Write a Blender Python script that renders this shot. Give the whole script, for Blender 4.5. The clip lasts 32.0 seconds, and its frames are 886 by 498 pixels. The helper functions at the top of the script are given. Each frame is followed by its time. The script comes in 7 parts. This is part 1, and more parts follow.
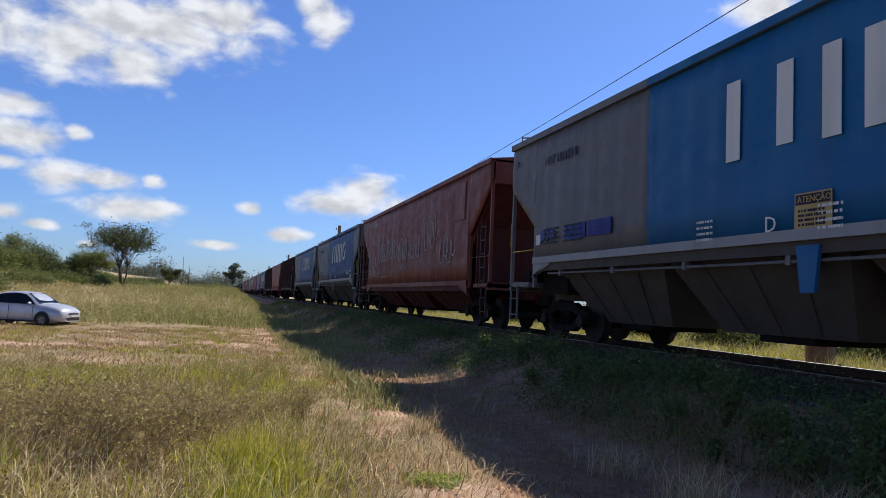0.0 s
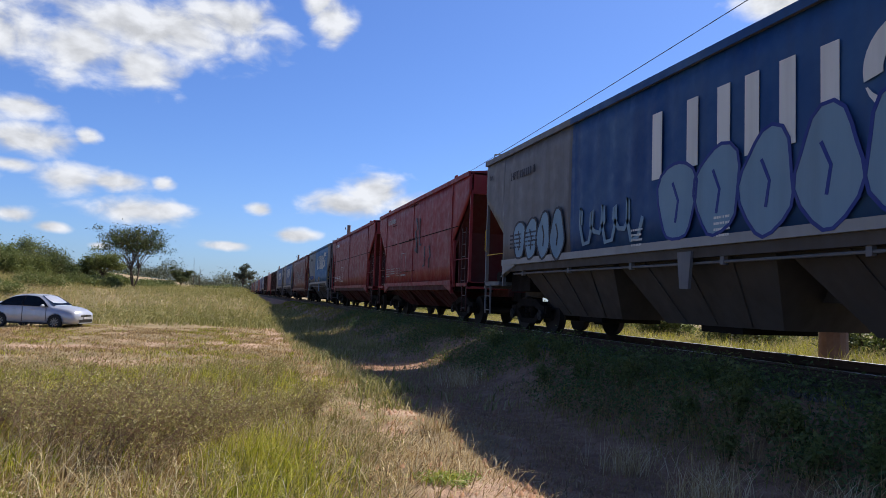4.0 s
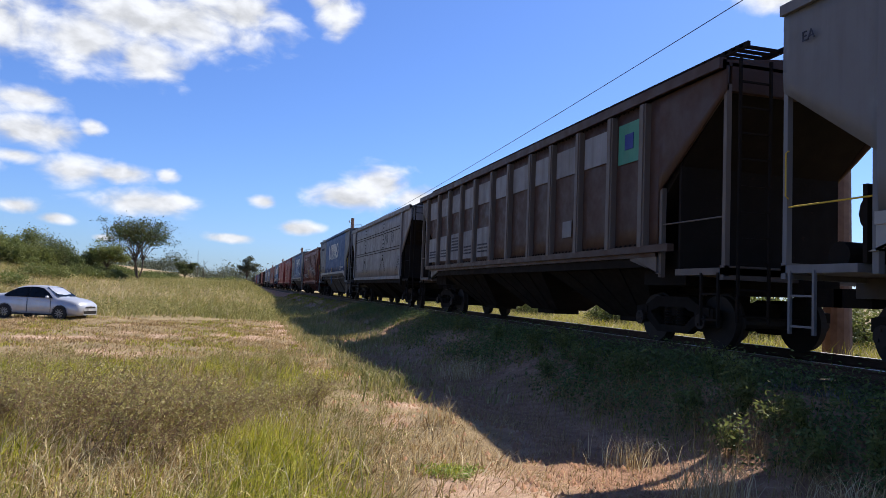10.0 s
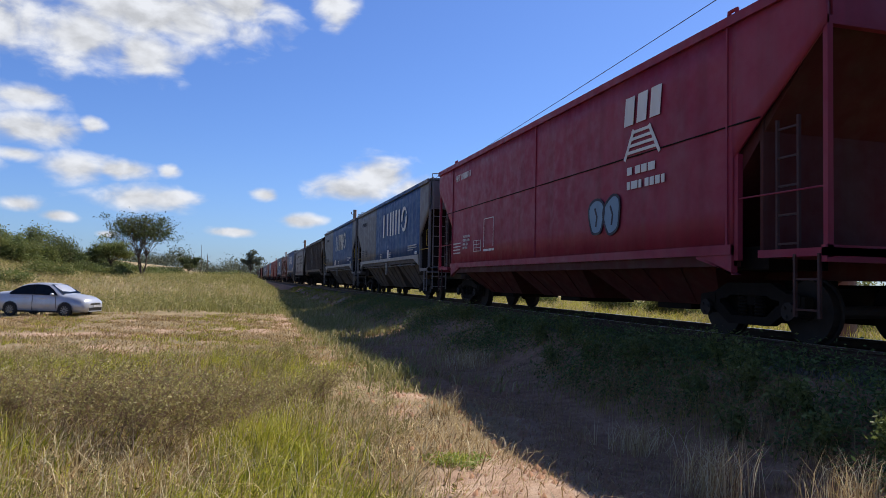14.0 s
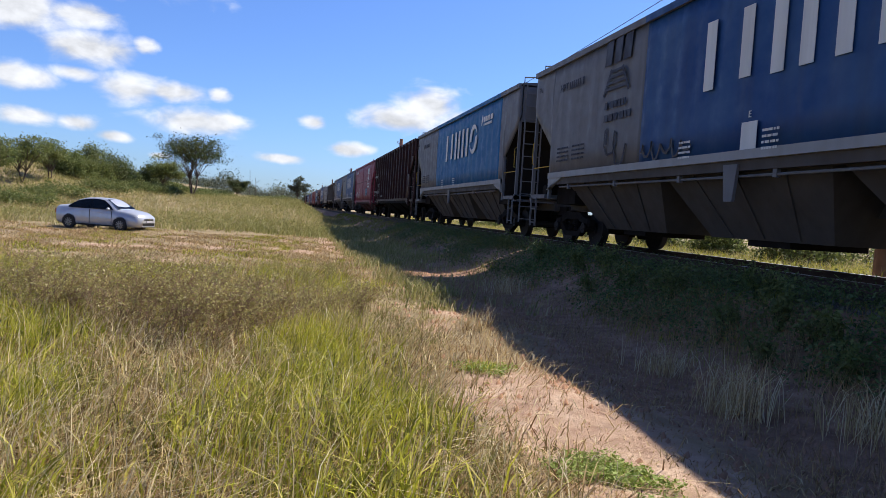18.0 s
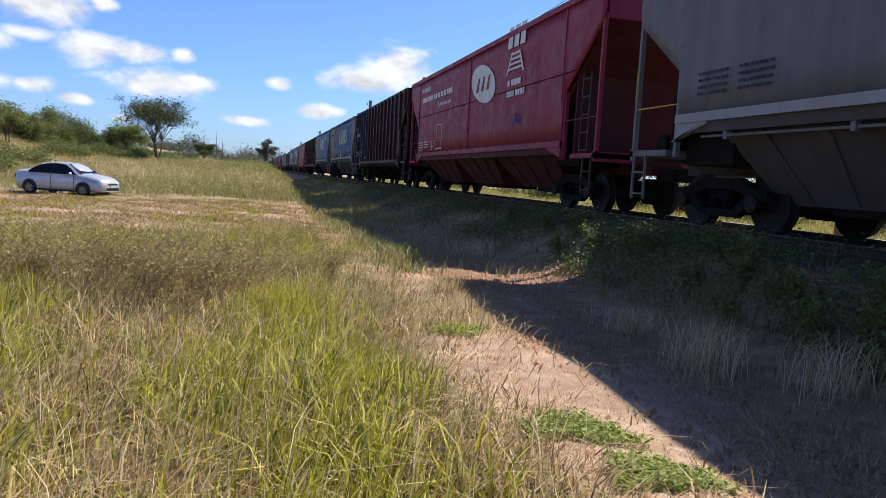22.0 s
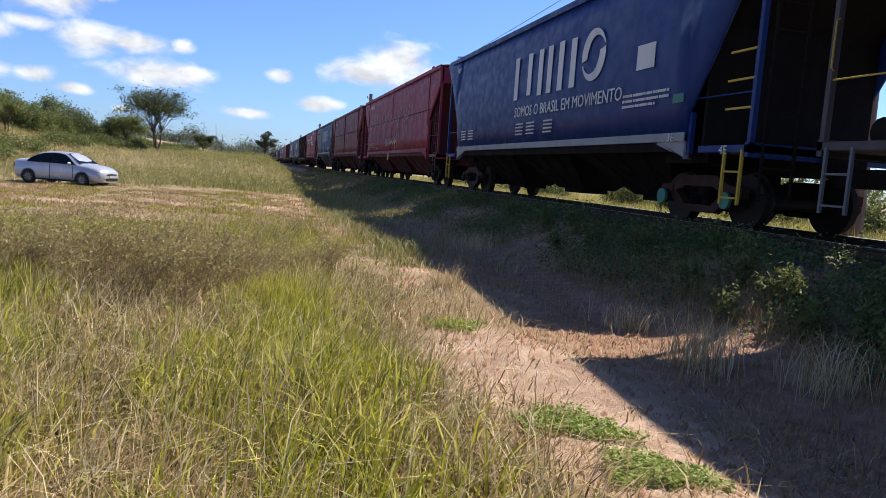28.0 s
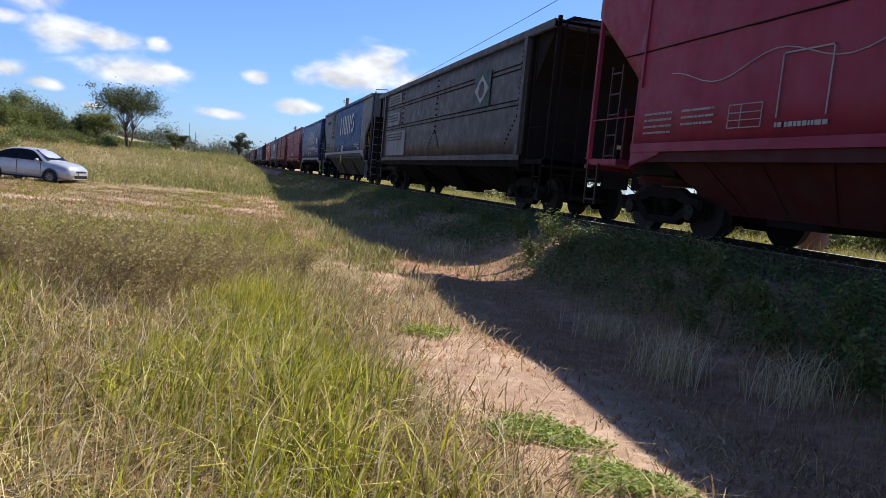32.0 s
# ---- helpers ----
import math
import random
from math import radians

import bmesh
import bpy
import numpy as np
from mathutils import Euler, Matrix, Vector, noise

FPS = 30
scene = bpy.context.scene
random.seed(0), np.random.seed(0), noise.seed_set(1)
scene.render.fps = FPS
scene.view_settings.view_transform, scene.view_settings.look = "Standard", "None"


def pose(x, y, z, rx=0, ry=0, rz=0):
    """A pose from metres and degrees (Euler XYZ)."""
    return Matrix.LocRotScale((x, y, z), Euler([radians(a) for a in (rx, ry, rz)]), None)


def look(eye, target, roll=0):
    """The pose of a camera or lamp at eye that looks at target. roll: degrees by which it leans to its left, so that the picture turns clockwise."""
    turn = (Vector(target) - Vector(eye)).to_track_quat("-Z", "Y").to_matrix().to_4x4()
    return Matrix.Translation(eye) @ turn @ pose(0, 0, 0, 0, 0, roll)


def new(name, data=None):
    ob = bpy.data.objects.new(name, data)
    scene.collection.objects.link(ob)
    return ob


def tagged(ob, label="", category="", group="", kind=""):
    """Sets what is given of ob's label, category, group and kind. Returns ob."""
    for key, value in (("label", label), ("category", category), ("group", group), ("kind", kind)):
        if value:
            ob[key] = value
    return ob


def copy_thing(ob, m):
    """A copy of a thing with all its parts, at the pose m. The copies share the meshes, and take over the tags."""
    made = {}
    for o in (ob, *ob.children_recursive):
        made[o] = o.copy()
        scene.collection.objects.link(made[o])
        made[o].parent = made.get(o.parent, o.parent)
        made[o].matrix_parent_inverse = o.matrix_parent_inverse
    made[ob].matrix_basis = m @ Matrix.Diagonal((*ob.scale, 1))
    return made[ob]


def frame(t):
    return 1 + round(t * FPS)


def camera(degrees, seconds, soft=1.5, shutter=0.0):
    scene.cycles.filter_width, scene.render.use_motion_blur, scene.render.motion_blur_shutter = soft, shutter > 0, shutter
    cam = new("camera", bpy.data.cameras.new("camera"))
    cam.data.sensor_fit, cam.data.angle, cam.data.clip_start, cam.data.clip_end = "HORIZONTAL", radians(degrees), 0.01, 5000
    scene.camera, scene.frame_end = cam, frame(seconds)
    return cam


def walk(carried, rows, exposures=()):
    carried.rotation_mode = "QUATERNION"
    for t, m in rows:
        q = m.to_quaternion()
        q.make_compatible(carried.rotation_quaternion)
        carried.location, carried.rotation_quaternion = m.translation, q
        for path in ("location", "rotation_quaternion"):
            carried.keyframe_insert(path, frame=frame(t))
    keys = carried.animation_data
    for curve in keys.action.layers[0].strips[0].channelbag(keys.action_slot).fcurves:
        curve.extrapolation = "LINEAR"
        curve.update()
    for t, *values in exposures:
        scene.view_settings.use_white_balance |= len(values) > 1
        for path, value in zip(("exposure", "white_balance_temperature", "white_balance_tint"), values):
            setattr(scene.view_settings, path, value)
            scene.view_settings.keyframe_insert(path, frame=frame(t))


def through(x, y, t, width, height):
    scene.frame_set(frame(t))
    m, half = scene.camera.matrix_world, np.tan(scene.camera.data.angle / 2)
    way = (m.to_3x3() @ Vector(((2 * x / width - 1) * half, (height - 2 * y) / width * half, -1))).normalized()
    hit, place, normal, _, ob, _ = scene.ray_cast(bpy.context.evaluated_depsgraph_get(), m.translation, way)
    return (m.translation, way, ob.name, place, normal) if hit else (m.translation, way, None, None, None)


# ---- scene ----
cam = camera(64.0, 32.0, soft=0.6)
walk(cam, [
    (0, pose(0.000, 0.000, 1.600, 94.16, -2.56, -17.04)),
    (0.5, pose(0.000, 0.000, 1.600, 93.98, -2.63, -16.68)),
    (1, pose(0.000, 0.000, 1.600, 94.01, -2.40, -16.29)),
    (1.5, pose(0.000, 0.000, 1.600, 94.01, -2.37, -16.69)),
    (2, pose(0.000, 0.000, 1.600, 94.10, -1.99, -16.66)),
    (2.5, pose(0.000, 0.000, 1.600, 93.93, -1.97, -16.49)),
    (4.5, pose(0.000, 0.000, 1.600, 94.03, -1.96, -16.13)),
    (5, pose(0.000, 0.000, 1.600, 93.62, -1.94, -16.02)),
    (5.5, pose(0.000, 0.000, 1.600, 93.83, -2.04, -16.40)),
    (6, pose(0.000, 0.000, 1.600, 93.81, -1.97, -16.20)),
    (6.5, pose(0.000, 0.000, 1.600, 93.77, -2.30, -16.18)),
    (7, pose(0.000, 0.000, 1.600, 94.14, -2.37, -16.39)),
    (7.5, pose(0.000, 0.000, 1.600, 93.81, -2.45, -16.09)),
    (8, pose(0.000, 0.000, 1.600, 93.83, -2.30, -16.11)),
    (8.5, pose(0.000, 0.000, 1.600, 93.45, -2.11, -16.15)),
    (9, pose(0.000, 0.000, 1.600, 93.35, -2.27, -16.52)),
    (9.5, pose(0.000, 0.000, 1.600, 93.33, -2.16, -16.33)),
    (10, pose(0.000, 0.000, 1.600, 93.47, -2.28, -15.97)),
    (10.5, pose(0.000, 0.000, 1.600, 93.47, -2.27, -16.11)),
    (11, pose(0.000, 0.000, 1.600, 93.60, -2.14, -15.89)),
    (11.5, pose(0.000, 0.000, 1.600, 93.70, -2.00, -16.01)),
    (12, pose(0.000, 0.000, 1.600, 93.57, -1.69, -16.02)),
    (12.5, pose(0.000, 0.000, 1.600, 93.13, -1.47, -15.92)),
    (13, pose(0.000, 0.000, 1.600, 92.59, -1.65, -15.92)),
    (13.5, pose(0.000, 0.000, 1.600, 92.65, -1.06, -15.90)),
    (14, pose(0.000, 0.000, 1.600, 92.65, -1.21, -15.68)),
    (14.5, pose(0.006, -0.026, 1.573, 91.72, -2.48, -15.90)),
    (15, pose(0.018, -0.083, 1.515, 89.55, -2.92, -16.11)),
    (15.5, pose(0.031, -0.140, 1.456, 87.89, -2.10, -13.95)),
    (17.5, pose(0.037, -0.166, 1.430, 87.89, -4.93, -13.97)),
    (18, pose(0.037, -0.166, 1.430, 87.14, -3.60, -12.11)),
    (18.5, pose(0.037, -0.166, 1.430, 86.57, -3.85, -12.97)),
    (19, pose(0.037, -0.166, 1.430, 86.04, -3.25, -13.05)),
    (19.5, pose(0.037, -0.166, 1.430, 86.88, -3.11, -14.02)),
    (20, pose(0.037, -0.166, 1.430, 87.63, -2.87, -15.48)),
    (20.5, pose(0.037, -0.166, 1.430, 86.99, -3.14, -16.74)),
    (21, pose(0.037, -0.166, 1.430, 85.97, -2.77, -16.46)),
    (21.5, pose(0.037, -0.166, 1.430, 85.21, -2.96, -16.05)),
    (22, pose(0.037, -0.166, 1.430, 84.27, -3.23, -14.48)),
    (22.5, pose(0.037, -0.166, 1.430, 84.23, -3.63, -14.18)),
    (23, pose(0.037, -0.166, 1.430, 84.27, -2.68, -13.89)),
    (23.5, pose(0.037, -0.166, 1.430, 84.25, -2.48, -14.27)),
    (24, pose(0.037, -0.166, 1.430, 84.40, -2.52, -14.07)),
    (24.5, pose(0.037, -0.166, 1.430, 84.72, -2.96, -15.23)),
    (25, pose(0.037, -0.166, 1.430, 84.13, -2.81, -16.04)),
    (25.5, pose(0.037, -0.166, 1.430, 84.23, -1.82, -15.77)),
    (27.5, pose(0.037, -0.166, 1.430, 83.60, -4.09, -15.02)),
    (28, pose(0.037, -0.166, 1.430, 83.84, -3.96, -14.51)),
    (28.5, pose(0.037, -0.166, 1.430, 83.86, -3.87, -14.31)),
    (29, pose(0.037, -0.166, 1.430, 83.59, -3.88, -14.21)),
    (29.5, pose(0.037, -0.166, 1.430, 83.97, -3.99, -14.18)),
    (30, pose(0.037, -0.166, 1.430, 84.46, -4.52, -14.43)),
    (30.5, pose(0.037, -0.166, 1.430, 83.98, -5.94, -12.09)),
    (31, pose(0.037, -0.166, 1.430, 84.71, -5.02, -14.00)),
    (31.5, pose(0.037, -0.166, 1.430, 84.93, -5.04, -15.38)),
    (32, pose(0.037, -0.166, 1.430, 84.51, -5.40, -16.52)),
], exposures=[(0, 0.72), (6, 0.76), (7, 0.62), (8, 0.66), (9, 0.84), (10, 0.92), (11, 0.70), (12, 0.64), (13, 0.90), (14, 0.70), (15, 1.04), (17, 0.94), (20, 1.04), (25, 1.04), (32, 0.99)])

RAIL = 0.88          # rail top above the ground at the camera
TX = 8.1             # the track's centre line
SUN = Vector((3.78, 2.0, 5.2)).normalized()

# ---- sky and sun ----
CLOUDS = [  # azimuth, elevation, half width, half height in degrees
    (-7.0, 19.0, 9.4, 2.2), (-12.4, 16.9, 5.4, 2.6), (-7.6, 16.2, 3.0, 2.0), (-1.5, 20.4, 4.6, 1.8), (-22, 21, 8, 5), (-18.5, 17, 4, 3), (6.4, 21.4, 1.8, 2.0), (5.2, 22.6, 1.6, 1.4),
    (-14.6, 10.0, 3.4, 1.25), (-19.5, 12.0, 4.0, 1.6), (-15.5, 12.2, 3.0, 0.9), (-11.0, 10.7, 0.9, 0.65), (-15.6, 8.2, 1.7, 0.55), (-19, 7.6, 2.6, 0.9), (-11.8, 7.7, 2.5, 1.25), (-9.0, 7.7, 2.6, 0.8), (-5.7, 7.9, 1.0, 0.55),
    (-7.6, 5.7, 3.6, 1.15), (-5.6, 5.9, 2.4, 0.7), (-15.4, 4.8, 1.4, 0.65), (-18.5, 4.9, 2.2, 0.7), (-12.9, 4.1, 1.3, 0.4), (-9.8, 3.0, 0.9, 0.25), (1.4, 6.5, 1.1, 0.6),
    (8.0, 7.2, 3.6, 1.2), (10.4, 8.4, 2.8, 1.7), (13.8, 7.4, 3.0, 1.1), (4.5, 4.6, 2.1, 0.55), (-1.0, 3.5, 2.0, 0.42), (40.8, 22.2, 3.0, 1.4),
    (60, 15, 9, 3), (95, 24, 10, 4), (140, 12, 12, 3), (185, 25, 14, 5), (230, 14, 12, 4), (275, 28, 12, 5), (315, 12, 9, 3)]


def sky_world():
    w = bpy.data.worlds.new("sky")
    scene.world = w
    w.use_nodes = True
    nt = w.node_tree
    nt.nodes.clear()
    N, LK = nt.nodes.new, nt.links.new

    def math_node(op, *vals, clamp=False):
        n = N("ShaderNodeMath")
        n.operation, n.use_clamp = op, clamp
        for i, v in enumerate(vals):
            if isinstance(v, (int, float)):
                n.inputs[i].default_value = v
            else:
                LK(v, n.inputs[i])
        return n.outputs[0]

    sky = N("ShaderNodeTexSky")
    sky.sky_type, sky.sun_disc = "NISHITA", False
    sky.sun_elevation = math.asin(SUN.z)
    sky.sun_rotation = math.atan2(SUN.x, SUN.y)
    sky.air_density, sky.dust_density, sky.ozone_density = 1.0, 0.6, 1.6
    tc = N("ShaderNodeTexCoord")
    sep = N("ShaderNodeSeparateXYZ")
    LK(tc.outputs["Generated"], sep.inputs[0])
    az = math_node("MULTIPLY", math_node("ARCTAN2", sep.outputs[0], sep.outputs[1]), 57.2958)
    el = math_node("MULTIPLY", math_node("ARCSINE", sep.outputs[2]), 57.2958)
    comb = N("ShaderNodeCombineXYZ")
    LK(az, comb.inputs[0])
    LK(math_node("MULTIPLY", el, 1.7), comb.inputs[1])
    big = N("ShaderNodeTexNoise")
    big.inputs["Distortion"].default_value = 0.3
    big.inputs["Scale"].default_value, big.inputs["Detail"].default_value, big.inputs["Roughness"].default_value = 0.34, 7, 0.52
    LK(comb.outputs[0], big.inputs["Vector"])
    total = None
    for a, e, ha, he in CLOUDS:
        da = math_node("ABSOLUTE", math_node("SUBTRACT", az, a if a <= 180 else a - 360))
        u = math_node("DIVIDE", da, ha)
        v = math_node("DIVIDE", math_node("SUBTRACT", el, e), he)
        # flat below, heaped above
        r = math_node("SUBTRACT", 1.08, math_node("SQRT", math_node("ADD", math_node("MULTIPLY", u, u), math_node("MULTIPLY", v, v))))
        r = math_node("MAXIMUM", r, -1.0)
        total = r if total is None else math_node("MAXIMUM", total, r)
    dens = math_node("ADD", total, math_node("MULTIPLY", math_node("SUBTRACT", big.outputs["Fac"], 0.48), 1.8))
    # light from above: compare with the density a little higher up
    up = N("ShaderNodeVectorMath")
    up.inputs[1].default_value = (0.4, 1.8, 0)
    LK(comb.outputs[0], up.inputs[0])
    above = N("ShaderNodeTexNoise")
    above.inputs["Distortion"].default_value = 0.3
    above.inputs["Scale"].default_value, above.inputs["Detail"].default_value, above.inputs["Roughness"].default_value = 0.34, 4, 0.5
    LK(up.outputs[0], above.inputs["Vector"])
    lit = math_node("SUBTRACT", big.outputs["Fac"], above.outputs["Fac"])
    ramp = N("ShaderNodeMapRange")
    ramp.interpolation_type = "SMOOTHSTEP"
    ramp.inputs["From Min"].default_value, ramp.inputs["From Max"].default_value = -0.12, 0.80
    LK(dens, ramp.inputs["Value"])
    shade = N("ShaderNodeMapRange")
    shade.inputs["From Min"].default_value, shade.inputs["From Max"].default_value = -0.2, 0.16
    shade.inputs["To Min"].default_value, shade.inputs["To Max"].default_value = 6.3, 9.4
    LK(lit, shade.inputs["Value"])
    white = N("ShaderNodeCombineColor")
    LK(math_node("MULTIPLY", shade.outputs[0], 0.97), white.inputs[0])
    LK(shade.outputs[0], white.inputs[1])
    LK(math_node("MULTIPLY", shade.outputs[0], 1.07), white.inputs[2])
    tint = N("ShaderNodeMix")
    tint.data_type, tint.blend_type = "RGBA", "MULTIPLY"
    tint.inputs[0].default_value = 1.0
    LK(sky.outputs[0], tint.inputs[6])
    tint.inputs[7].default_value = (0.69, 0.96, 1.56, 1)
    mix = N("ShaderNodeMix")
    mix.data_type = "RGBA"
    LK(ramp.outputs[0], mix.inputs[0])
    LK(tint.outputs[2], mix.inputs[6])
    LK(white.outputs[0], mix.inputs[7])
    bg = N("ShaderNodeBackground")
    bg.inputs[1].default_value = 0.056
    LK(mix.outputs[2], bg.inputs[0])
    out = N("ShaderNodeOutputWorld")
    LK(bg.outputs[0], out.inputs[0])


sky_world()
sun = new("sun", bpy.data.lights.new("sun", "SUN"))
sun.data.energy, sun.data.angle, sun.data.color = 4.2, radians(0.55), (1.0, 0.945, 0.84)
sun.matrix_world = look(SUN * 100, (0, 0, 0))

# ---- materials ----


def material(name, rough=0.6, metal=0.0):
    m = bpy.data.materials.new(name)
    m.use_nodes = True
    nt = m.node_tree
    b = nt.nodes["Principled BSDF"]
    b.inputs["Roughness"].default_value, b.inputs["Metallic"].default_value = rough, metal
    return m, nt, b


def noise_node(nt, scale, detail=4, rough=0.55, stretch=(1, 1, 1), coord="Object"):
    tc = nt.nodes.new("ShaderNodeTexCoord")
    mp = nt.nodes.new("ShaderNodeMapping")
    mp.inputs["Scale"].default_value = stretch
    n = nt.nodes.new("ShaderNodeTexNoise")
    n.inputs["Scale"].default_value, n.inputs["Detail"].default_value, n.inputs["Roughness"].default_value = scale, detail, rough
    nt.links.new(tc.outputs[coord], mp.inputs[0])
    nt.links.new(mp.outputs[0], n.inputs["Vector"])
    return n.outputs["Fac"]


def ramp_node(nt, fac, stops):
    r = nt.nodes.new("ShaderNodeValToRGB")
    while len(r.color_ramp.elements) < len(stops):
        r.color_ramp.elements.new(0.5)
    for e, (p, c) in zip(r.color_ramp.elements, stops):
        e.position, e.color = p, (*c, 1) if len(c) == 3 else c
    nt.links.new(fac, r.inputs[0])
    return r.outputs[0]


def mix_node(nt, fac, a, b, blend="MIX"):
    n = nt.nodes.new("ShaderNodeMix")
    n.data_type, n.blend_type = "RGBA", blend
    for i, v in ((0, fac), (6, a), (7, b)):
        if isinstance(v, (int, float)):
            n.inputs[i].default_value = v
        elif isinstance(v, tuple):
            n.inputs[i].default_value = (*v, 1)
        else:
            nt.links.new(v, n.inputs[i])
    return n.outputs[2]


def bump_node(nt, b, height, strength=0.3, dist=0.02):
    n = nt.nodes.new("ShaderNodeBump")
    n.inputs["Strength"].default_value, n.inputs["Distance"].default_value = strength, dist
    nt.links.new(height, n.inputs["Height"])
    nt.links.new(n.outputs[0], b.inputs["Normal"])


def paint(name, color, fade=(0.6, 0.58, 0.55), amount=0.25, dirt=(0.05, 0.035, 0.025), dirt_amount=0.35, rough=0.5, spec=0.22):
    """Weathered wagon paint: faded blotches, streaks that run down, rust specks."""
    m, nt, b = material(name, rough)
    b.inputs["Specular IOR Level"].default_value = spec
    col = mix_node(nt, ramp_node(nt, noise_node(nt, 0.7, 5, 0.6), [(0.35, (0, 0, 0)), (0.75, (amount,) * 3)]), color, fade)
    streak = noise_node(nt, 1.0, 5, 0.6, (3.2, 3.2, 0.22))
    col = mix_node(nt, ramp_node(nt, streak, [(0.45, (0, 0, 0)), (0.78, (dirt_amount,) * 3)]), col, dirt)
    speck = noise_node(nt, 9, 6, 0.7)
    col = mix_node(nt, ramp_node(nt, speck, [(0.62, (0, 0, 0)), (0.74, (0.5 * dirt_amount,) * 3)]), col, (0.10, 0.045, 0.025))
    nt.links.new(col, b.inputs["Base Color"])
    nt.links.new(ramp_node(nt, noise_node(nt, 4, 4), [(0.3, (rough - 0.1,) * 3), (0.7, (rough + 0.2,) * 3)]), b.inputs["Roughness"])
    bump_node(nt, b, noise_node(nt, 1.6, 3, 0.5), 0.25, 0.02)
    return m


def plain(name, color, rough=0.6, metal=0.0, var=0.25, scale=6.0, bump=0.0):
    m, nt, b = material(name, rough, metal)
    b.inputs["Specular IOR Level"].default_value = 0.25
    dark = tuple(c * (1 - var) for c in color)
    light = tuple(min(1, c * (1 + var)) for c in color)
    nt.links.new(ramp_node(nt, noise_node(nt, scale, 6, 0.65), [(0.3, dark), (0.7, light)]), b.inputs["Base Color"])
    if bump:
        bump_node(nt, b, noise_node(nt, scale * 4, 4), bump, 0.01)
    return m


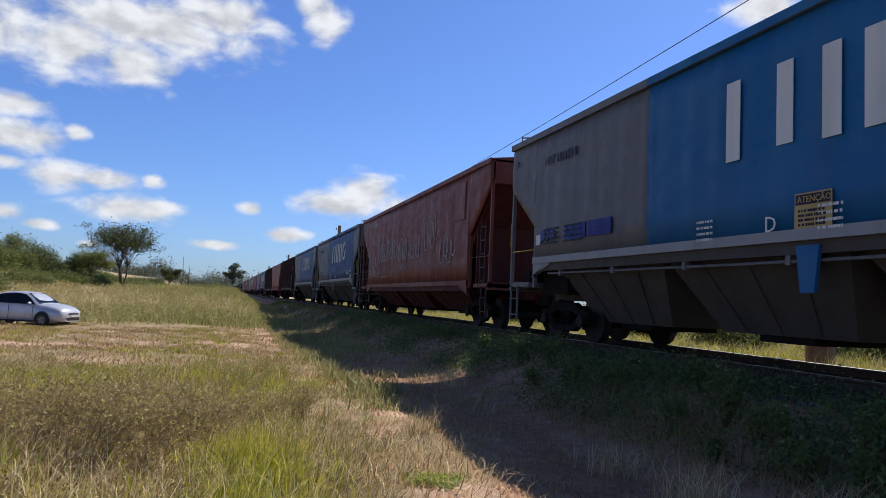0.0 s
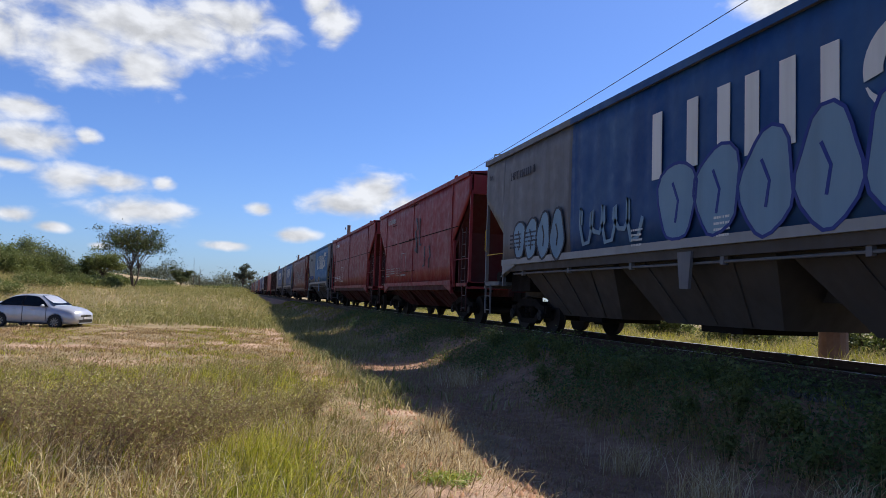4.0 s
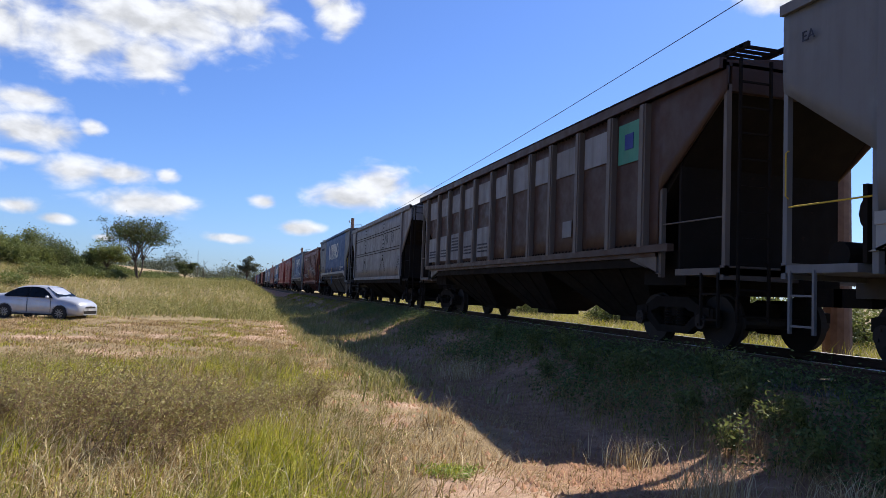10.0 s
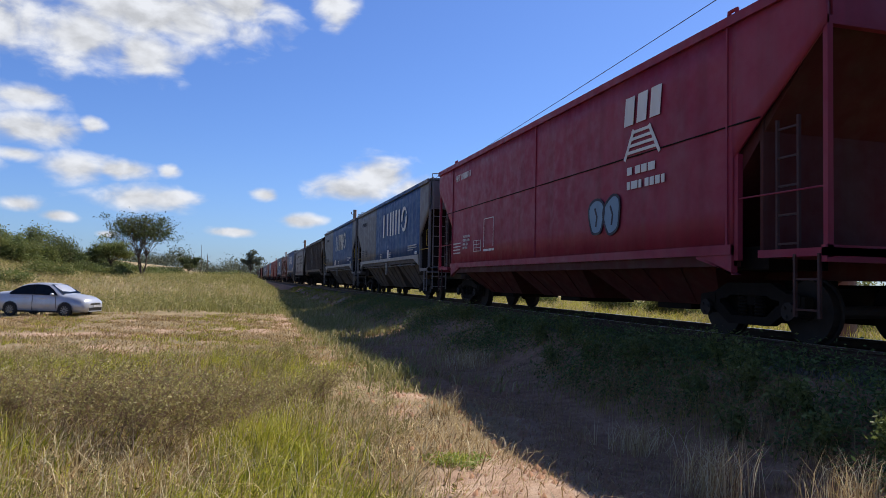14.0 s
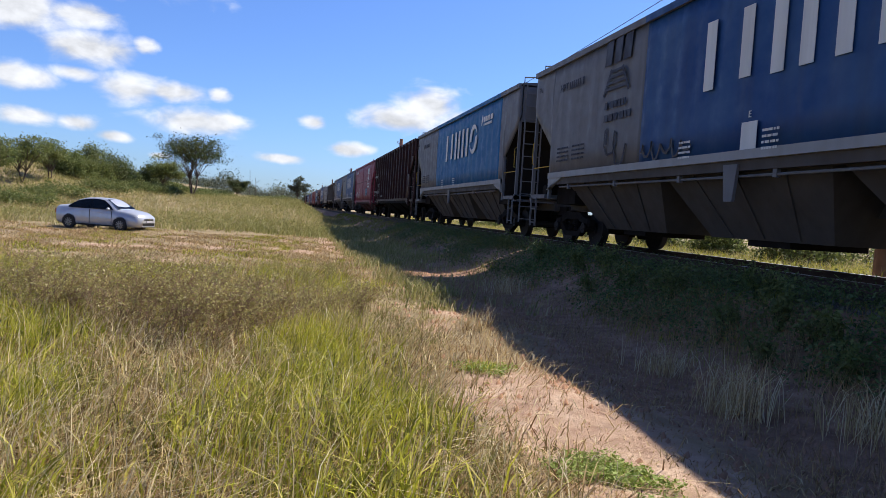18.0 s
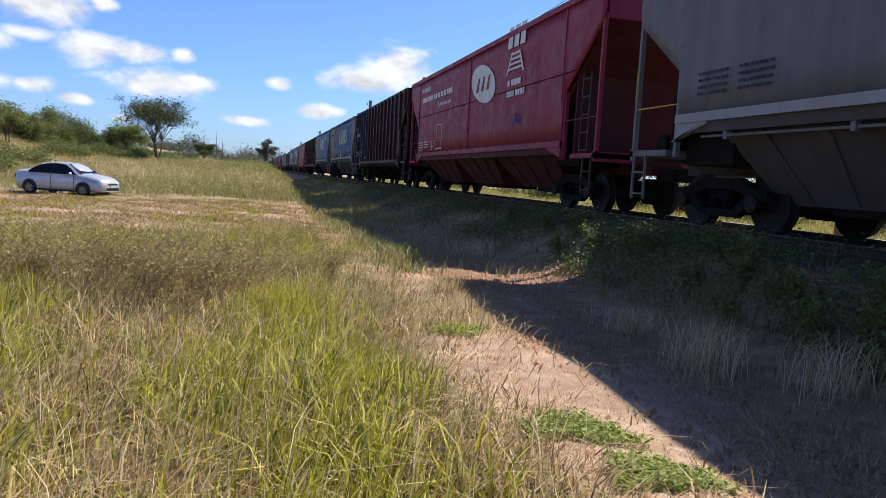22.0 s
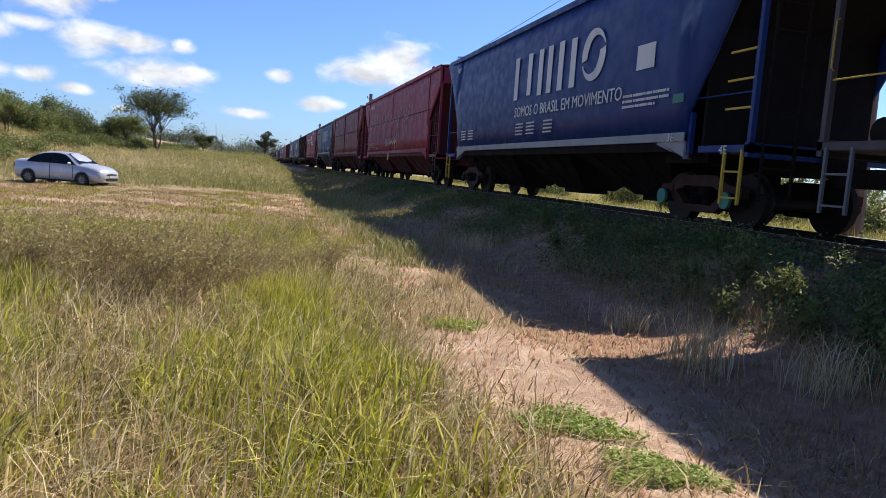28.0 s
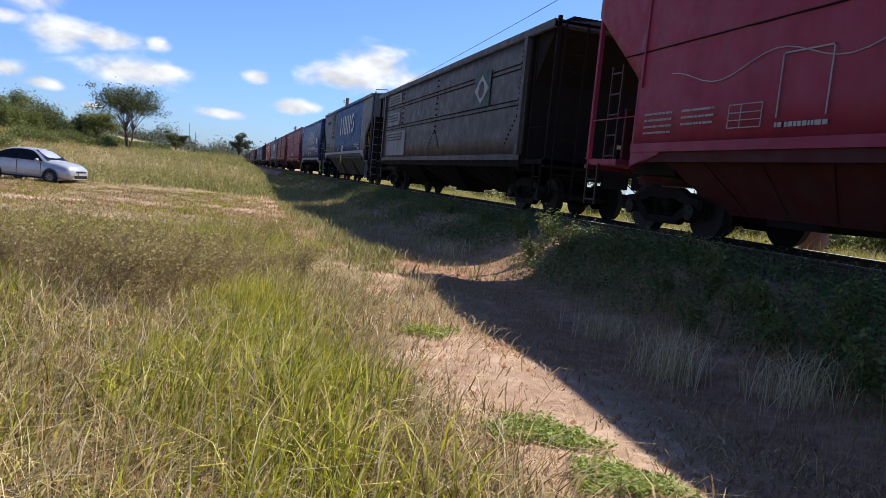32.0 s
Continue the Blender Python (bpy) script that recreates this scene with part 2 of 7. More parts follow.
M = {
    "grey": paint("grey_wagon_paint", (0.133, 0.133, 0.140), (0.189, 0.185, 0.182)),
    "oldgrey": paint("old_grey_paint", (0.17, 0.162, 0.166), (0.26, 0.25, 0.245), 0.5, dirt_amount=0.6),
    "darkgrey": paint("dark_grey_paint", (0.058, 0.050, 0.050), (0.115, 0.100, 0.098), 0.5, dirt_amount=0.6),
    "blue": paint("blue_paint", (0.008, 0.050, 0.165), (0.070, 0.150, 0.255), 0.45, dirt_amount=0.25),
    "cyan": paint("light_blue_paint", (0.008, 0.105, 0.259), (0.063, 0.196, 0.308), 0.3, dirt_amount=0.2),
    "navy": paint("dark_blue_paint", (0.009, 0.030, 0.136), (0.043, 0.085, 0.204), 0.25, dirt_amount=0.15, rough=0.42),
    "red": paint("red_paint", (0.20, 0.018, 0.022), (0.29, 0.085, 0.080), 0.45),
    "crimson": paint("crimson_paint", (0.225, 0.018, 0.045), (0.30, 0.085, 0.10), 0.4, dirt_amount=0.3),
    "rust": paint("rust_red_paint", (0.155, 0.036, 0.026), (0.25, 0.12, 0.10), 0.45, dirt_amount=0.4),
    "darkred": paint("dark_red_paint", (0.165, 0.020, 0.034), (0.24, 0.09, 0.095), 0.45, dirt_amount=0.5),
    "maroon": paint("maroon_paint", (0.040, 0.0135, 0.0145), (0.066, 0.034, 0.031), 0.4, dirt_amount=0.6),
    "purple": paint("purple_paint", (0.034, 0.030, 0.060), (0.055, 0.047, 0.078), 0.4, dirt_amount=0.35),
    "stanchion": paint("worn_stanchion_paint", (0.115, 0.092, 0.080), (0.16, 0.14, 0.125), 0.5, dirt_amount=0.5),
    "brown": paint("brown_paint", (0.052, 0.026, 0.019), (0.085, 0.055, 0.044), 0.4, dirt_amount=0.6),
    "patch": paint("chalky_patch", (0.215, 0.215, 0.225), (0.12, 0.11, 0.105), 0.7, dirt_amount=0.6),
    "slate": paint("slate_paint", (0.052, 0.049, 0.052), (0.084, 0.077, 0.077), 0.4, dirt_amount=0.5),
    "white": paint("white_paint", (0.285, 0.285, 0.279), (0.223, 0.217, 0.198), 0.4, dirt_amount=0.2),
    "letter": paint("lettering_white", (0.627, 0.627, 0.589), (0.522, 0.513, 0.475), 0.4, dirt_amount=0.18),
    "faint": paint("faded_lettering", (0.336, 0.320, 0.304), (0.240, 0.200, 0.192), 0.6, dirt_amount=0.4),
    "ink": paint("dark_lettering", (0.020, 0.020, 0.035), (0.060, 0.060, 0.080), 0.4, dirt_amount=0.2),
    "mark": paint("blue_lettering", (0.018, 0.036, 0.198), (0.054, 0.072, 0.225), 0.3, dirt_amount=0.2),
    "sign": paint("yellowed_sign", (0.450, 0.324, 0.126), (0.378, 0.297, 0.180), 0.4, dirt_amount=0.2),
    "sky_paint": paint("pale_blue_spray", (0.150, 0.255, 0.345), (0.225, 0.300, 0.345), 0.4, dirt_amount=0.2),
    "yellow": paint("yellow_paint", (0.520, 0.336, 0.024), (0.400, 0.288, 0.096), 0.4, dirt_amount=0.3),
    "green": paint("green_paint", (0.042, 0.210, 0.140), (0.140, 0.252, 0.196), 0.4, dirt_amount=0.3),
    "flag_green": paint("faded_flag_green", (0.018, 0.050, 0.036), (0.05, 0.07, 0.06), 0.5, dirt_amount=0.4),
    # soot on running gear; near-black also stands for shade in hopper cores and ends
    "under": paint("sooty_shaded_steel", (0.012, 0.010, 0.009), (0.022, 0.017, 0.014), 0.5, dirt=(0.022, 0.016, 0.012), dirt_amount=0.5, rough=0.8, spec=0.06),
    # red darkened to hold the shade on chutes, sill beams and hopper cores
    "shadered": paint("shaded_red_steel", (0.058, 0.009, 0.0095), (0.075, 0.022, 0.020), 0.4, dirt_amount=0.6, rough=0.7),
    "hopper": paint("dusty_hopper_steel", (0.062, 0.054, 0.048), (0.105, 0.09, 0.078), 0.5, dirt_amount=0.6, rough=0.7),
    "rustdark": paint("rusty_bogie_steel", (0.036, 0.011, 0.007), (0.055, 0.024, 0.017), 0.5, dirt_amount=0.5, rough=0.7),
    "wheel": plain("wheel_steel", (0.018, 0.014, 0.012), 0.75, 0.0),
    "tread": plain("worn_bright_steel", (0.30, 0.29, 0.28), 0.45, 1.0, 0.2),
    "rail": plain("rail_steel", (0.07, 0.042, 0.030), 0.7, 0.4),
    "sleeper": plain("old_timber", (0.11, 0.085, 0.065), 0.9, var=0.4),
}

# ---- building helpers ----


def part(name, bm, mat, parent=None, label=""):
    me = bpy.data.meshes.new(name)
    bm.to_mesh(me)
    bm.free()
    me.materials.append(mat if not isinstance(mat, str) else M[mat])
    ob = new(name, me)
    ob.parent = parent
    # rows of small print, too fine to pick apart
    return tagged(ob, label, kind="stuff" if name in ("data_lines", "notice_lines", "number_bars", "device_lines", "slogan_lines", "sign_lines", "plate_lines", "notice_text", "data_text") else "")


def shared(name, me, parent, loc=(0, 0, 0), label=""):
    ob = new(name, me)
    ob.parent = parent
    ob.location = loc
    return tagged(ob, label)


def to_mesh(name, bm, mat):
    me = bpy.data.meshes.new(name)
    bm.to_mesh(me)
    bm.free()
    me.materials.append(M[mat] if isinstance(mat, str) else mat)
    return me


def box(bm, x0, x1, y0, y1, z0, z1):
    v = [bm.verts.new(p) for p in ((x0, y0, z0), (x1, y0, z0), (x1, y1, z0), (x0, y1, z0), (x0, y0, z1), (x1, y0, z1), (x1, y1, z1), (x0, y1, z1))]
    for f in ((3, 2, 1, 0), (4, 5, 6, 7), (0, 1, 5, 4), (1, 2, 6, 5), (2, 3, 7, 6), (3, 0, 4, 7)):
        bm.faces.new([v[i] for i in f])
    return bm


def B(*boxes):
    bm = bmesh.new()
    for b in boxes:
        box(bm, *b)
    return bm


def prism(poly, x0, x1, bm=None):
    """A polygon of (y, z) drawn out along x."""
    bm = bm or bmesh.new()
    a = [bm.verts.new((x0, y, z)) for y, z in poly]
    b = [bm.verts.new((x1, y, z)) for y, z in poly]
    n = len(poly)
    bm.faces.new(a)
    bm.faces.new(b[::-1])
    for i in range(n):
        bm.faces.new((a[(i + 1) % n], a[i], b[i], b[(i + 1) % n]))
    bmesh.ops.recalc_face_normals(bm, faces=bm.faces[:])
    return bm


def hexa(top, bottom, bm=None):
    """A solid between two four-cornered faces."""
    bm = bm or bmesh.new()
    t = [bm.verts.new(p) for p in top]
    b = [bm.verts.new(p) for p in bottom]
    bm.faces.new(t)
    bm.faces.new(b[::-1])
    for i in range(4):
        bm.faces.new((t[(i + 1) % 4], t[i], b[i], b[(i + 1) % 4]))
    bmesh.ops.recalc_face_normals(bm, faces=bm.faces[:])
    return bm


def tube(bm, pts, radius, seg=6, taper=None, cap=True):
    rings = []
    pts = [Vector(p) for p in pts]
    for i, p in enumerate(pts):
        d = (pts[min(i + 1, len(pts) - 1)] - pts[max(i - 1, 0)]).normalized()
        a = d.orthogonal().normalized()
        if i and rings:
            a = (prev - d * prev.dot(d)).normalized()
        prev = a
        c = d.cross(a)
        r = radius if taper is None else radius + (taper - radius) * i / (len(pts) - 1)
        rings.append([bm.verts.new(p + r * (math.cos(k * 2 * math.pi / seg) * a + math.sin(k * 2 * math.pi / seg) * c)) for k in range(seg)])
    for q, r in zip(rings, rings[1:]):
        for k in range(seg):
            bm.faces.new((q[k], q[(k + 1) % seg], r[(k + 1) % seg], r[k]))
    if cap:
        bm.faces.new(rings[0][::-1])
        bm.faces.new(rings[-1])
    return bm


def disc_x(bm, x0, x1, y, z, r, seg=24, r1=None):
    """A wheel-like cylinder with its axis along x."""
    r1 = r if r1 is None else r1
    a = [bm.verts.new((x0, y + r * math.cos(k * 2 * math.pi / seg), z + r * math.sin(k * 2 * math.pi / seg))) for k in range(seg)]
    b = [bm.verts.new((x1, y + r1 * math.cos(k * 2 * math.pi / seg), z + r1 * math.sin(k * 2 * math.pi / seg))) for k in range(seg)]
    bm.faces.new(a)
    bm.faces.new(b[::-1])
    for k in range(seg):
        bm.faces.new((a[(k + 1) % seg], a[k], b[k], b[(k + 1) % seg]))
    return bm


SIDE = Matrix(((0, 0, -1, 0), (-1, 0, 0, 0), (0, 1, 0, 0), (0, 0, 0, 1)))


def words(text, height, x, y, z, extrude=0.004):
    """Lettering on the side that faces -x; (y, z) is its lower start; reads towards -y."""
    cu = bpy.data.curves.new("words", "FONT")
    cu.body, cu.size, cu.extrude, cu.resolution_u = text, height * 1.4, extrude, 2
    ob = bpy.data.objects.new("words", cu)
    scene.collection.objects.link(ob)
    me = bpy.data.meshes.new_from_object(ob.evaluated_get(bpy.context.evaluated_depsgraph_get()))
    bpy.data.objects.remove(ob)
    bm = bmesh.new()
    bm.from_mesh(me)
    bpy.data.meshes.remove(me)
    bm.transform(Matrix.Translation((x, y, z)) @ SIDE)
    return bm


def digit_bars(x, y, z, h, n, gap_after=()):
    """A row of equal upright bars where a number stands."""
    bm = bmesh.new()
    for k in range(n):
        box(bm, x - 0.004, x + 0.004, y - 0.34 * h, y, z, z + 0.94 * h)
        y -= 0.62 * h + (0.45 * h if k in gap_after else 0)
    return bm


def bars(x, y, z, rows, bm=None, seed=0):
    """Unreadable lettering: small bars in lines; rows of (length, height, gap)."""
    rnd = random.Random(seed)
    bm = bm or bmesh.new()
    for length, h, gap in rows:
        yy = 0.0
        while yy < length:
            w = min(h * rnd.uniform(0.5, 1.6), length - yy + 0.01)
            box(bm, x - 0.004, x + 0.004, y - yy - w, y - yy, z - h, z)
            yy += w + h * rnd.choice((0.3, 0.3, 0.8))
        z -= h + gap
    return bm

# ---- running gear ----


def wheelset_mesh():
    bm = bmesh.new()
    for s in (-1, 1):
        disc_x(bm, s * 0.74, s * 0.85, 0, 0, 0.42, 28)
        disc_x(bm, s * 0.70, s * 0.74, 0, 0, 0.455, 28)
        disc_x(bm, s * 0.85, s * 0.90, 0, 0, 0.12, 12)
        disc_x(bm, s * 0.90, s * 1.16, 0, 0, 0.085, 10)
        disc_x(bm, s * 1.14, s * 1.19, 0, 0, 0.125, 12)
        for k in range(3):
            a = k * 2 * math.pi / 3
            disc_x(bm, s * 1.19, s * 1.205, 0.07 * math.cos(a), 0.07 * math.sin(a), 0.022, 6)
    disc_x(bm, -0.72, 0.72, 0, 0, 0.09, 10)
    return to_mesh("wheelset", bm, "wheel")


def sideframe_mesh():
    bm = bmesh.new()
    out = [(-1.08, 0.46), (-1.08, 0.62), (-0.75, 0.66), (-0.45, 0.80), (0.45, 0.80), (0.75, 0.66), (1.08, 0.62), (1.08, 0.46), (0.78, 0.42), (0.42, 0.20), (-0.42, 0.20), (-0.78, 0.42)]
    inn = [(-0.62, 0.50), (-0.62, 0.55), (-0.45, 0.58), (-0.38, 0.62), (0.38, 0.62), (0.45, 0.58), (0.62, 0.55), (0.62, 0.50), (0.55, 0.47), (0.36, 0.32), (-0.36, 0.32), (-0.55, 0.47)]
    lo, li, hi, hin = ([bm.verts.new((x, y, z)) for y, z in poly] for x, poly in ((-0.07, out), (-0.07, inn), (0.07, out), (0.07, inn)))
    n = len(out)
    for i in range(n):
        j = (i + 1) % n
        bm.faces.new((lo[i], lo[j], li[j], li[i]))
        bm.faces.new((hi[j], hi[i], hin[i], hin[j]))
        bm.faces.new((lo[j], lo[i], hi[i], hi[j]))
        bm.faces.new((li[i], li[j], hin[j], hin[i]))
    for y in (-0.865, 0.865):
        box(bm, -0.09, 0.09, y - 0.15, y + 0.15, 0.50, 0.63)
    bmesh.ops.recalc_face_normals(bm, faces=bm.faces[:])
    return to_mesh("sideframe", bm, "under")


def spring_mesh():
    """A coil spring as one ribbed column."""
    bm = bmesh.new()
    rings = []
    for k in range(13):
        r = 0.085 if k % 2 else 0.06
        rings.append([bm.verts.new((r * math.cos(a * math.pi / 5), r * math.sin(a * math.pi / 5), 0.33 + k * 0.023)) for a in range(10)])
    for p, q in zip(rings, rings[1:]):
        for a in range(10):
            bm.faces.new((p[a], p[(a + 1) % 10], q[(a + 1) % 10], q[a]))
    return to_mesh("coil_spring", bm, "under")


WHEELSET, SIDEFRAME, SPRING = wheelset_mesh(), sideframe_mesh(), spring_mesh()
BOLSTER = to_mesh("bolster", B((-1.05, 1.05, -0.2, 0.2, 0.48, 0.74), (-0.25, 0.25, -0.25, 0.25, 0.74, 0.95)), "under")
BRAKE = to_mesh("brake_beam", B((-0.8, 0.8, -0.38, -0.30, 0.30, 0.38), (-0.8, -0.7, -0.46, -0.28, 0.24, 0.50), (0.7, 0.8, -0.46, -0.28, 0.24, 0.50),
                                (-0.8, 0.8, 0.30, 0.38, 0.30, 0.38), (-0.8, -0.7, 0.28, 0.46, 0.24, 0.50), (0.7, 0.8, 0.28, 0.46, 0.24, 0.50)), "under")
WHEELS_FRONT, WHEELS_BACK = [], []


def bogie(wagon, y, colour=None):
    b = shared("bogie", BOLSTER, wagon, (0, y, 0))
    frame_mesh = SIDEFRAME
    if colour:
        frame_mesh = SIDEFRAME.copy()
        frame_mesh.materials[0] = M[colour]
    shared("sideframe", frame_mesh, b, (-1.04, 0, 0))
    shared("sideframe", frame_mesh, b, (1.04, 0, 0))
    for dy in (-0.17, 0.17):
        shared("coil_spring", SPRING, b, (-1.04, dy, 0))
    shared("brake_beam", BRAKE, b)
    WHEELS_FRONT.append(shared("wheelset", WHEELSET, b, (0, 0.865, 0.42)))
    WHEELS_BACK.append(shared("wheelset", WHEELSET, b, (0, -0.865, 0.42)))
    return b


def ladder_mesh(name, width, z0, z1, mat):
    """The two uprights of a ladder in the x-z plane, joined at the top."""
    h = width / 2
    return to_mesh(name, B((-h, -h + 0.035, -0.02, 0.02, z0, z1), (h - 0.035, h, -0.02, 0.02, z0, z1)), mat)


LADDERS, RUNGS = {}, {}


def ladder(wagon, loc, width, z0, z1, mat, turn=0.0, name="ladder", rungs=True):
    key = (width, z0, z1, mat)
    if key not in LADDERS:
        LADDERS[key] = ladder_mesh(name, width, z0, z1, mat)
    if (width, mat) not in RUNGS:
        RUNGS[(width, mat)] = to_mesh("rung", B((-width / 2, width / 2, -0.013, 0.013, 0, 0.026)), mat)
    ob = shared(name, LADDERS[key], wagon, loc)
    ob.rotation_euler.z = turn
    z = z0 + 0.08
    while z < z1 and rungs:
        shared("rung", RUNGS[(width, mat)], ob, (0, 0, z))
        z += 0.37
    return ob


def panel_bm(L, z0, z1, wave, pitch, cut, x=-1.6, thick=0.05, y0=0.0, y1=None, bow=0.0):
    """One pressed side sheet between y0 and y1 (down from the front), with waves that stand upright, and its back.
    cut: (length, height at the end, height at the foot) of the slanted corner at both ends."""
    bm = bmesh.new()
    y1 = L if y1 is None else y1
    n = max(2, int((y1 - y0) / (0.14 if wave else 0.6)))
    extra = [cut[0], L - cut[0], cut[0] - 1e-3, L - cut[0] + 1e-3] if cut else []
    ys = sorted(set([y0 + (y1 - y0) * i / n for i in range(n + 1)] + [e for e in extra if y0 < e < y1]))
    rows = 7
    grid = []
    for s in ys:
        lo = z0
        if cut:
            d = min(s, L - s)
            if d < cut[0] - 5e-4:
                lo = cut[1] + (cut[2] - cut[1]) * d / cut[0]
        col = []
        for k in range(rows):
            f = k / (rows - 1)
            z = lo + (z1 - lo) * f
            b = math.sin(math.pi * f) ** 0.5 if 0 < f < 1 else 0
            o = wave * b * (0.5 + 0.5 * math.sin(2 * math.pi * s / pitch)) + wave * 0.6 * b * noise.noise((s * 0.6, f * 2.2, L)) + bow * math.sin(math.pi * f)
            col.append((x - o, -s, z))
        grid.append(col)
    fr = [[bm.verts.new(p) for p in c] for c in grid]
    bk = [[bm.verts.new((x + thick, p[1], p[2])) for p in c] for c in grid]
    for i in range(len(ys) - 1):
        for k in range(rows - 1):
            bm.faces.new((fr[i][k], fr[i + 1][k], fr[i + 1][k + 1], fr[i][k + 1]))
            bm.faces.new((bk[i + 1][k], bk[i][k], bk[i][k + 1], bk[i + 1][k + 1]))
        bm.faces.new((fr[i + 1][0], fr[i][0], bk[i][0], bk[i + 1][0]))
        bm.faces.new((fr[i][-1], fr[i + 1][-1], bk[i + 1][-1], bk[i][-1]))
    for k in range(rows - 1):
        bm.faces.new((fr[0][k + 1], bk[0][k + 1], bk[0][k], fr[0][k]))
        bm.faces.new((fr[-1][k], bk[-1][k], bk[-1][k + 1], fr[-1][k + 1]))
    for f in bm.faces:
        f.smooth = True
    bmesh.ops.recalc_face_normals(bm, faces=bm.faces[:])
    return bm


def roof_bm(L, z, peak, half=1.6, edge=0.08):
    """A low ridged roof."""
    sec = [(-half, z - edge), (-half, z), (-half * 0.45, z + peak * 0.8), (0, z + peak), (half * 0.45, z + peak * 0.8), (half, z), (half, z - edge)]
    bm = bmesh.new()
    a = [bm.verts.new((x, 0, zz)) for x, zz in sec]
    b = [bm.verts.new((x, -L, zz)) for x, zz in sec]
    bm.faces.new(a)
    bm.faces.new(b[::-1])
    for i in range(len(sec)):
        j = (i + 1) % len(sec)
        bm.faces.new((a[j], a[i], b[i], b[j]))
    bmesh.ops.recalc_face_normals(bm, faces=bm.faces[:])
    return bm


def ring_bm(x, y, z, r, w, squash=0.8, seg=28):
    """A flat ring on the side, taller than wide, its band thinner at one side."""
    bm = bmesh.new()
    pts = []
    for k in range(seg + 1):
        a = 2 * math.pi * k / seg
        wi = w * (0.55 + 0.45 * math.cos(a - 0.9))
        o = (y - squash * r * math.cos(a), z + r * math.sin(a))
        i = (y - squash * (r - wi * 1.25) * math.cos(a), z + (r - wi) * math.sin(a))
        pts.append([bm.verts.new((u, *q)) for u in (x - 0.004, x + 0.004) for q in (o, i)])
    for p, q in zip(pts, pts[1:]):
        for a, b in ((0, 1), (1, 3), (3, 2), (2, 0)):
            bm.faces.new((p[a], q[a], q[b], p[b]))
    bmesh.ops.recalc_face_normals(bm, faces=bm.faces[:])
    return bm


def crescent_bm(x, y, z, r, w, turn, span=3.0, seg=14):
    """Half of a flat ring, broad in the middle and pointed at its tail."""
    bm = bmesh.new()
    pts = []
    for k in range(seg + 1):
        f = k / seg
        a = turn + span * f
        wi = w * (0.08 + 0.92 * min(1.0, 1.35 * f)) * (1.15 - 0.25 * f)
        pts.append([bm.verts.new((u, y - q * math.cos(a), z + q * math.sin(a))) for u in (x - 0.004, x + 0.004) for q in (r, r - wi)])
    for p, q in zip(pts, pts[1:]):
        for a, b in ((0, 1), (1, 3), (3, 2), (2, 0)):
            bm.faces.new((p[a], q[a], q[b], p[b]))
    bm.faces.new((pts[0][0], pts[0][1], pts[0][3], pts[0][2]))
    bm.faces.new((pts[-1][0], pts[-1][2], pts[-1][3], pts[-1][1]))
    bmesh.ops.recalc_face_normals(bm, faces=bm.faces[:])
    return bm


def logo(wagon, y, z, h, x=-1.632, mat="letter"):
    """The painted device: upright bars with rounded heads and a ring."""
    def stroke(s, z0, z1):
        w = 0.245 * h
        return prism([(y - s, z + z0 * h), (y - s - w, z + z0 * h), (y - s - w, z + z1 * h), (y - s, z + z1 * h)], x - 0.004, x + 0.004)
    for s, z0, z1 in ((0.0, 0, 1.0), (0.85, 0.05, 1.0), (1.50, 0, 1.0), (2.02, 0, 1.0), (2.60, 0, 1.0), (3.20, 0, 0.97)):
        part("device_bar", stroke(s * h, z0, z1), mat, wagon, "white painted bar of the device")
    # a ring of two crescents that chase each other
    for turn, name in ((0.35, "device_crescent"), (0.35 + math.pi, "device_crescent")):
        part(name, crescent_bm(x - 0.002, y - 4.22 * h, z + 0.52 * h, 0.485 * h, 0.25 * h, turn), mat, wagon, "white painted crescent of the device")


def small_print(wagon, L, seed=0, mat="faint", number="HFT", num_mat=None, x=-1.645, num_y=1.25, num_z=3.85, num_h=0.20, second=True, dy=0.0):
    rnd = random.Random(seed)
    num_mat = num_mat or mat
    if number:
        part("class_letters", words(number, num_h, x, -num_y, num_z), num_mat, wagon)
        part("number_bars", digit_bars(x, -num_y - 3.1 * num_h, num_z, num_h, 7, (5,)), num_mat, wagon)
    for i, (y, n) in enumerate(((1.98, 4), (2.98, 3))[:2 if second else 1]):
        part("data_lines", bars(x, -y - dy, 1.95, [(0.75, 0.034, 0.066)] * n, seed=seed + i), mat, wagon)
    t0 = -4.05 - dy
    fr = B(*[(x - .003, x + .003, t0 - 0.65, t0, z, z + 0.014) for z in (1.62, 1.72, 1.82, 1.93)], *[(x - .003, x + .003, t0 - a - 0.014, t0 - a, 1.62, 1.94) for a in (0.0, 0.24, 0.636)])
    tagged(part("data_table", fr, mat, wagon), kind="stuff")


# ---- hopper wagons ----


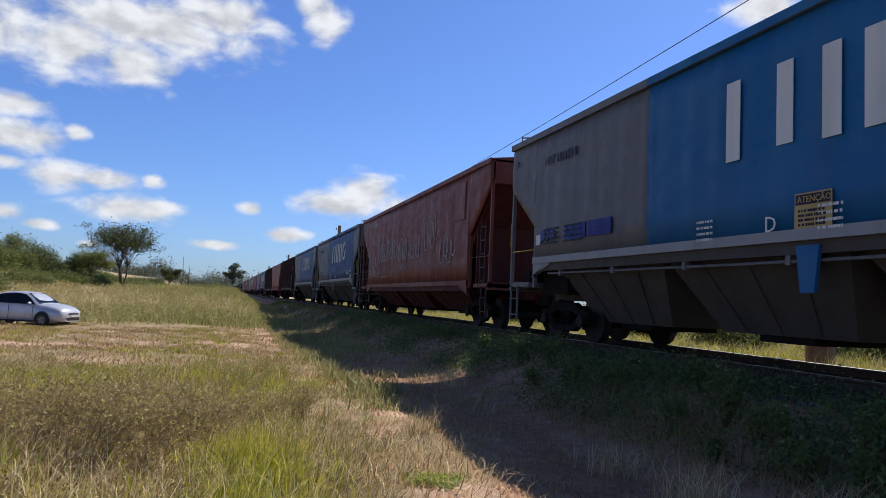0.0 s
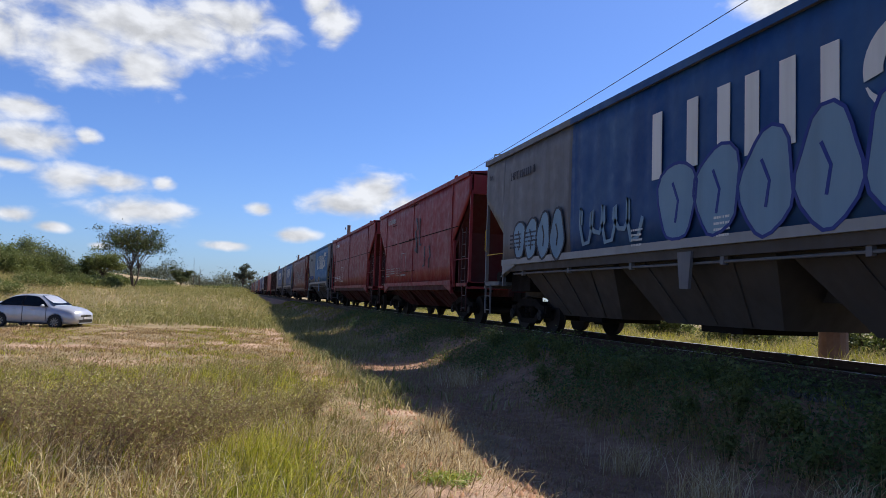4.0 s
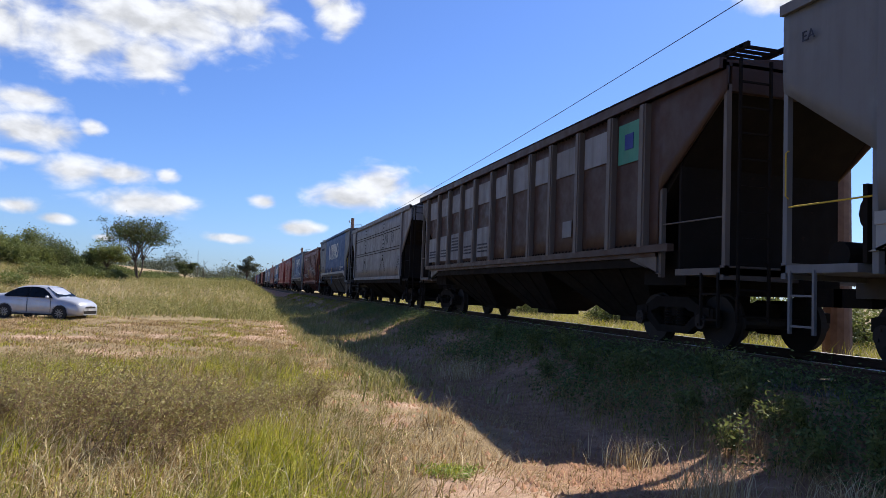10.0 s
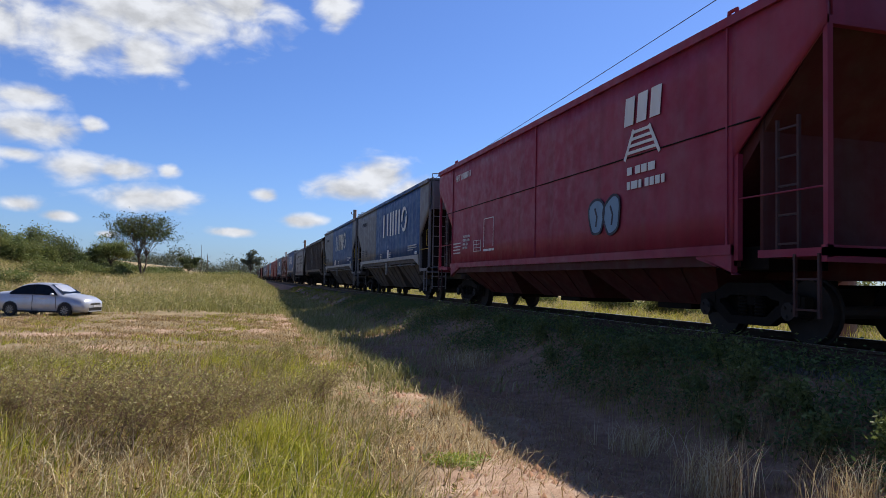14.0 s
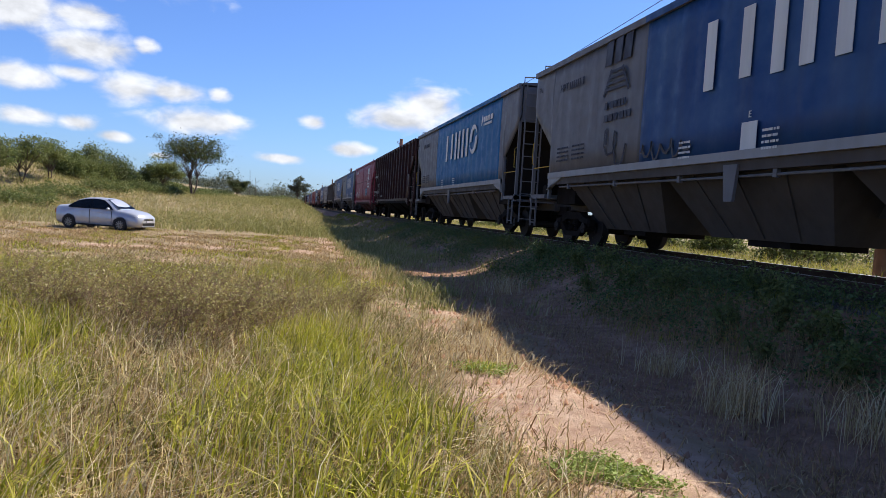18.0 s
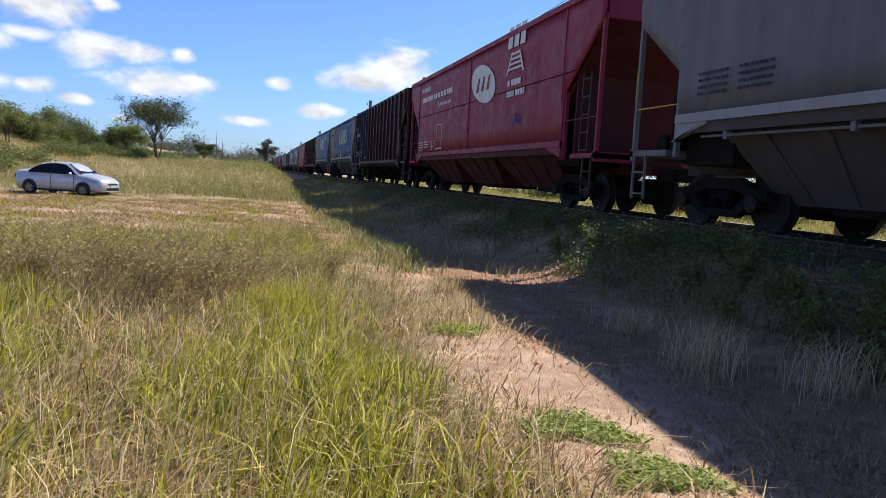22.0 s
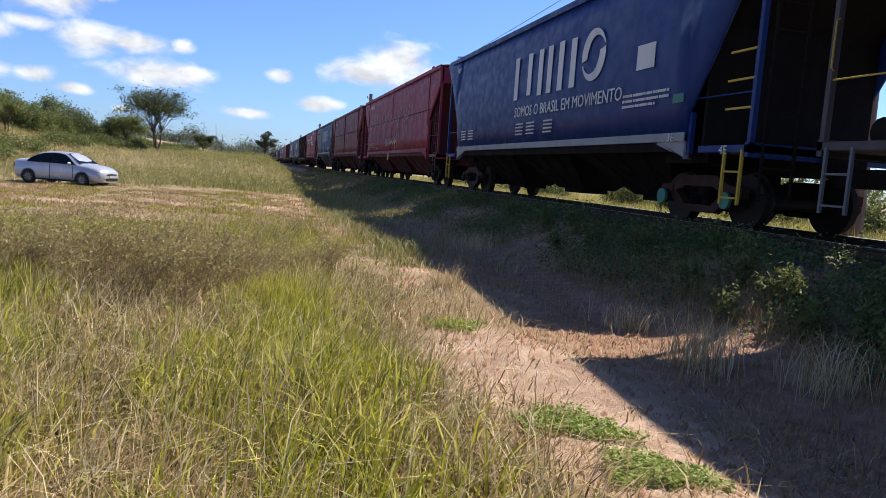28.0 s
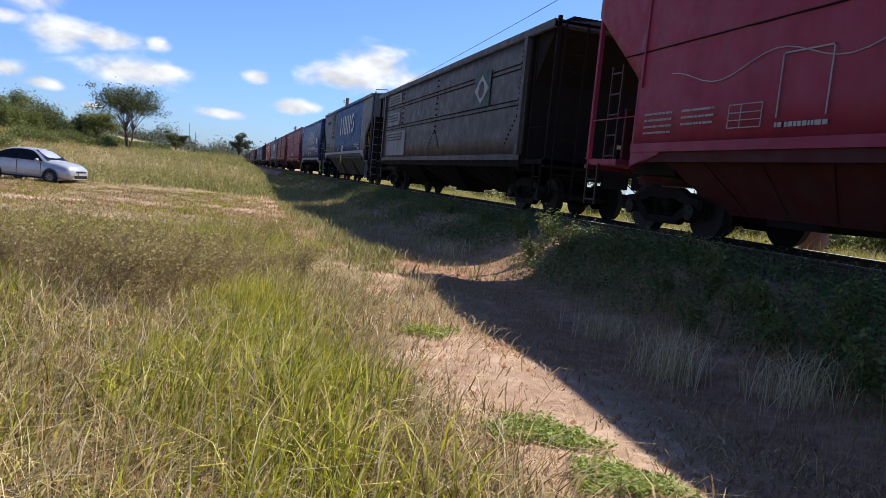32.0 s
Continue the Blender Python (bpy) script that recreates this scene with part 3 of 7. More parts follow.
def hopper_bays(wagon, L, mat, n, zt, zb=0.44, half=1.5, foot=0.34, narrow=0.75):
    """The sloped chutes under the floor, with their ribs."""
    a, b = 2.55, L - 2.55
    span = (b - a) / n
    for k in range(n):
        y0, y1 = -(a + k * span) + 0.35 * (k == 0), -(a + (k + 1) * span) - 0.35 * (k == n - 1)
        ym = (y0 + y1) / 2
        top = [(-half, y0, zt), (half, y0, zt), (half, y1, zt), (-half, y1, zt)]
        hb = span * foot
        bot = [(-narrow, ym + hb, zb), (narrow, ym + hb, zb), (narrow, ym - hb, zb), (-narrow, ym - hb, zb)]
        bay = part("hopper_bay", hexa(top, bot), mat, wagon)
        for f in (0.22, 0.5, 0.78):
            yt = y0 + (y1 - y0) * f
            yb = ym + hb - 2 * hb * f
            rib = hexa([(-half - 0.03, yt + 0.035, zt), (-half + 0.1, yt + 0.035, zt), (-half + 0.1, yt - 0.035, zt), (-half - 0.03, yt - 0.035, zt)],
                       [(-narrow - 0.05, yb + 0.03, zb + 0.03), (-narrow + 0.05, yb + 0.03, zb + 0.03), (-narrow + 0.05, yb - 0.03, zb + 0.03), (-narrow - 0.05, yb - 0.03, zb + 0.03)])
            part("rib", rib, mat, bay)
        part("outlet_gate", B((-narrow + 0.05, narrow - 0.05, ym - min(0.5, hb), ym + min(0.5, hb), zb - 0.10, zb + 0.02)), "under", bay)


def hopper_wagon(L, body="grey", mid=None, mid_span=(0.27, 0.78), wave=0.02, pitch=0.95, cutz=(3.42, 2.41), top=4.50, peak=0.14, sill="white", under="hopper", label="",
                 ladder_mat=None, corner=None, near=True, seam=0.0, ribs=0, rib_mat=None, bays=3, device=None, roofwalk=True, end_gap=1.45, cut_len=1.4, bow=0.0, z0=1.74, core_mat=None, step_mat=None, bogie_paint=None, side_ladders=True, bogie_in=1.95, end_ladder_mat=None, end_ladders=True, plate_top=2.1):
    """A covered hopper wagon; front end at y = 0, rail top at z = 0."""
    L = L - end_gap
    wg = tagged(new("hopper_wagon"), label, "freight wagon", "wagons of the train")
    lm, cm = ladder_mat or body, corner or body
    cut = (cut_len, cutz[0], cutz[1])
    # hopper body behind the side sheets, its shade put into a dark colour
    core = prism([(-0.12, top), (-0.12, cutz[0] + 0.05), (-2.5, z0 + 0.02), (-L + 2.5, z0 + 0.02), (-L + 0.12, cutz[0] + 0.05), (-L + 0.12, top)], -1.5, 1.5)
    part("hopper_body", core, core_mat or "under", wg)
    # sheets
    if mid:
        a, b = mid_span[0] * L, mid_span[1] * L
        for y0, y1, mt in ((0, a, body), (a, b, mid), (b, L, body)):
            part("side_panel", panel_bm(L, z0, top, wave, pitch, cut, x=-1.584 if wave > 0.03 else -1.6, y0=y0, y1=y1, bow=bow), mt, wg)
    else:
        part("side_panel", panel_bm(L, z0, top, wave, pitch, cut, bow=bow), body, wg)
    if near:
        other = panel_bm(L, z0, top, 0, pitch, cut)
        other.transform(Matrix.Diagonal((-1, 1, 1, 1)))
        bmesh.ops.reverse_faces(other, faces=other.faces[:])
        part("side_panel", other, body, wg)
    part("roof", roof_bm(L, top + 0.03, peak), body, wg)
    part("top_chord", B((-1.66, -1.60, -L, 0, top - 0.10, top + 0.035), (1.60, 1.66, -L, 0, top - 0.10, top + 0.035)), body, wg)
    if mid:
        part("top_chord", B((-1.664, -1.66, -mid_span[1] * L, -mid_span[0] * L, top - 0.10, top + 0.033)), mid, wg, "chord painted like the panel")
    # sill and brackets
    part("side_sill", B((-1.64, -1.56, -L + cut_len, -cut_len, z0 - 0.12, z0 + 0.02), (1.56, 1.64, -L + cut_len, -cut_len, z0 - 0.12, z0 + 0.02)), sill, wg)
    part("sill_beam", B((-1.58, -1.46, -L + cut_len, -cut_len, z0 - 0.28, z0 - 0.12), (1.46, 1.58, -L + cut_len, -cut_len, z0 - 0.28, z0 - 0.12)), under, wg)
    for ya, yb in ((-cut_len, -cut_len - 0.8), (-L + cut_len, -L + cut_len + 0.8)):
        part("bracket", prism([(ya, z0 + 0.02), (yb, z0 - 0.1), (yb, z0 - 0.16), (ya + (ya - yb) * 0.12, z0 - 0.40), (ya, z0 - 0.40)], -1.62, -1.52), sill if sill == "white" else cm, wg)
    part("centre_sill", B((-0.32, 0.32, -L - 0.1, 0.1, 0.85, 1.15)), under, wg)
    # ends
    for y, s in ((0, 1), (-L, -1)):
        part("end_wall", B((-1.5, 1.5, min(y, y - s * 0.1), max(y, y - s * 0.1), cutz[0], top)), body, wg)
        part("platform", B((-1.6, 1.6, min(y, y - s * 1.15), max(y, y - s * 1.15), 1.12, 1.22), (-1.6, 1.6, min(y, y - s * 0.08), max(y, y - s * 0.08), 1.05, 1.25)), cm, wg)
        for x in (-1.58, 1.50):
            part("corner_post", B((x, x + 0.08, min(y, y - s * 0.07), max(y, y - s * 0.07), 1.1, cutz[0] + 0.1)), cm, wg)
        part("inner_post", B((-1.58, -1.50, min(y - s * (cut_len - 0.08), y - s * cut_len), max(y - s * (cut_len - 0.08), y - s * cut_len), 1.1, cutz[1] + 0.05)), cm, wg)
        # added plate closes the view through the end, coloured as deep shade
        part("end_bulkhead", B((-1.52, 1.52, min(y - s * 1.14, y - s * 1.2), max(y - s * 1.14, y - s * 1.2), 1.22, min(plate_top if s > 0 else max(plate_top, 3.6), cutz[0] - 0.1))), core_mat or "under", wg)
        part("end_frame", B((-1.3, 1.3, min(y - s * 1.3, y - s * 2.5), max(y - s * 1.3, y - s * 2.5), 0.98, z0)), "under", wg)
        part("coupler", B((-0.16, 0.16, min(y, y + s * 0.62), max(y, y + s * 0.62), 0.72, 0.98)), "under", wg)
        if near:
            rail = bmesh.new()
            tube(rail, [(-1.55, y - s * 0.05, 1.95), (-1.55, y - s * (cut_len - 0.05), 1.95)], 0.012, 5)
            part("handrail", rail, "yellow" if device else cm, wg)
            brake = bmesh.new()
            if s > 0:
                disc_x(brake, -0.72, -0.68, y - 0.6, 1.9, 0.28, 14)
                disc_x(brake, -1.45, -0.7, y - 0.75, 1.33, 0.16, 12)
                part("brake_cylinder", brake, "under", wg)
    if end_ladders:
        ladder(wg, (-1.18, -L - 0.10, 0), 0.55, 0.45, top + 0.05, end_ladder_mat or lm, name="end_ladder", rungs=near)
    ladder(wg, (-1.60, -0.35, 0), 0.42, 0.38, 1.15, step_mat or lm, math.pi / 2, "step_ladder", near)
    ladder(wg, (-1.60, -L + 0.30, 0), 0.42, 0.38, 1.15, step_mat or lm, math.pi / 2, "step_ladder", near)
    if near and side_ladders:
        ladder(wg, (-1.50, -0.72, 0), 0.40, 1.2, 2.9, lm, math.pi / 2, "side_ladder")
        ladder(wg, (-1.50, -L + 0.72, 0), 0.40, 1.2, 2.9, lm, math.pi / 2, "side_ladder")
    if under == "under":
        hopper_bays(wg, L, under, bays, z0 - 0.12, 0.38, foot=0.20, narrow=0.4)
    else:
        hopper_bays(wg, L, under, bays, z0 - 0.12)
    if roofwalk:
        for y in (-0.15, -L + 0.15):
            bm = bmesh.new()
            tube(bm, [(-1.45, y, top - 0.05), (-1.45, y, top + 0.24), (-0.85, y, top + 0.30), (-0.85, y, top + .04)], 0.022, 5)
            part("roof_grab", bm, lm, wg)
        for k in range(3 if near else 0):
            bm = bmesh.new()
            y = -L * (k + 0.5) / 3
            tube(bm, [(-1.2, y + 2.0, top + .0), (-1.2, y + 1.9, top + 0.24), (-1.2, y - 1.9, top + 0.24), (-1.2, y - 2.0, top + .0)], 0.016, 5)
            part("roof_rail", bm, lm, wg)
    if seam:
        part("seam", B((-1.607 - 1.6 * wave, -1.60, -L + 1.1, -1.1, seam - 0.009, seam + 0.009)), "under", wg)
        for f in (1.75 / L, 0.5, 1 - 1.75 / L):
            part("seam", B((-1.612 - 1.6 * wave, -1.60, -L * f - 0.018, -L * f + 0.018, z0 if 0.1 < f < 0.9 else 2.4, top)), body, wg)
        for f in (1.75 / L, 1 - 1.75 / L):
            lug = bmesh.new()
            tube(lug, [(-1.52, -L * f - 0.09, top), (-1.52, -L * f - 0.08, top + 0.16), (-1.52, -L * f + 0.08, top + 0.16), (-1.52, -L * f + 0.09, top)], 0.035, 6)
            part("lifting_lug", lug, body, wg)
    if ribs:
        rb = {}
        for k in range(ribs):
            s = 0.35 + (L - 0.7) * k / (ribs - 1)
            d = min(s, L - s)
            lo = z0 if d >= cut_len else cutz[0] + (cutz[1] - cutz[0]) * d / cut_len
            inside = mid and mid_span[0] * L < s < mid_span[1] * L
            key = (round(lo, 2), bool(inside))
            if key not in rb:
                rb[key] = to_mesh("rib", prism([(-0.06, lo), (0.06, lo), (0.06, top), (-0.06, top)], -1.72, -1.60), mid if inside else (rib_mat or body))
            shared("rib", rb[key], wg, (0, -s, 0))
    bogie(wg, -bogie_in, bogie_paint)
    bogie(wg, -L + bogie_in, bogie_paint)
    return wg, L


# ---- what is painted on the wagons ----


def plate(wg, y, z, w, h, mat, name="panel_patch", x=-1.632, label=""):
    return part(name, B((x - 0.004, x + 0.004, y - w, y, z, z + h)), mat, wg, label)


def ribbon(wg, pts, width, mat, x=-1.634, name="graffiti", label="sprayed graffiti line"):
    """A flat painted line through points of (y, z)."""
    bm = bmesh.new()
    P = [Vector((0, y, z)) for y, z in pts]
    prev = None
    for i, p in enumerate(P):
        d = (P[min(i + 1, len(P) - 1)] - P[max(i - 1, 0)]).normalized()
        n = Vector((0, -d.z, d.y)) * width / 2
        cur = [bm.verts.new((x, *(p + n).yz)), bm.verts.new((x, *(p - n).yz)), bm.verts.new((x + 0.006, *(p + n).yz)), bm.verts.new((x + 0.006, *(p - n).yz))]
        if prev:
            for a, b in ((0, 1), (1, 3), (3, 2), (2, 0)):
                bm.faces.new((prev[a], cur[a], cur[b], prev[b]))
        prev = cur
    bmesh.ops.recalc_face_normals(bm, faces=bm.faces[:])
    return part(name, bm, mat, wg, label)


def scrawl(wg, y, z, length, height, mat, seed, width=0.06, turns=9, x=-1.636):
    """One running line of loops, unreadable."""
    rnd = random.Random(seed)
    pts = []
    for k in range(turns * 6 + 1):
        f = k / (turns * 6)
        a = k * math.pi / 3
        amp = height / 2 * (0.7 + 0.3 * math.sin(seed + 3.1 * f * turns))
        pts.append((y - length * f - 0.16 * height * math.cos(a) + rnd.uniform(-0.02, 0.02), z + height / 2 + amp * math.sin(a) + rnd.uniform(-0.03, 0.03)))
    return ribbon(wg, pts, width, mat, x)


def blob_letters(wg, y, z, n, w, h, fill, line, seed):
    """Bloated graffiti shapes side by side, each with its outline."""
    rnd = random.Random(seed)
    for k in range(n):
        cy, cz = y - w * (k + 0.5), z + h / 2 + rnd.uniform(-0.05, 0.05) * h
        pts = [(cy + w * (0.5 + 0.07 * math.sin(3 * a + k)) * math.cos(a), cz + h * (0.5 + 0.06 * math.cos(2 * a + k)) * math.sin(a)) for a in [i * math.pi / 9 for i in range(18)]]
        part("graffiti", prism(pts, -1.640 - 0.001 * k, -1.630), fill, wg, "bloated pale graffiti shape")
        ribbon(wg, pts + pts[:1], 0.05, line, -1.645 - 0.001 * k)
        ribbon(wg, [(cy + 0.1 * w, cz + 0.22 * h), (cy - 0.05 * w, cz), (cy + 0.02 * w, cz - 0.25 * h)], 0.05, line, -1.645 - 0.001 * k)


def sleeper_device(wg, y, z, w, mat, x=-1.634):
    """The lessor's painted device: a short bar block, a drawing of a track and two lines of bars."""
    s = w
    for k, (dy, ww) in enumerate(((0.0, 0.26), (0.36, 0.26), (0.72, 0.26))):
        part("device_block", prism([(y - dy * s, z + 0.95 * s), (y - (dy + ww) * s, z + 0.95 * s), (y - (dy + ww) * s - 0.05 * s, z + 1.38 * s), (y - dy * s - 0.05 * s, z + 1.38 * s)], x - 0.004, x + 0.004), mat, wg)
    for k in range(4):
        d = 0.10 * k
        part("device_bar", B((x - 0.004, x + 0.004, y - (0.92 - d * 0.55) * s, y - (0.06 + d * 0.55) * s, z + (0.50 + 0.1 * k) * s, z + (0.545 + 0.1 * k) * s)), mat, wg)
    ribbon(wg, [(y - 0.02 * s, z + 0.42 * s), (y - 0.28 * s, z + 0.86 * s)], 0.06 * s, mat, x - 0.002, "device_bar", "painted slanting bar")
    ribbon(wg, [(y - 0.98 * s, z + 0.42 * s), (y - 0.70 * s, z + 0.86 * s)], 0.06 * s, mat, x - 0.002, "device_bar", "painted slanting bar")
    part("device_lines", bars(x, y - 0.1 * s, z + 0.30 * s, [(0.78 * s, 0.12 * s, 0.10 * s), (1.0 * s, 0.12 * s, 0)], seed=int(-y * 10)), mat, wg)


def rivet_rows(wg, rows, mat="under", x=-1.63):
    """Lines of rivet heads from (y, z) to (y, z), joined as one part."""
    bm = bmesh.new()
    for (y0, z0), (y1, z1), n in rows:
        for k in range(n):
            f = k / max(1, n - 1)
            y, z = y0 + (y1 - y0) * f, z0 + (z1 - z0) * f
            v = [bm.verts.new((x + 0.02, y + 0.035 * math.cos(a * math.pi / 3), z + 0.035 * math.sin(a * math.pi / 3))) for a in range(6)]
            t = bm.verts.new((x - 0.012, y, z))
            for a in range(6):
                bm.faces.new((v[(a + 1) % 6], v[a], t))
    ob = part("rivets", bm, mat, wg)
    return tagged(ob, kind="stuff")


def warning_sign(wg, y, z):
    plate(wg, y, z, 0.55, 0.42, "sign", "warning_sign", -1.636, "yellowed warning sign with a dark heading")
    plate(wg, y - 0.02, z + 0.28, 0.51, 0.12, "ink", "sign_heading", -1.642)
    part("heading_word", words("ATENÇÃO", 0.075, -1.648, y - 0.05, z + 0.305), "sign", wg)
    part("sign_lines", bars(-1.642, y - 0.06, z + 0.22, [(0.4, 0.03, 0.025)] * 4, seed=3), "ink", wg)

# ---- ground ----


def smooth(a, b, v):
    u = np.clip((v - a) / (b - a), 0, 1)
    return u * u * (3 - 2 * u)


def land(x, y):
    """Height of the ground."""
    x, y = np.asarray(x, float), np.asarray(y, float)
    z = 0.05 * np.sin(x * 0.9 + 1.3) * np.sin(y * 0.55) + 0.03 * np.sin(x * 2.3 + y * 1.7)
    z = z * smooth(3.9, 3.0, x)
    # field that rises behind the car, and the hill
    z = z + 1.85 * smooth(42, 82, y) * smooth(5.5, 0.0, x)
    z = z + 3.9 * smooth(-10, -34, x) * smooth(36, 80, y)
    z = z - 0.33 * smooth(9, 32, y) * smooth(5.0, 2.5, x)
    # dip of the path, bank and track bed
    z = z - 0.10 * np.exp(-((x - 3.9) / 0.8) ** 2)
    z = z + 0.60 * smooth(4.5, 6.5, x) + 0.06 * smooth(6.5, 6.9, x)
    z = z - 0.35 * smooth(9.4, 11.5, x)
    far = smooth(140, 600, np.hypot(x, y))
    return z + far * 1.5


def spaced(lo, hi, fine, grow, centre):
    out = [centre]
    step, p = fine, centre
    while p < hi:
        p += step
        out.append(p)
        step *= grow if abs(p - centre) > 14 else 1.0
    step, p = fine, centre
    while p > lo:
        p -= step
        out.insert(0, p)
        step *= grow if abs(p - centre) > 14 else 1.0
    return np.array(out)


def grid_mesh(name, xs, ys, zf, mat):
    X, Y = np.meshgrid(xs, ys)
    Z = zf(X, Y)
    co = np.stack([X, Y, Z], -1).reshape(-1, 3)
    nx, ny = len(xs), len(ys)
    i = (np.arange(ny - 1)[:, None] * nx + np.arange(nx - 1)[None]).ravel()
    f = np.stack([i, i + 1, i + nx + 1, i + nx], 1)
    me = bpy.data.meshes.new(name)
    me.vertices.add(len(co))
    me.vertices.foreach_set("co", co.ravel())
    me.loops.add(f.size)
    me.loops.foreach_set("vertex_index", f.ravel())
    me.polygons.add(len(f))
    me.polygons.foreach_set("loop_start", np.arange(0, f.size, 4))
    me.polygons.foreach_set("use_smooth", np.ones(len(f), bool))
    me.update(calc_edges=True)
    me.validate()
    me.materials.append(mat)
    return me, co


def dirt_amount(x, y):
    """How bare the soil is: the path, the car's turning place, trodden spots."""
    x, y = np.asarray(x, float), np.asarray(y, float)
    wob = 0.35 * np.sin(y * 0.8) + 0.2 * np.sin(y * 2.1 + 1)
    path = np.exp(-((x - 3.9 - 0.5 * wob) / 0.9) ** 2) * smooth(17, 9, y) * 0.9
    spot = np.exp(-(((x - 2.1 - 0.22 * wob) / 0.72) ** 4)) * smooth(7.6, 4.6, y) * 0.95
    turn = np.exp(-((y - 26.5 - 2 * np.sin(x * 0.5)) / 9.5) ** 4) * smooth(-16, -11, x) * smooth(3.4, 1.6, x)
    turn = turn * np.clip(0.24 + 0.46 * np.sin(y * 1.05 + 1.6 * np.sin(x * 0.45)) * np.sin(x * 0.6 + 0.7 + 0.3 * y) + 0.26 * np.sin(x * 2.7 + 1.1 * y) * np.sin(y * 2.2 - 0.8 * x), 0.08, 0.85)
    edge = 0.75 * np.exp(-((x - 1.9 - 0.5 * wob) / 0.45) ** 2) * smooth(7, 9, y) * smooth(19, 13, y) * np.clip(0.5 + 0.8 * np.sin(y * 1.7 + 0.5) * np.sin(x * 3 + y), 0, 1)
    lane = np.exp(-((x - 2.0 - wob * 0.6) / 0.7) ** 2) * smooth(20, 26, y) * smooth(46, 36, y) * 0.8
    return np.clip(np.maximum.reduce([path, spot, turn, edge, lane]), 0, 1)


def ground_material():
    m, nt, b = material("dry_ground", 0.95)
    at = nt.nodes.new("ShaderNodeAttribute")
    at.attribute_name = "dirt"
    fac = at.outputs["Fac"]
    patch = noise_node(nt, 1.3, 6, 0.65)
    soil = ramp_node(nt, noise_node(nt, 3.5, 7, 0.7), [(0.25, (0.27, 0.145, 0.092)), (0.5, (0.47, 0.31, 0.205)), (0.75, (0.68, 0.51, 0.37))])
    turf = ramp_node(nt, noise_node(nt, 0.55, 7, 0.7), [(0.28, (0.13, 0.095, 0.042)), (0.5, (0.235, 0.168, 0.080)), (0.75, (0.34, 0.245, 0.135))])
    add = nt.nodes.new("ShaderNodeMath")
    add.operation = "ADD"
    nt.links.new(fac, add.inputs[0])
    sub = nt.nodes.new("ShaderNodeMath")
    sub.operation, sub.inputs[1].default_value = "SUBTRACT", 0.5
    nt.links.new(patch, sub.inputs[0])
    nt.links.new(sub.outputs[0], add.inputs[1])
    soil = mix_node(nt, ramp_node(nt, noise_node(nt, 1.1, 5, 0.7), [(0.42, (0, 0, 0)), (0.68, (0.55, 0.55, 0.55))]), soil, (0.23, 0.125, 0.080))
    col = mix_node(nt, ramp_node(nt, add.outputs[0], [(0.3, (0, 0, 0)), (0.62, (1, 1, 1))]), turf, soil)
    # darker, redder earth of bank and path: train shade put into the colour
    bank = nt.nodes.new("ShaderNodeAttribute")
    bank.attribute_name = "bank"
    shade_soil = ramp_node(nt, noise_node(nt, 4.0, 7, 0.7), [(0.3, (0.15, 0.062, 0.032)), (0.7, (0.43, 0.25, 0.15))])
    col = mix_node(nt, bank.outputs["Fac"], col, shade_soil)
    # oily, sooty fines between and beside the rails
    bed = nt.nodes.new("ShaderNodeAttribute")
    bed.attribute_name = "bed"
    fines = ramp_node(nt, noise_node(nt, 11.0, 6, 0.7), [(0.3, (0.035, 0.026, 0.021)), (0.7, (0.085, 0.064, 0.052))])
    nt.links.new(mix_node(nt, bed.outputs["Fac"], col, fines), b.inputs["Base Color"])
    bump_node(nt, b, noise_node(nt, 9, 8, 0.75), 0.9, 0.05)
    return m


def build_ground():
    xs = spaced(-2500, 2500, 0.16, 1.10, 2.0)
    ys = spaced(-700, 3000, 0.2, 1.06, 8.0)
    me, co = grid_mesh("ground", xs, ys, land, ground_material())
    a = me.attributes.new("dirt", "FLOAT", "POINT")
    a.data.foreach_set("value", dirt_amount(co[:, 0], co[:, 1]).astype(np.float32))
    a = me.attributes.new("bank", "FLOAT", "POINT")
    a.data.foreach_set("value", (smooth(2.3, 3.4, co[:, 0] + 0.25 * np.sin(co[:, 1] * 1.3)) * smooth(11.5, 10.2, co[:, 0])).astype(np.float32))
    a = me.attributes.new("bed", "FLOAT", "POINT")
    a.data.foreach_set("value", (smooth(6.3, 6.7, co[:, 0]) * smooth(10.2, 9.7, co[:, 0])).astype(np.float32))
    return tagged(new("ground", me), "dry grassy field with bare reddish soil beside the railway", "ground", kind="structure")


build_ground()

# ---- track ----
Y0, Y1 = -460, 1000


def rail_bm(x):
    sec = [(-0.07, 0.0), (-0.07, 0.02), (-0.012, 0.045), (-0.012, 0.125), (-0.036, 0.14), (-0.036, 0.17), (0.036, 0.17), (0.036, 0.14), (0.012, 0.125), (0.012, 0.045), (0.07, 0.02), (0.07, 0.0)]
    bm = bmesh.new()
    a = [bm.verts.new((x + u, Y0, RAIL - 0.17 + w)) for u, w in sec]
    b = [bm.verts.new((x + u, Y1, RAIL - 0.17 + w)) for u, w in sec]
    bm.faces.new(a)
    bm.faces.new(b[::-1])
    for i in range(len(sec)):
        j = (i + 1) % len(sec)
        bm.faces.new((a[j], a[i], b[i], b[j]))
    bmesh.ops.recalc_face_normals(bm, faces=bm.faces[:])
    return bm


track = tagged(new("railway_track"), "broad-gauge railway track with rusty rails on timber sleepers", "track", kind="structure")
for x in (TX - 0.835, TX + 0.835):
    part("rail", rail_bm(x), "rail", track)
    part("rail_head", B((x - 0.034, x + 0.034, Y0, Y1, RAIL - 0.004, RAIL + 0.003)), "tread", track, "polished running surface")


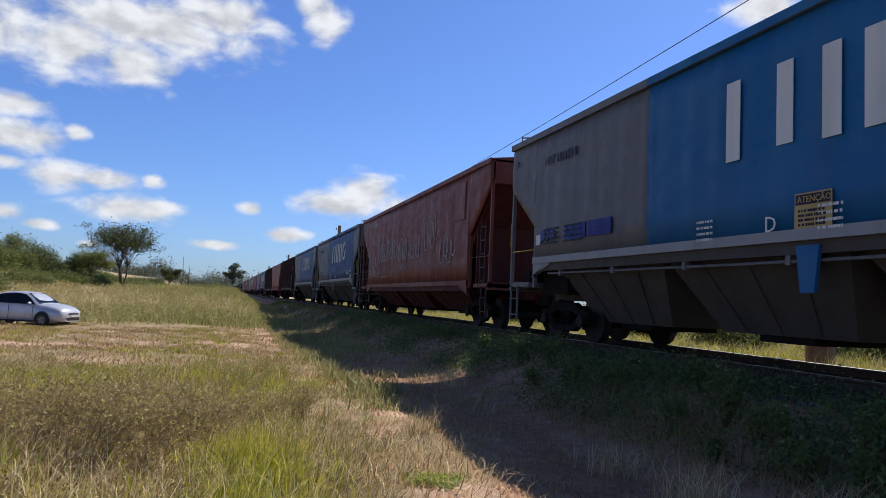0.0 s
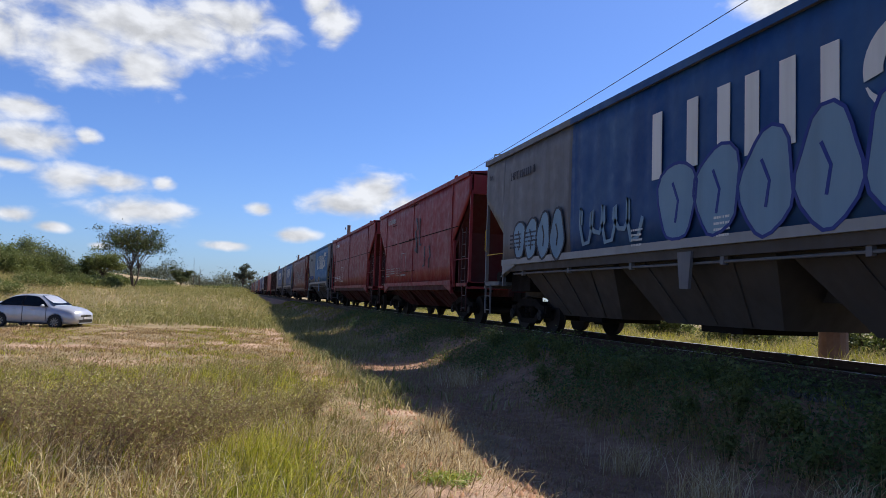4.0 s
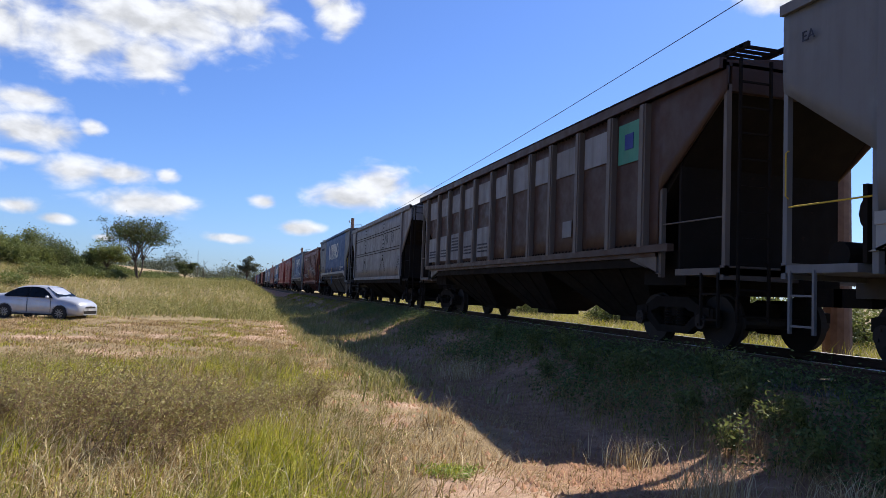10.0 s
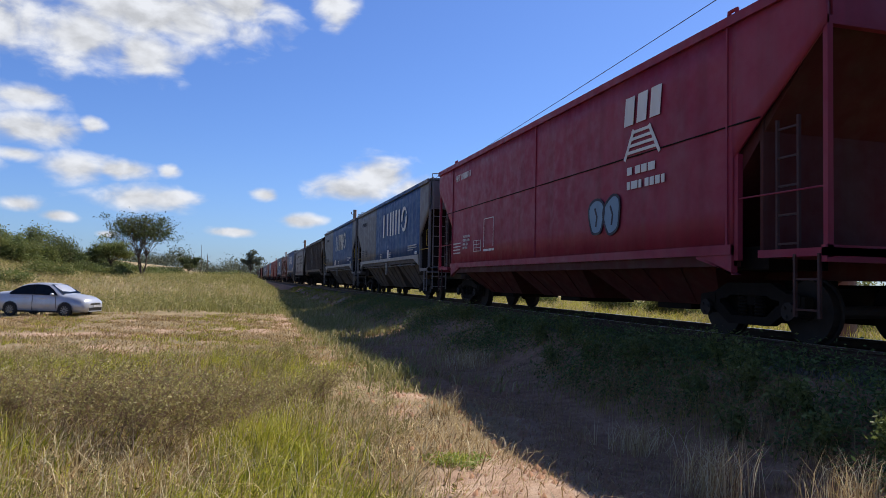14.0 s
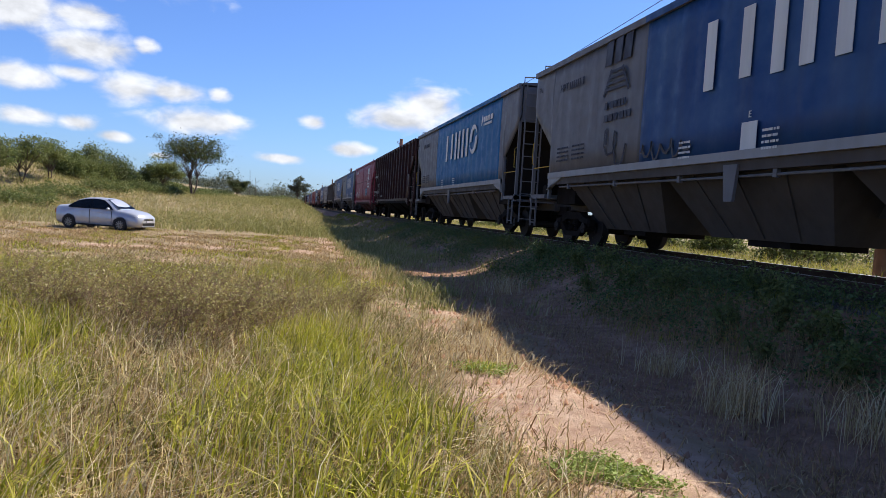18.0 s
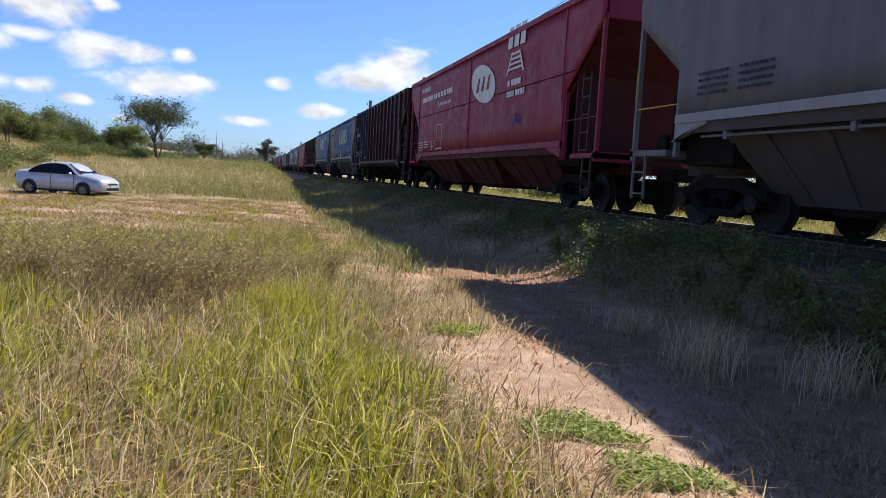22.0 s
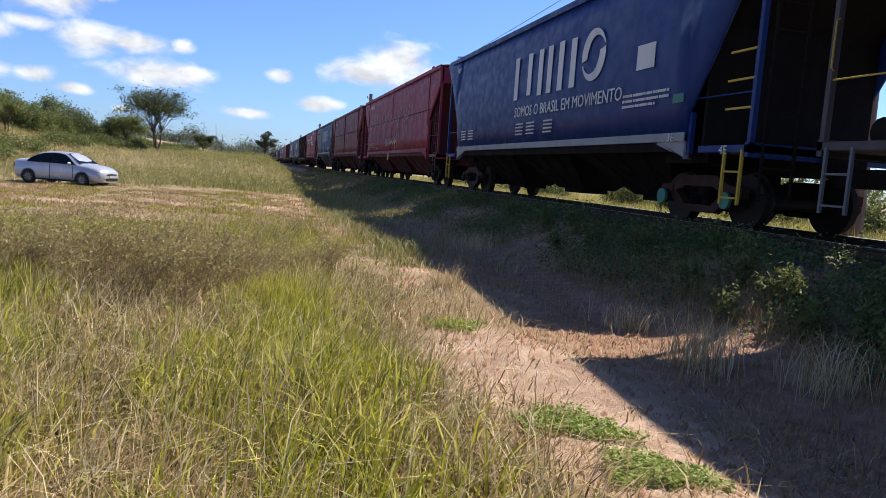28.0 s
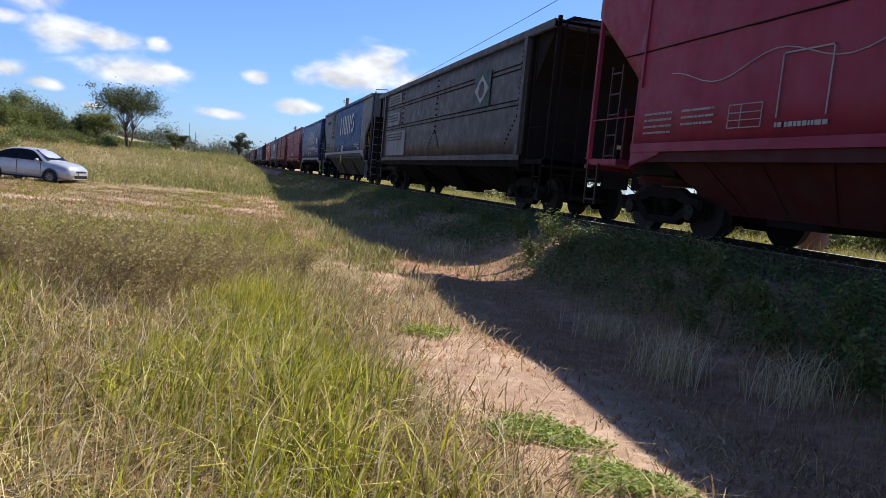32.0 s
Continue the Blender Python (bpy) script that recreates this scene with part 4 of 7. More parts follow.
# ---- plants ----


def tri_mesh(name, co, tris, mat, tone=None):
    me = bpy.data.meshes.new(name)
    me.vertices.add(len(co))
    me.vertices.foreach_set("co", np.ascontiguousarray(co, np.float32).ravel())
    me.loops.add(tris.size)
    me.loops.foreach_set("vertex_index", np.ascontiguousarray(tris, np.int32).ravel())
    me.polygons.add(len(tris))
    me.polygons.foreach_set("loop_start", np.arange(0, tris.size, 3, dtype=np.int32))
    if tone is not None:
        a = me.attributes.new("tone", "FLOAT", "POINT")
        a.data.foreach_set("value", tone.astype(np.float32))
    me.update(calc_edges=True)
    me.materials.append(mat)
    return me


def leafy(name, stops, through=0.35, rough=0.6):
    """Grass and leaves: the tone of each blade picks its colour; some light passes through."""
    m = bpy.data.materials.new(name)
    m.use_nodes = True
    nt = m.node_tree
    b = nt.nodes["Principled BSDF"]
    b.inputs["Roughness"].default_value = rough
    b.inputs["Specular IOR Level"].default_value = 0.3
    at = nt.nodes.new("ShaderNodeAttribute")
    at.attribute_name = "tone"
    col = ramp_node(nt, at.outputs["Fac"], stops)
    col = mix_node(nt, ramp_node(nt, noise_node(nt, 0.8, 5, 0.6), [(0.3, (0, 0, 0)), (0.7, (0.3, 0.3, 0.3))]), col, (0.22, 0.15, 0.06))
    nt.links.new(col, b.inputs["Base Color"])
    tr = nt.nodes.new("ShaderNodeBsdfTranslucent")
    nt.links.new(col, tr.inputs[0])
    mx = nt.nodes.new("ShaderNodeMixShader")
    mx.inputs[0].default_value = through
    nt.links.new(b.outputs[0], mx.inputs[1])
    nt.links.new(tr.outputs[0], mx.inputs[2])
    nt.links.new(mx.outputs[0], nt.nodes["Material Output"].inputs[0])
    return m


STRAW = [(0.0, (0.14, 0.078, 0.038)), (0.3, (0.36, 0.235, 0.100)), (0.65, (0.58, 0.425, 0.20)), (1.0, (0.82, 0.71, 0.47))]
FRESH = [(0.0, (0.09, 0.11, 0.012)), (0.35, (0.25, 0.27, 0.016)), (0.7, (0.50, 0.49, 0.035)), (1.0, (0.74, 0.64, 0.16))]
MEADOW = [(0.0, (0.15, 0.16, 0.045)), (0.35, (0.30, 0.29, 0.09)), (0.7, (0.45, 0.38, 0.17)), (1.0, (0.60, 0.50, 0.30))]
WEED = [(0.0, (0.03, 0.06, 0.018)), (0.5, (0.08, 0.14, 0.04)), (1.0, (0.19, 0.26, 0.09))]
M_STRAW, M_FRESH, M_WEED = leafy("dry_straw", STRAW, 0.3), leafy("fresh_grass", FRESH, 0.45), leafy("weed_leaf", WEED, 0.35)
M_FIELD = leafy("field_grass", MEADOW, 0.4)
M_HERB = leafy("herb_leaf", [(0.0, (0.12, 0.09, 0.035)), (0.35, (0.23, 0.215, 0.06)), (0.7, (0.36, 0.36, 0.09)), (1.0, (0.56, 0.50, 0.22))], 0.4)
M_MAT = leafy("mat_leaf", [(0.0, (0.13, 0.19, 0.03)), (0.5, (0.26, 0.35, 0.06)), (1.0, (0.42, 0.48, 0.13))], 0.35)
M_TREE = leafy("tree_leaf", [(0.0, (0.026, 0.046, 0.016)), (0.5, (0.062, 0.10, 0.030)), (1.0, (0.12, 0.165, 0.05))], 0.4)
M_CROWN = leafy("dark_crown_leaf", [(0.0, (0.016, 0.032, 0.010)), (0.5, (0.042, 0.072, 0.020)), (1.0, (0.085, 0.125, 0.035))], 0.32)
M_BUSH = leafy("bush_leaf", [(0.0, (0.055, 0.08, 0.022)), (0.5, (0.12, 0.16, 0.042)), (1.0, (0.21, 0.245, 0.08))], 0.42)
# haze of the distance is mixed into these leaf colours
M_WOODS = leafy("hazy_leaf", [(0.0, (0.05, 0.075, 0.055)), (0.5, (0.08, 0.11, 0.075)), (1.0, (0.11, 0.14, 0.09))], 0.2)
M_BARK = plain("bark", (0.10, 0.075, 0.055), 0.9, var=0.4, bump=0.5)
RNG = np.random.default_rng(7)


def blades(name, x, y, h, w, mat, label, lean=0.35, tone=(0.0, 1.0), base=None, category="grass", wind=0.6, shift=0.0):
    """Blades of grass, each bent once, rooted in the ground."""
    n = len(x)
    g = RNG
    z = land(x, y) - 0.02 if base is None else base
    a = g.uniform(0, 2 * np.pi, n)
    d = g.normal(wind, 1.4, n)
    L = np.minimum(np.abs(g.normal(0, lean, n)) + 0.08, 1.7)
    side = np.stack([np.cos(a), np.sin(a), 0 * a], 1) * (w / 2)[:, None]
    out = np.stack([np.cos(d), np.sin(d), 0 * d], 1)
    p0 = np.stack([x, y, z], 1)
    up = np.array([0, 0, 1.0])
    p1 = p0 + up * (h * 0.55)[:, None] + out * (h * L * 0.30)[:, None]
    p2 = p0 + up * (h * (1 - 0.25 * np.minimum(L, 1.6)))[:, None] + out * (h * L)[:, None]
    co = np.stack([p0 - side, p0 + side, p1 - side * 0.8, p1 + side * 0.8, p2], 1).reshape(-1, 3)
    k = np.arange(n)[:, None] * 5
    tris = np.concatenate([k + [0, 1, 3], k + [0, 3, 2], k + [2, 3, 4]], 1).reshape(-1, 3)
    t = np.clip(g.normal((tone[0] + tone[1]) / 2, (tone[1] - tone[0]) / 3, n) + shift, 0, 1)
    return tagged(new(name, tri_mesh(name, co, tris, mat, np.repeat(t, 5))), label, category, kind="stuff")


def sprinkle(n, x0, x1, y0, y1, keep, power=1.0):
    """Random places with the density keep(x, y) between 0 and 1; power over 1 draws them nearer."""
    x = RNG.uniform(x0, x1, n)
    y = y0 + (y1 - y0) * RNG.uniform(0, 1, n) ** power
    ok = RNG.uniform(0, 1, n) < keep(x, y)
    return x[ok], y[ok]


def patchy(x, y, s, seed):
    """Soft random patches between 0 and 1."""
    return 0.5 + 0.25 * (np.sin(x * s + seed) + np.sin(y * s * 0.9 + seed * 2.1 + 0.6 * np.sin(x * s * 0.7)) + 0.7 * np.sin((x + y) * s * 1.9 + seed * 3) * np.cos((x - y) * s * 1.3))


def in_view(x, y):
    a = np.degrees(np.arctan2(x, y))
    return (a > -24) & (a < 56)


def tufted(n, spread, x0, x1, y0, y1, keep, power=1.0, per=14):
    cx, cy = sprinkle(n // per, x0, x1, y0, y1, keep, power)
    x = np.repeat(cx, per) + RNG.normal(0, spread, len(cx) * per)
    y = np.repeat(cy, per) + RNG.normal(0, spread, len(cx) * per)
    return x, y


def bare(x, y):
    return dirt_amount(x, y)


GREEN_SPOTS = [(0.35, 5.7, 0.55, 1.0), (0.75, 4.2, 0.4, 0.7), (0.45, 3.0, 0.45, 0.6), (-0.35, 3.9, 0.35, 0.5), (-0.95, 3.2, 0.35, 0.6), (-1.75, 4.6, 0.4, 1.0), (-2.6, 6.6, 0.6, 1.6),
               (-3.3, 9.0, 0.9, 1.4), (0.6, 10.6, 0.3, 0.4), (-2.1, 12.6, 0.5, 0.7), (1.6, 12.8, 0.3, 0.4), (-4.6, 12.5, 1.2, 1.5), (1.1, 2.3, 0.25, 0.4)]


def green_spots(x, y):
    out = 0 * x
    for cx, cy, rx, ry in GREEN_SPOTS:
        out = np.maximum(out, np.exp(-((x - cx) / rx) ** 2 - ((y - cy) / ry) ** 2))
    return out


def meadow():
    def keep_green(x, y):
        return np.clip(0.95 * green_spots(x, y) + 0.02 + 0.75 * (patchy(x, y, 3.1, 1.0) - 0.42) * smooth(9.0, 5.0, y), 0.13, 1) * (1 - bare(x, y)) * in_view(x, y) * smooth(1.4, 0.6, x)

    def keep_dry(x, y):
        return (0.25 + 0.65 * patchy(x, y, 1.9, 4.0)) * (1 - 0.95 * bare(x, y)) * in_view(x, y) * smooth(2.9, 1.9, x) * (1 - 0.45 * smooth(0.2, 1.2, x)) * (1 - 0.4 * green_spots(x, y))

    x, y = tufted(118000, 0.05, -5.5, 2.2, 1.5, 14.0, keep_green, 1.25, 13)
    h = RNG.uniform(0.10, 0.42, len(x)) * (0.75 + 0.4 * patchy(x, y, 2.3, 6.0))
    blades("green_grass", x, y, h, RNG.uniform(0.007, 0.016, len(x)), M_FRESH, "fresh yellow-green grass blades in tufts", 0.7, (0.1, 1.0))
    x, y = tufted(64000, 0.07, -5.5, 2.6, 1.4, 14, keep_dry, 1.4, 9)
    h = RNG.uniform(0.08, 0.36, len(x)) * (1 - 0.72 * smooth(0.5, 1.2, x))
    blades("dry_grass", x, y, h, RNG.uniform(0.005, 0.011, len(x)), M_STRAW, "dry straw-coloured grass", 0.9, (0.0, 0.85))
    # long pale stems that cross and lean
    x, y = sprinkle(8500, -3.8, 1.3, 1.5, 9, keep_dry, 1.2)
    blades("straw_stems", x, y, RNG.uniform(0.25, 0.58, len(x)), RNG.uniform(0.003, 0.0065, len(x)), M_STRAW, "long pale dry stems leaning across the grass", 1.1, (0.65, 1.0))
    # matted litter near the ground
    x, y = sprinkle(60000, -3.8, 2.6, 1.5, 9, keep_dry, 1.3)
    blades("straw_litter", x, y, RNG.uniform(0.06, 0.26, len(x)), RNG.uniform(0.006, 0.013, len(x)), M_STRAW, "matted dead straw lying on the soil", 2.4, (0.0, 0.85))
    # broken straw strewn over the bare strip
    x, y = sprinkle(9000, 1.0, 3.4, 1.9, 9, lambda a, b: in_view(a, b) * np.clip(patchy(a, b, 2.6, 3.3) * 1.4 - 0.2, 0.05, 1), 1.4)
    blades("straw_bits", x, y, RNG.uniform(0.03, 0.09, len(x)), RNG.uniform(0.004, 0.009, len(x)), M_STRAW, "broken dry straw strewn over bare soil", 3.0, (0.0, 0.8))
    x, y = sprinkle(26000, 2.4, 5.2, 2.0, 19, lambda a, b: in_view(a, b) * np.clip(patchy(a, b, 2.1, 1.7) * 1.5 - 0.25, 0.06, 1), 1.5)
    blades("path_litter", x, y, RNG.uniform(0.02, 0.10, len(x)), RNG.uniform(0.005, 0.014, len(x)), M_STRAW, "brown leaf and straw litter on the shaded path", 3.2, (0.0, 0.55))
    # fine-leaved herbs and dead weeds between the grasses
    def keep_herb(x, y):
        return np.clip(patchy(x, y, 1.5, 7.0) * 1.7 - 0.25, 0.05, 1) * (1 - 0.97 * bare(x, y)) * in_view(x, y) * smooth(2.3, 1.5, x) * smooth(1.4, 3.5, y) * smooth(19, 14, y)
    cx, cy = sprinkle(5200, -9, 2.3, 1.6, 19, keep_herb, 1.35)
    per = 60
    hh = np.repeat(RNG.uniform(0.07, 0.38, len(cx)) * (1 - 0.6 * smooth(0.4, 1.4, cx)) * (0.55 + 0.45 * smooth(4, 7, cy)), per)
    f = RNG.uniform(0.1, 1, len(hh))
    ang, rad = RNG.uniform(0, 6.28, len(hh)), RNG.uniform(0, 0.17, len(hh)) * (0.4 + f)
    x, y = np.repeat(cx, per) + rad * np.cos(ang), np.repeat(cy, per) + rad * np.sin(ang)
    pts = np.stack([x, y, land(x, y) + hh * f], 1)
    co, tris, tone = leaf_cloud(pts, 0.0145, 0.1, 21)
    tone = np.clip(tone + np.repeat(np.repeat(RNG.normal(0, 0.25, len(cx)), per), 4), 0, 1)
    tagged(new("meadow_herbs", tri_mesh("meadow_herbs", co, tris, M_HERB, tone)), "fine-leaved grey-green herbs among the grass", "weeds", kind="stuff")
    x, y = np.repeat(cx, 9) + RNG.normal(0, 0.05, len(cx) * 9), np.repeat(cy, 9) + RNG.normal(0, 0.05, len(cx) * 9)
    blades("herb_stalks", x, y, RNG.uniform(0.12, 0.42, len(x)), RNG.uniform(0.003, 0.005, len(x)), M_HERB, "thin stalks of the meadow herbs", 0.7, (0.0, 0.5), category="weeds")
    # trodden ground round the car: short grass with bare soil between
    def keep_mid(x, y):
        return np.clip(0.15 + 0.9 * patchy(x, y, 0.8, 2.0), 0, 1) * (1 - 0.85 * bare(x, y)) * in_view(x, y) * smooth(3.6, 2.6, x)
    x, y = tufted(110000, 0.12, -16, 3.4, 12, 38, keep_mid, 1.0, 12)
    blades("dry_grass", x, y, RNG.uniform(0.03, 0.16, len(x)), RNG.uniform(0.008, 0.018, len(x)), M_STRAW, "short dry grass on trodden ground", 1.2, (0.0, 0.6), shift=0.35 * (patchy(x, y, 0.7, 1.3) - 0.5))
    x, y = tufted(84000, 0.10, -16, 3.2, 12, 38, lambda a, b: keep_mid(a, b) * (patchy(a, b, 1.1, 9) > 0.5), 1.0, 16)
    blades("green_grass", x, y, RNG.uniform(0.04, 0.17, len(x)), RNG.uniform(0.010, 0.022, len(x)), M_FRESH, "scattered green grass tufts on trodden ground", 0.8, (0.0, 0.75))
    x, y = sprinkle(60000, -16, 3.0, 12, 38, lambda a, b: in_view(a, b) * np.clip(patchy(a, b, 1.3, 6.2) * 1.3 - 0.1, 0.1, 1))
    blades("straw_litter", x, y, RNG.uniform(0.05, 0.16, len(x)), RNG.uniform(0.010, 0.026, len(x)), M_STRAW, "brown straw litter on trodden soil", 2.6, (0.0, 0.55))
    # the same meadow round and behind the place where one stands
    def keep_round(x, y):
        return (1 - 0.95 * bare(x, y)) * (0.4 + 0.6 * patchy(x, y, 1.6, 5.0)) * (1 - in_view(x, y) * smooth(1.3, 1.6, y)) * smooth(0.5, 1.1, np.hypot(x, y))
    x, y = tufted(60000, 0.07, -12, 2.0, -14, 12, keep_round, 1.0, 9)
    blades("dry_grass", x, y, RNG.uniform(0.06, 0.30, len(x)), RNG.uniform(0.006, 0.013, len(x)), M_STRAW, "dry straw-coloured meadow grass", 0.9, (0.0, 1.0))
    x, y = tufted(36000, 0.05, -12, 1.4, -14, 12, lambda a, b: keep_round(a, b) * (patchy(a, b, 1.1, 2.2) > 0.55), 1.0, 14)
    blades("green_grass", x, y, RNG.uniform(0.10, 0.40, len(x)), RNG.uniform(0.010, 0.018, len(x)), M_FRESH, "green grass tufts of the meadow", 0.6, (0.1, 1.0))
    # tall field behind the car
    def keep_far(x, y):
        return in_view(x, y) * smooth(3.6, 2.2, x) * smooth(37.5, 42, y + 1.6 * np.sin(x * 0.5)) * smooth(20, 0, np.abs(x + 20) - 45)
    x, y = tufted(150000, 0.45, -60, 3.4, 36, 118, keep_far, 1.3, 12)
    blades("field_grass", x, y, RNG.uniform(0.2, 0.6, len(x)), RNG.uniform(0.03, 0.06, len(x)), M_FIELD, "tall pale green grass of the field", 1.0, (0.2, 0.75), shift=0.55 * (patchy(x, y, 0.22, 4.1) - 0.5))
    x, y = tufted(110000, 0.5, -60, 3.4, 37, 118, lambda a, b: keep_far(a, b) * np.clip(patchy(a, b, 0.35, 3) * 1.6 - 0.35, 0, 1), 1.3, 14)
    pts = np.stack([x, y, land(x, y) + RNG.uniform(0.05, 0.65, len(x))], 1)
    co, tris, tone = leaf_cloud(pts, 0.07, 0.1, 22)
    tagged(new("field_weeds", tri_mesh("field_weeds", co, tris, M_FIELD, np.clip(0.8 * tone - 0.12, 0, 1))), "tall leafy green weeds of the field", "weeds", kind="stuff")
    # shaded strip by the track: dry stalks, then grass on the bank
    def keep_bank(x, y):
        return in_view(x, y) * smooth(4.1, 4.9, x) * smooth(7.0, 6.5, x) * (0.2 + 0.8 * patchy(x, y, 1.0, 6))
    x, y = tufted(9500, 0.13, 4.5, 5.9, 2.4, 12, lambda a, b: in_view(a, b) * smooth(4.55, 5.1, a) * smooth(5.9, 5.3, a) * np.clip(patchy(a, b, 1.3, 2.6) * 1.5 - 0.2, 0.05, 1), 1.3, 14)
    blades("bank_grass", x, y, RNG.uniform(0.15, 0.46, len(x)), RNG.uniform(0.003, 0.006, len(x)), M_STRAW, "tall soft dry grass at the foot of the bank", 0.55, (0.0, 0.5))
    x, y = tufted(16000, 0.10, 4.0, 7.0, 3, 60, keep_bank, 1.7, 12)
    blades("bank_grass", x, y, RNG.uniform(0.06, 0.30, len(x)), RNG.uniform(0.003, 0.006, len(x)) * (1 + y / 20), M_STRAW, "dry grass on the shaded railway bank", 0.5, (0.0, 0.45))
    x, y = tufted(40000, 0.12, 4.4, 6.9, 3, 90, keep_bank, 1.7, 14)
    blades("bank_grass", x, y, RNG.uniform(0.05, 0.22, len(x)), RNG.uniform(0.003, 0.007, len(x)) * (1 + y / 20), M_FRESH, "green grass on the shaded railway bank", 0.5, (0.0, 0.5))
    def keep_path(x, y):
        return in_view(x, y) * smooth(2.5, 3.3, x) * smooth(5.0, 4.2, x) * (0.35 + 0.65 * (patchy(x, y, 1.4, 8) > 0.5))
    x, y = tufted(12000, 0.07, 1.7, 5.0, 2.0, 24, keep_path, 1.4, 7)
    blades("dry_stalks", x, y, RNG.uniform(0.05, 0.27, len(x)), RNG.uniform(0.003, 0.006, len(x)), M_STRAW, "sparse dry stalks on the bare path", 0.8, (0.0, 0.5))
    x, y = tufted(46000, 0.14, 2.0, 4.8, 10, 90, lambda a, b: in_view(a, b) * (0.25 + 0.75 * patchy(a, b, 0.8, 5)) * (1 - 0.93 * smooth(2.5, 3.0, a + 0.2 * np.sin(b * 1.9)) * smooth(27, 17, b)), 1.2, 12)
    blades("verge_grass", x, y, RNG.uniform(0.06, 0.34, len(x)), RNG.uniform(0.010, 0.03, len(x)), M_FIELD, "grass along the shadow of the train", 0.8, (0.0, 0.8))
    # beyond the track
    x, y = tufted(90000, 0.25, 10.3, 22, 2, 110, lambda a, b: np.ones_like(a) * (0.4 + 0.6 * patchy(a, b, 0.6, 2)), 1.4, 14)
    blades("green_grass", x, y, RNG.uniform(0.2, 0.6, len(x)), RNG.uniform(0.011, 0.024, len(x)), M_FRESH, "sunlit bright green grass beyond the track", 0.7, (0.3, 1.0))
    x, y = tufted(90000, 0.25, 10.3, 22, 2, 110, lambda a, b: np.ones_like(a) * (0.3 + 0.7 * patchy(a, b, 0.9, 5)), 1.4, 10)
    blades("field_grass", x, y, RNG.uniform(0.2, 0.7, len(x)), RNG.uniform(0.009, 0.02, len(x)), M_FIELD, "pale seeding grass beyond the track", 0.9, (0.2, 1.0))


def straw_tuft(x, y, n, h, spread, label, mat=None, seed=0):
    g = np.random.default_rng(seed)
    px, py = x + g.normal(0, spread, n), y + g.normal(0, spread, n)
    return blades("grass_tuft", px, py, g.uniform(0.5, 1.0, n) * h, g.uniform(0.004, 0.008, n), mat or M_STRAW, label, 0.5, (0.3, 1.0), category="grass")


def leaf_cloud(points, size, flat=0.0, seed=0):
    """Small leaves at the given points, turned at random: vertices and triangles."""
    g = np.random.default_rng(seed)
    n = len(points)
    u = g.normal(0, 1, (n, 3))
    u[:, 2] *= 1 - flat
    u /= np.linalg.norm(u, axis=1)[:, None]
    v = g.normal(0, 1, (n, 3))
    v[:, 2] *= 1 - flat
    v -= u * (u * v).sum(1)[:, None]
    v /= np.linalg.norm(v, axis=1)[:, None]
    s = size * g.uniform(0.5, 1.2, n)[:, None]
    co = np.stack([points - u * s, points + v * s * 0.45, points + u * s, points - v * s * 0.45], 1).reshape(-1, 3)
    k = np.arange(n)[:, None] * 4
    tris = np.concatenate([k + [0, 1, 2], k + [0, 2, 3]], 1).reshape(-1, 3)
    return co, tris, np.repeat(np.clip(g.normal(0.5, 0.25, n), 0, 1), 4)


def weeds():
    """Low leafy plants: mats on the soil, leafy growth on the bank."""
    for x, y, r, n in ((2.02, 2.85, 0.24, 3600), (1.88, 3.55, 0.28, 3400), (1.85, 6.0, 0.22, 1200)):
        g = np.random.default_rng(int(x * 100 + y * 10))
        a = g.uniform(0, 2 * np.pi, n)
        rr = r * g.uniform(0, 1, n) ** 0.6 * (1 + 0.28 * np.sin(3 * a + y) + 0.15 * np.sin(7 * a))
        px, py = x + rr * 1.25 * np.cos(a), y + rr * np.sin(a)
        p = np.stack([px, py, land(px, py) + g.uniform(0.0, 0.06, n)], 1)
        co, tris, tone = leaf_cloud(p, 0.017, 0.6, 5)
        tagged(new("creeping_weed", tri_mesh("creeping_weed", co, tris, M_MAT, tone)), "low mat of small green leaves on bare soil", "weed", kind="stuff")
    x, y = sprinkle(52000, 4.5, 6.9, 2.5, 40, lambda a, b: in_view(a, b) * np.clip(patchy(a, b, 1.2, 11) * 1.3 + 0.1, 0, 1) * smooth(4.5, 5.3, a), 1.8)
    n = 3
    x, y = np.repeat(x, n) + RNG.normal(0, 0.05, len(x) * n), np.repeat(y, n) + RNG.normal(0, 0.05, len(y) * n)
    p = np.stack([x, y, land(x, y) + np.abs(RNG.normal(0.05, 0.13, len(x)))], 1)
    co, tris, tone = leaf_cloud(p, 0.032, 0.4, 9)
    tagged(new("bank_weeds", tri_mesh("bank_weeds", co, tris, M_WEED, tone)), "dark leafy weeds covering the shaded bank", "weeds", kind="stuff")


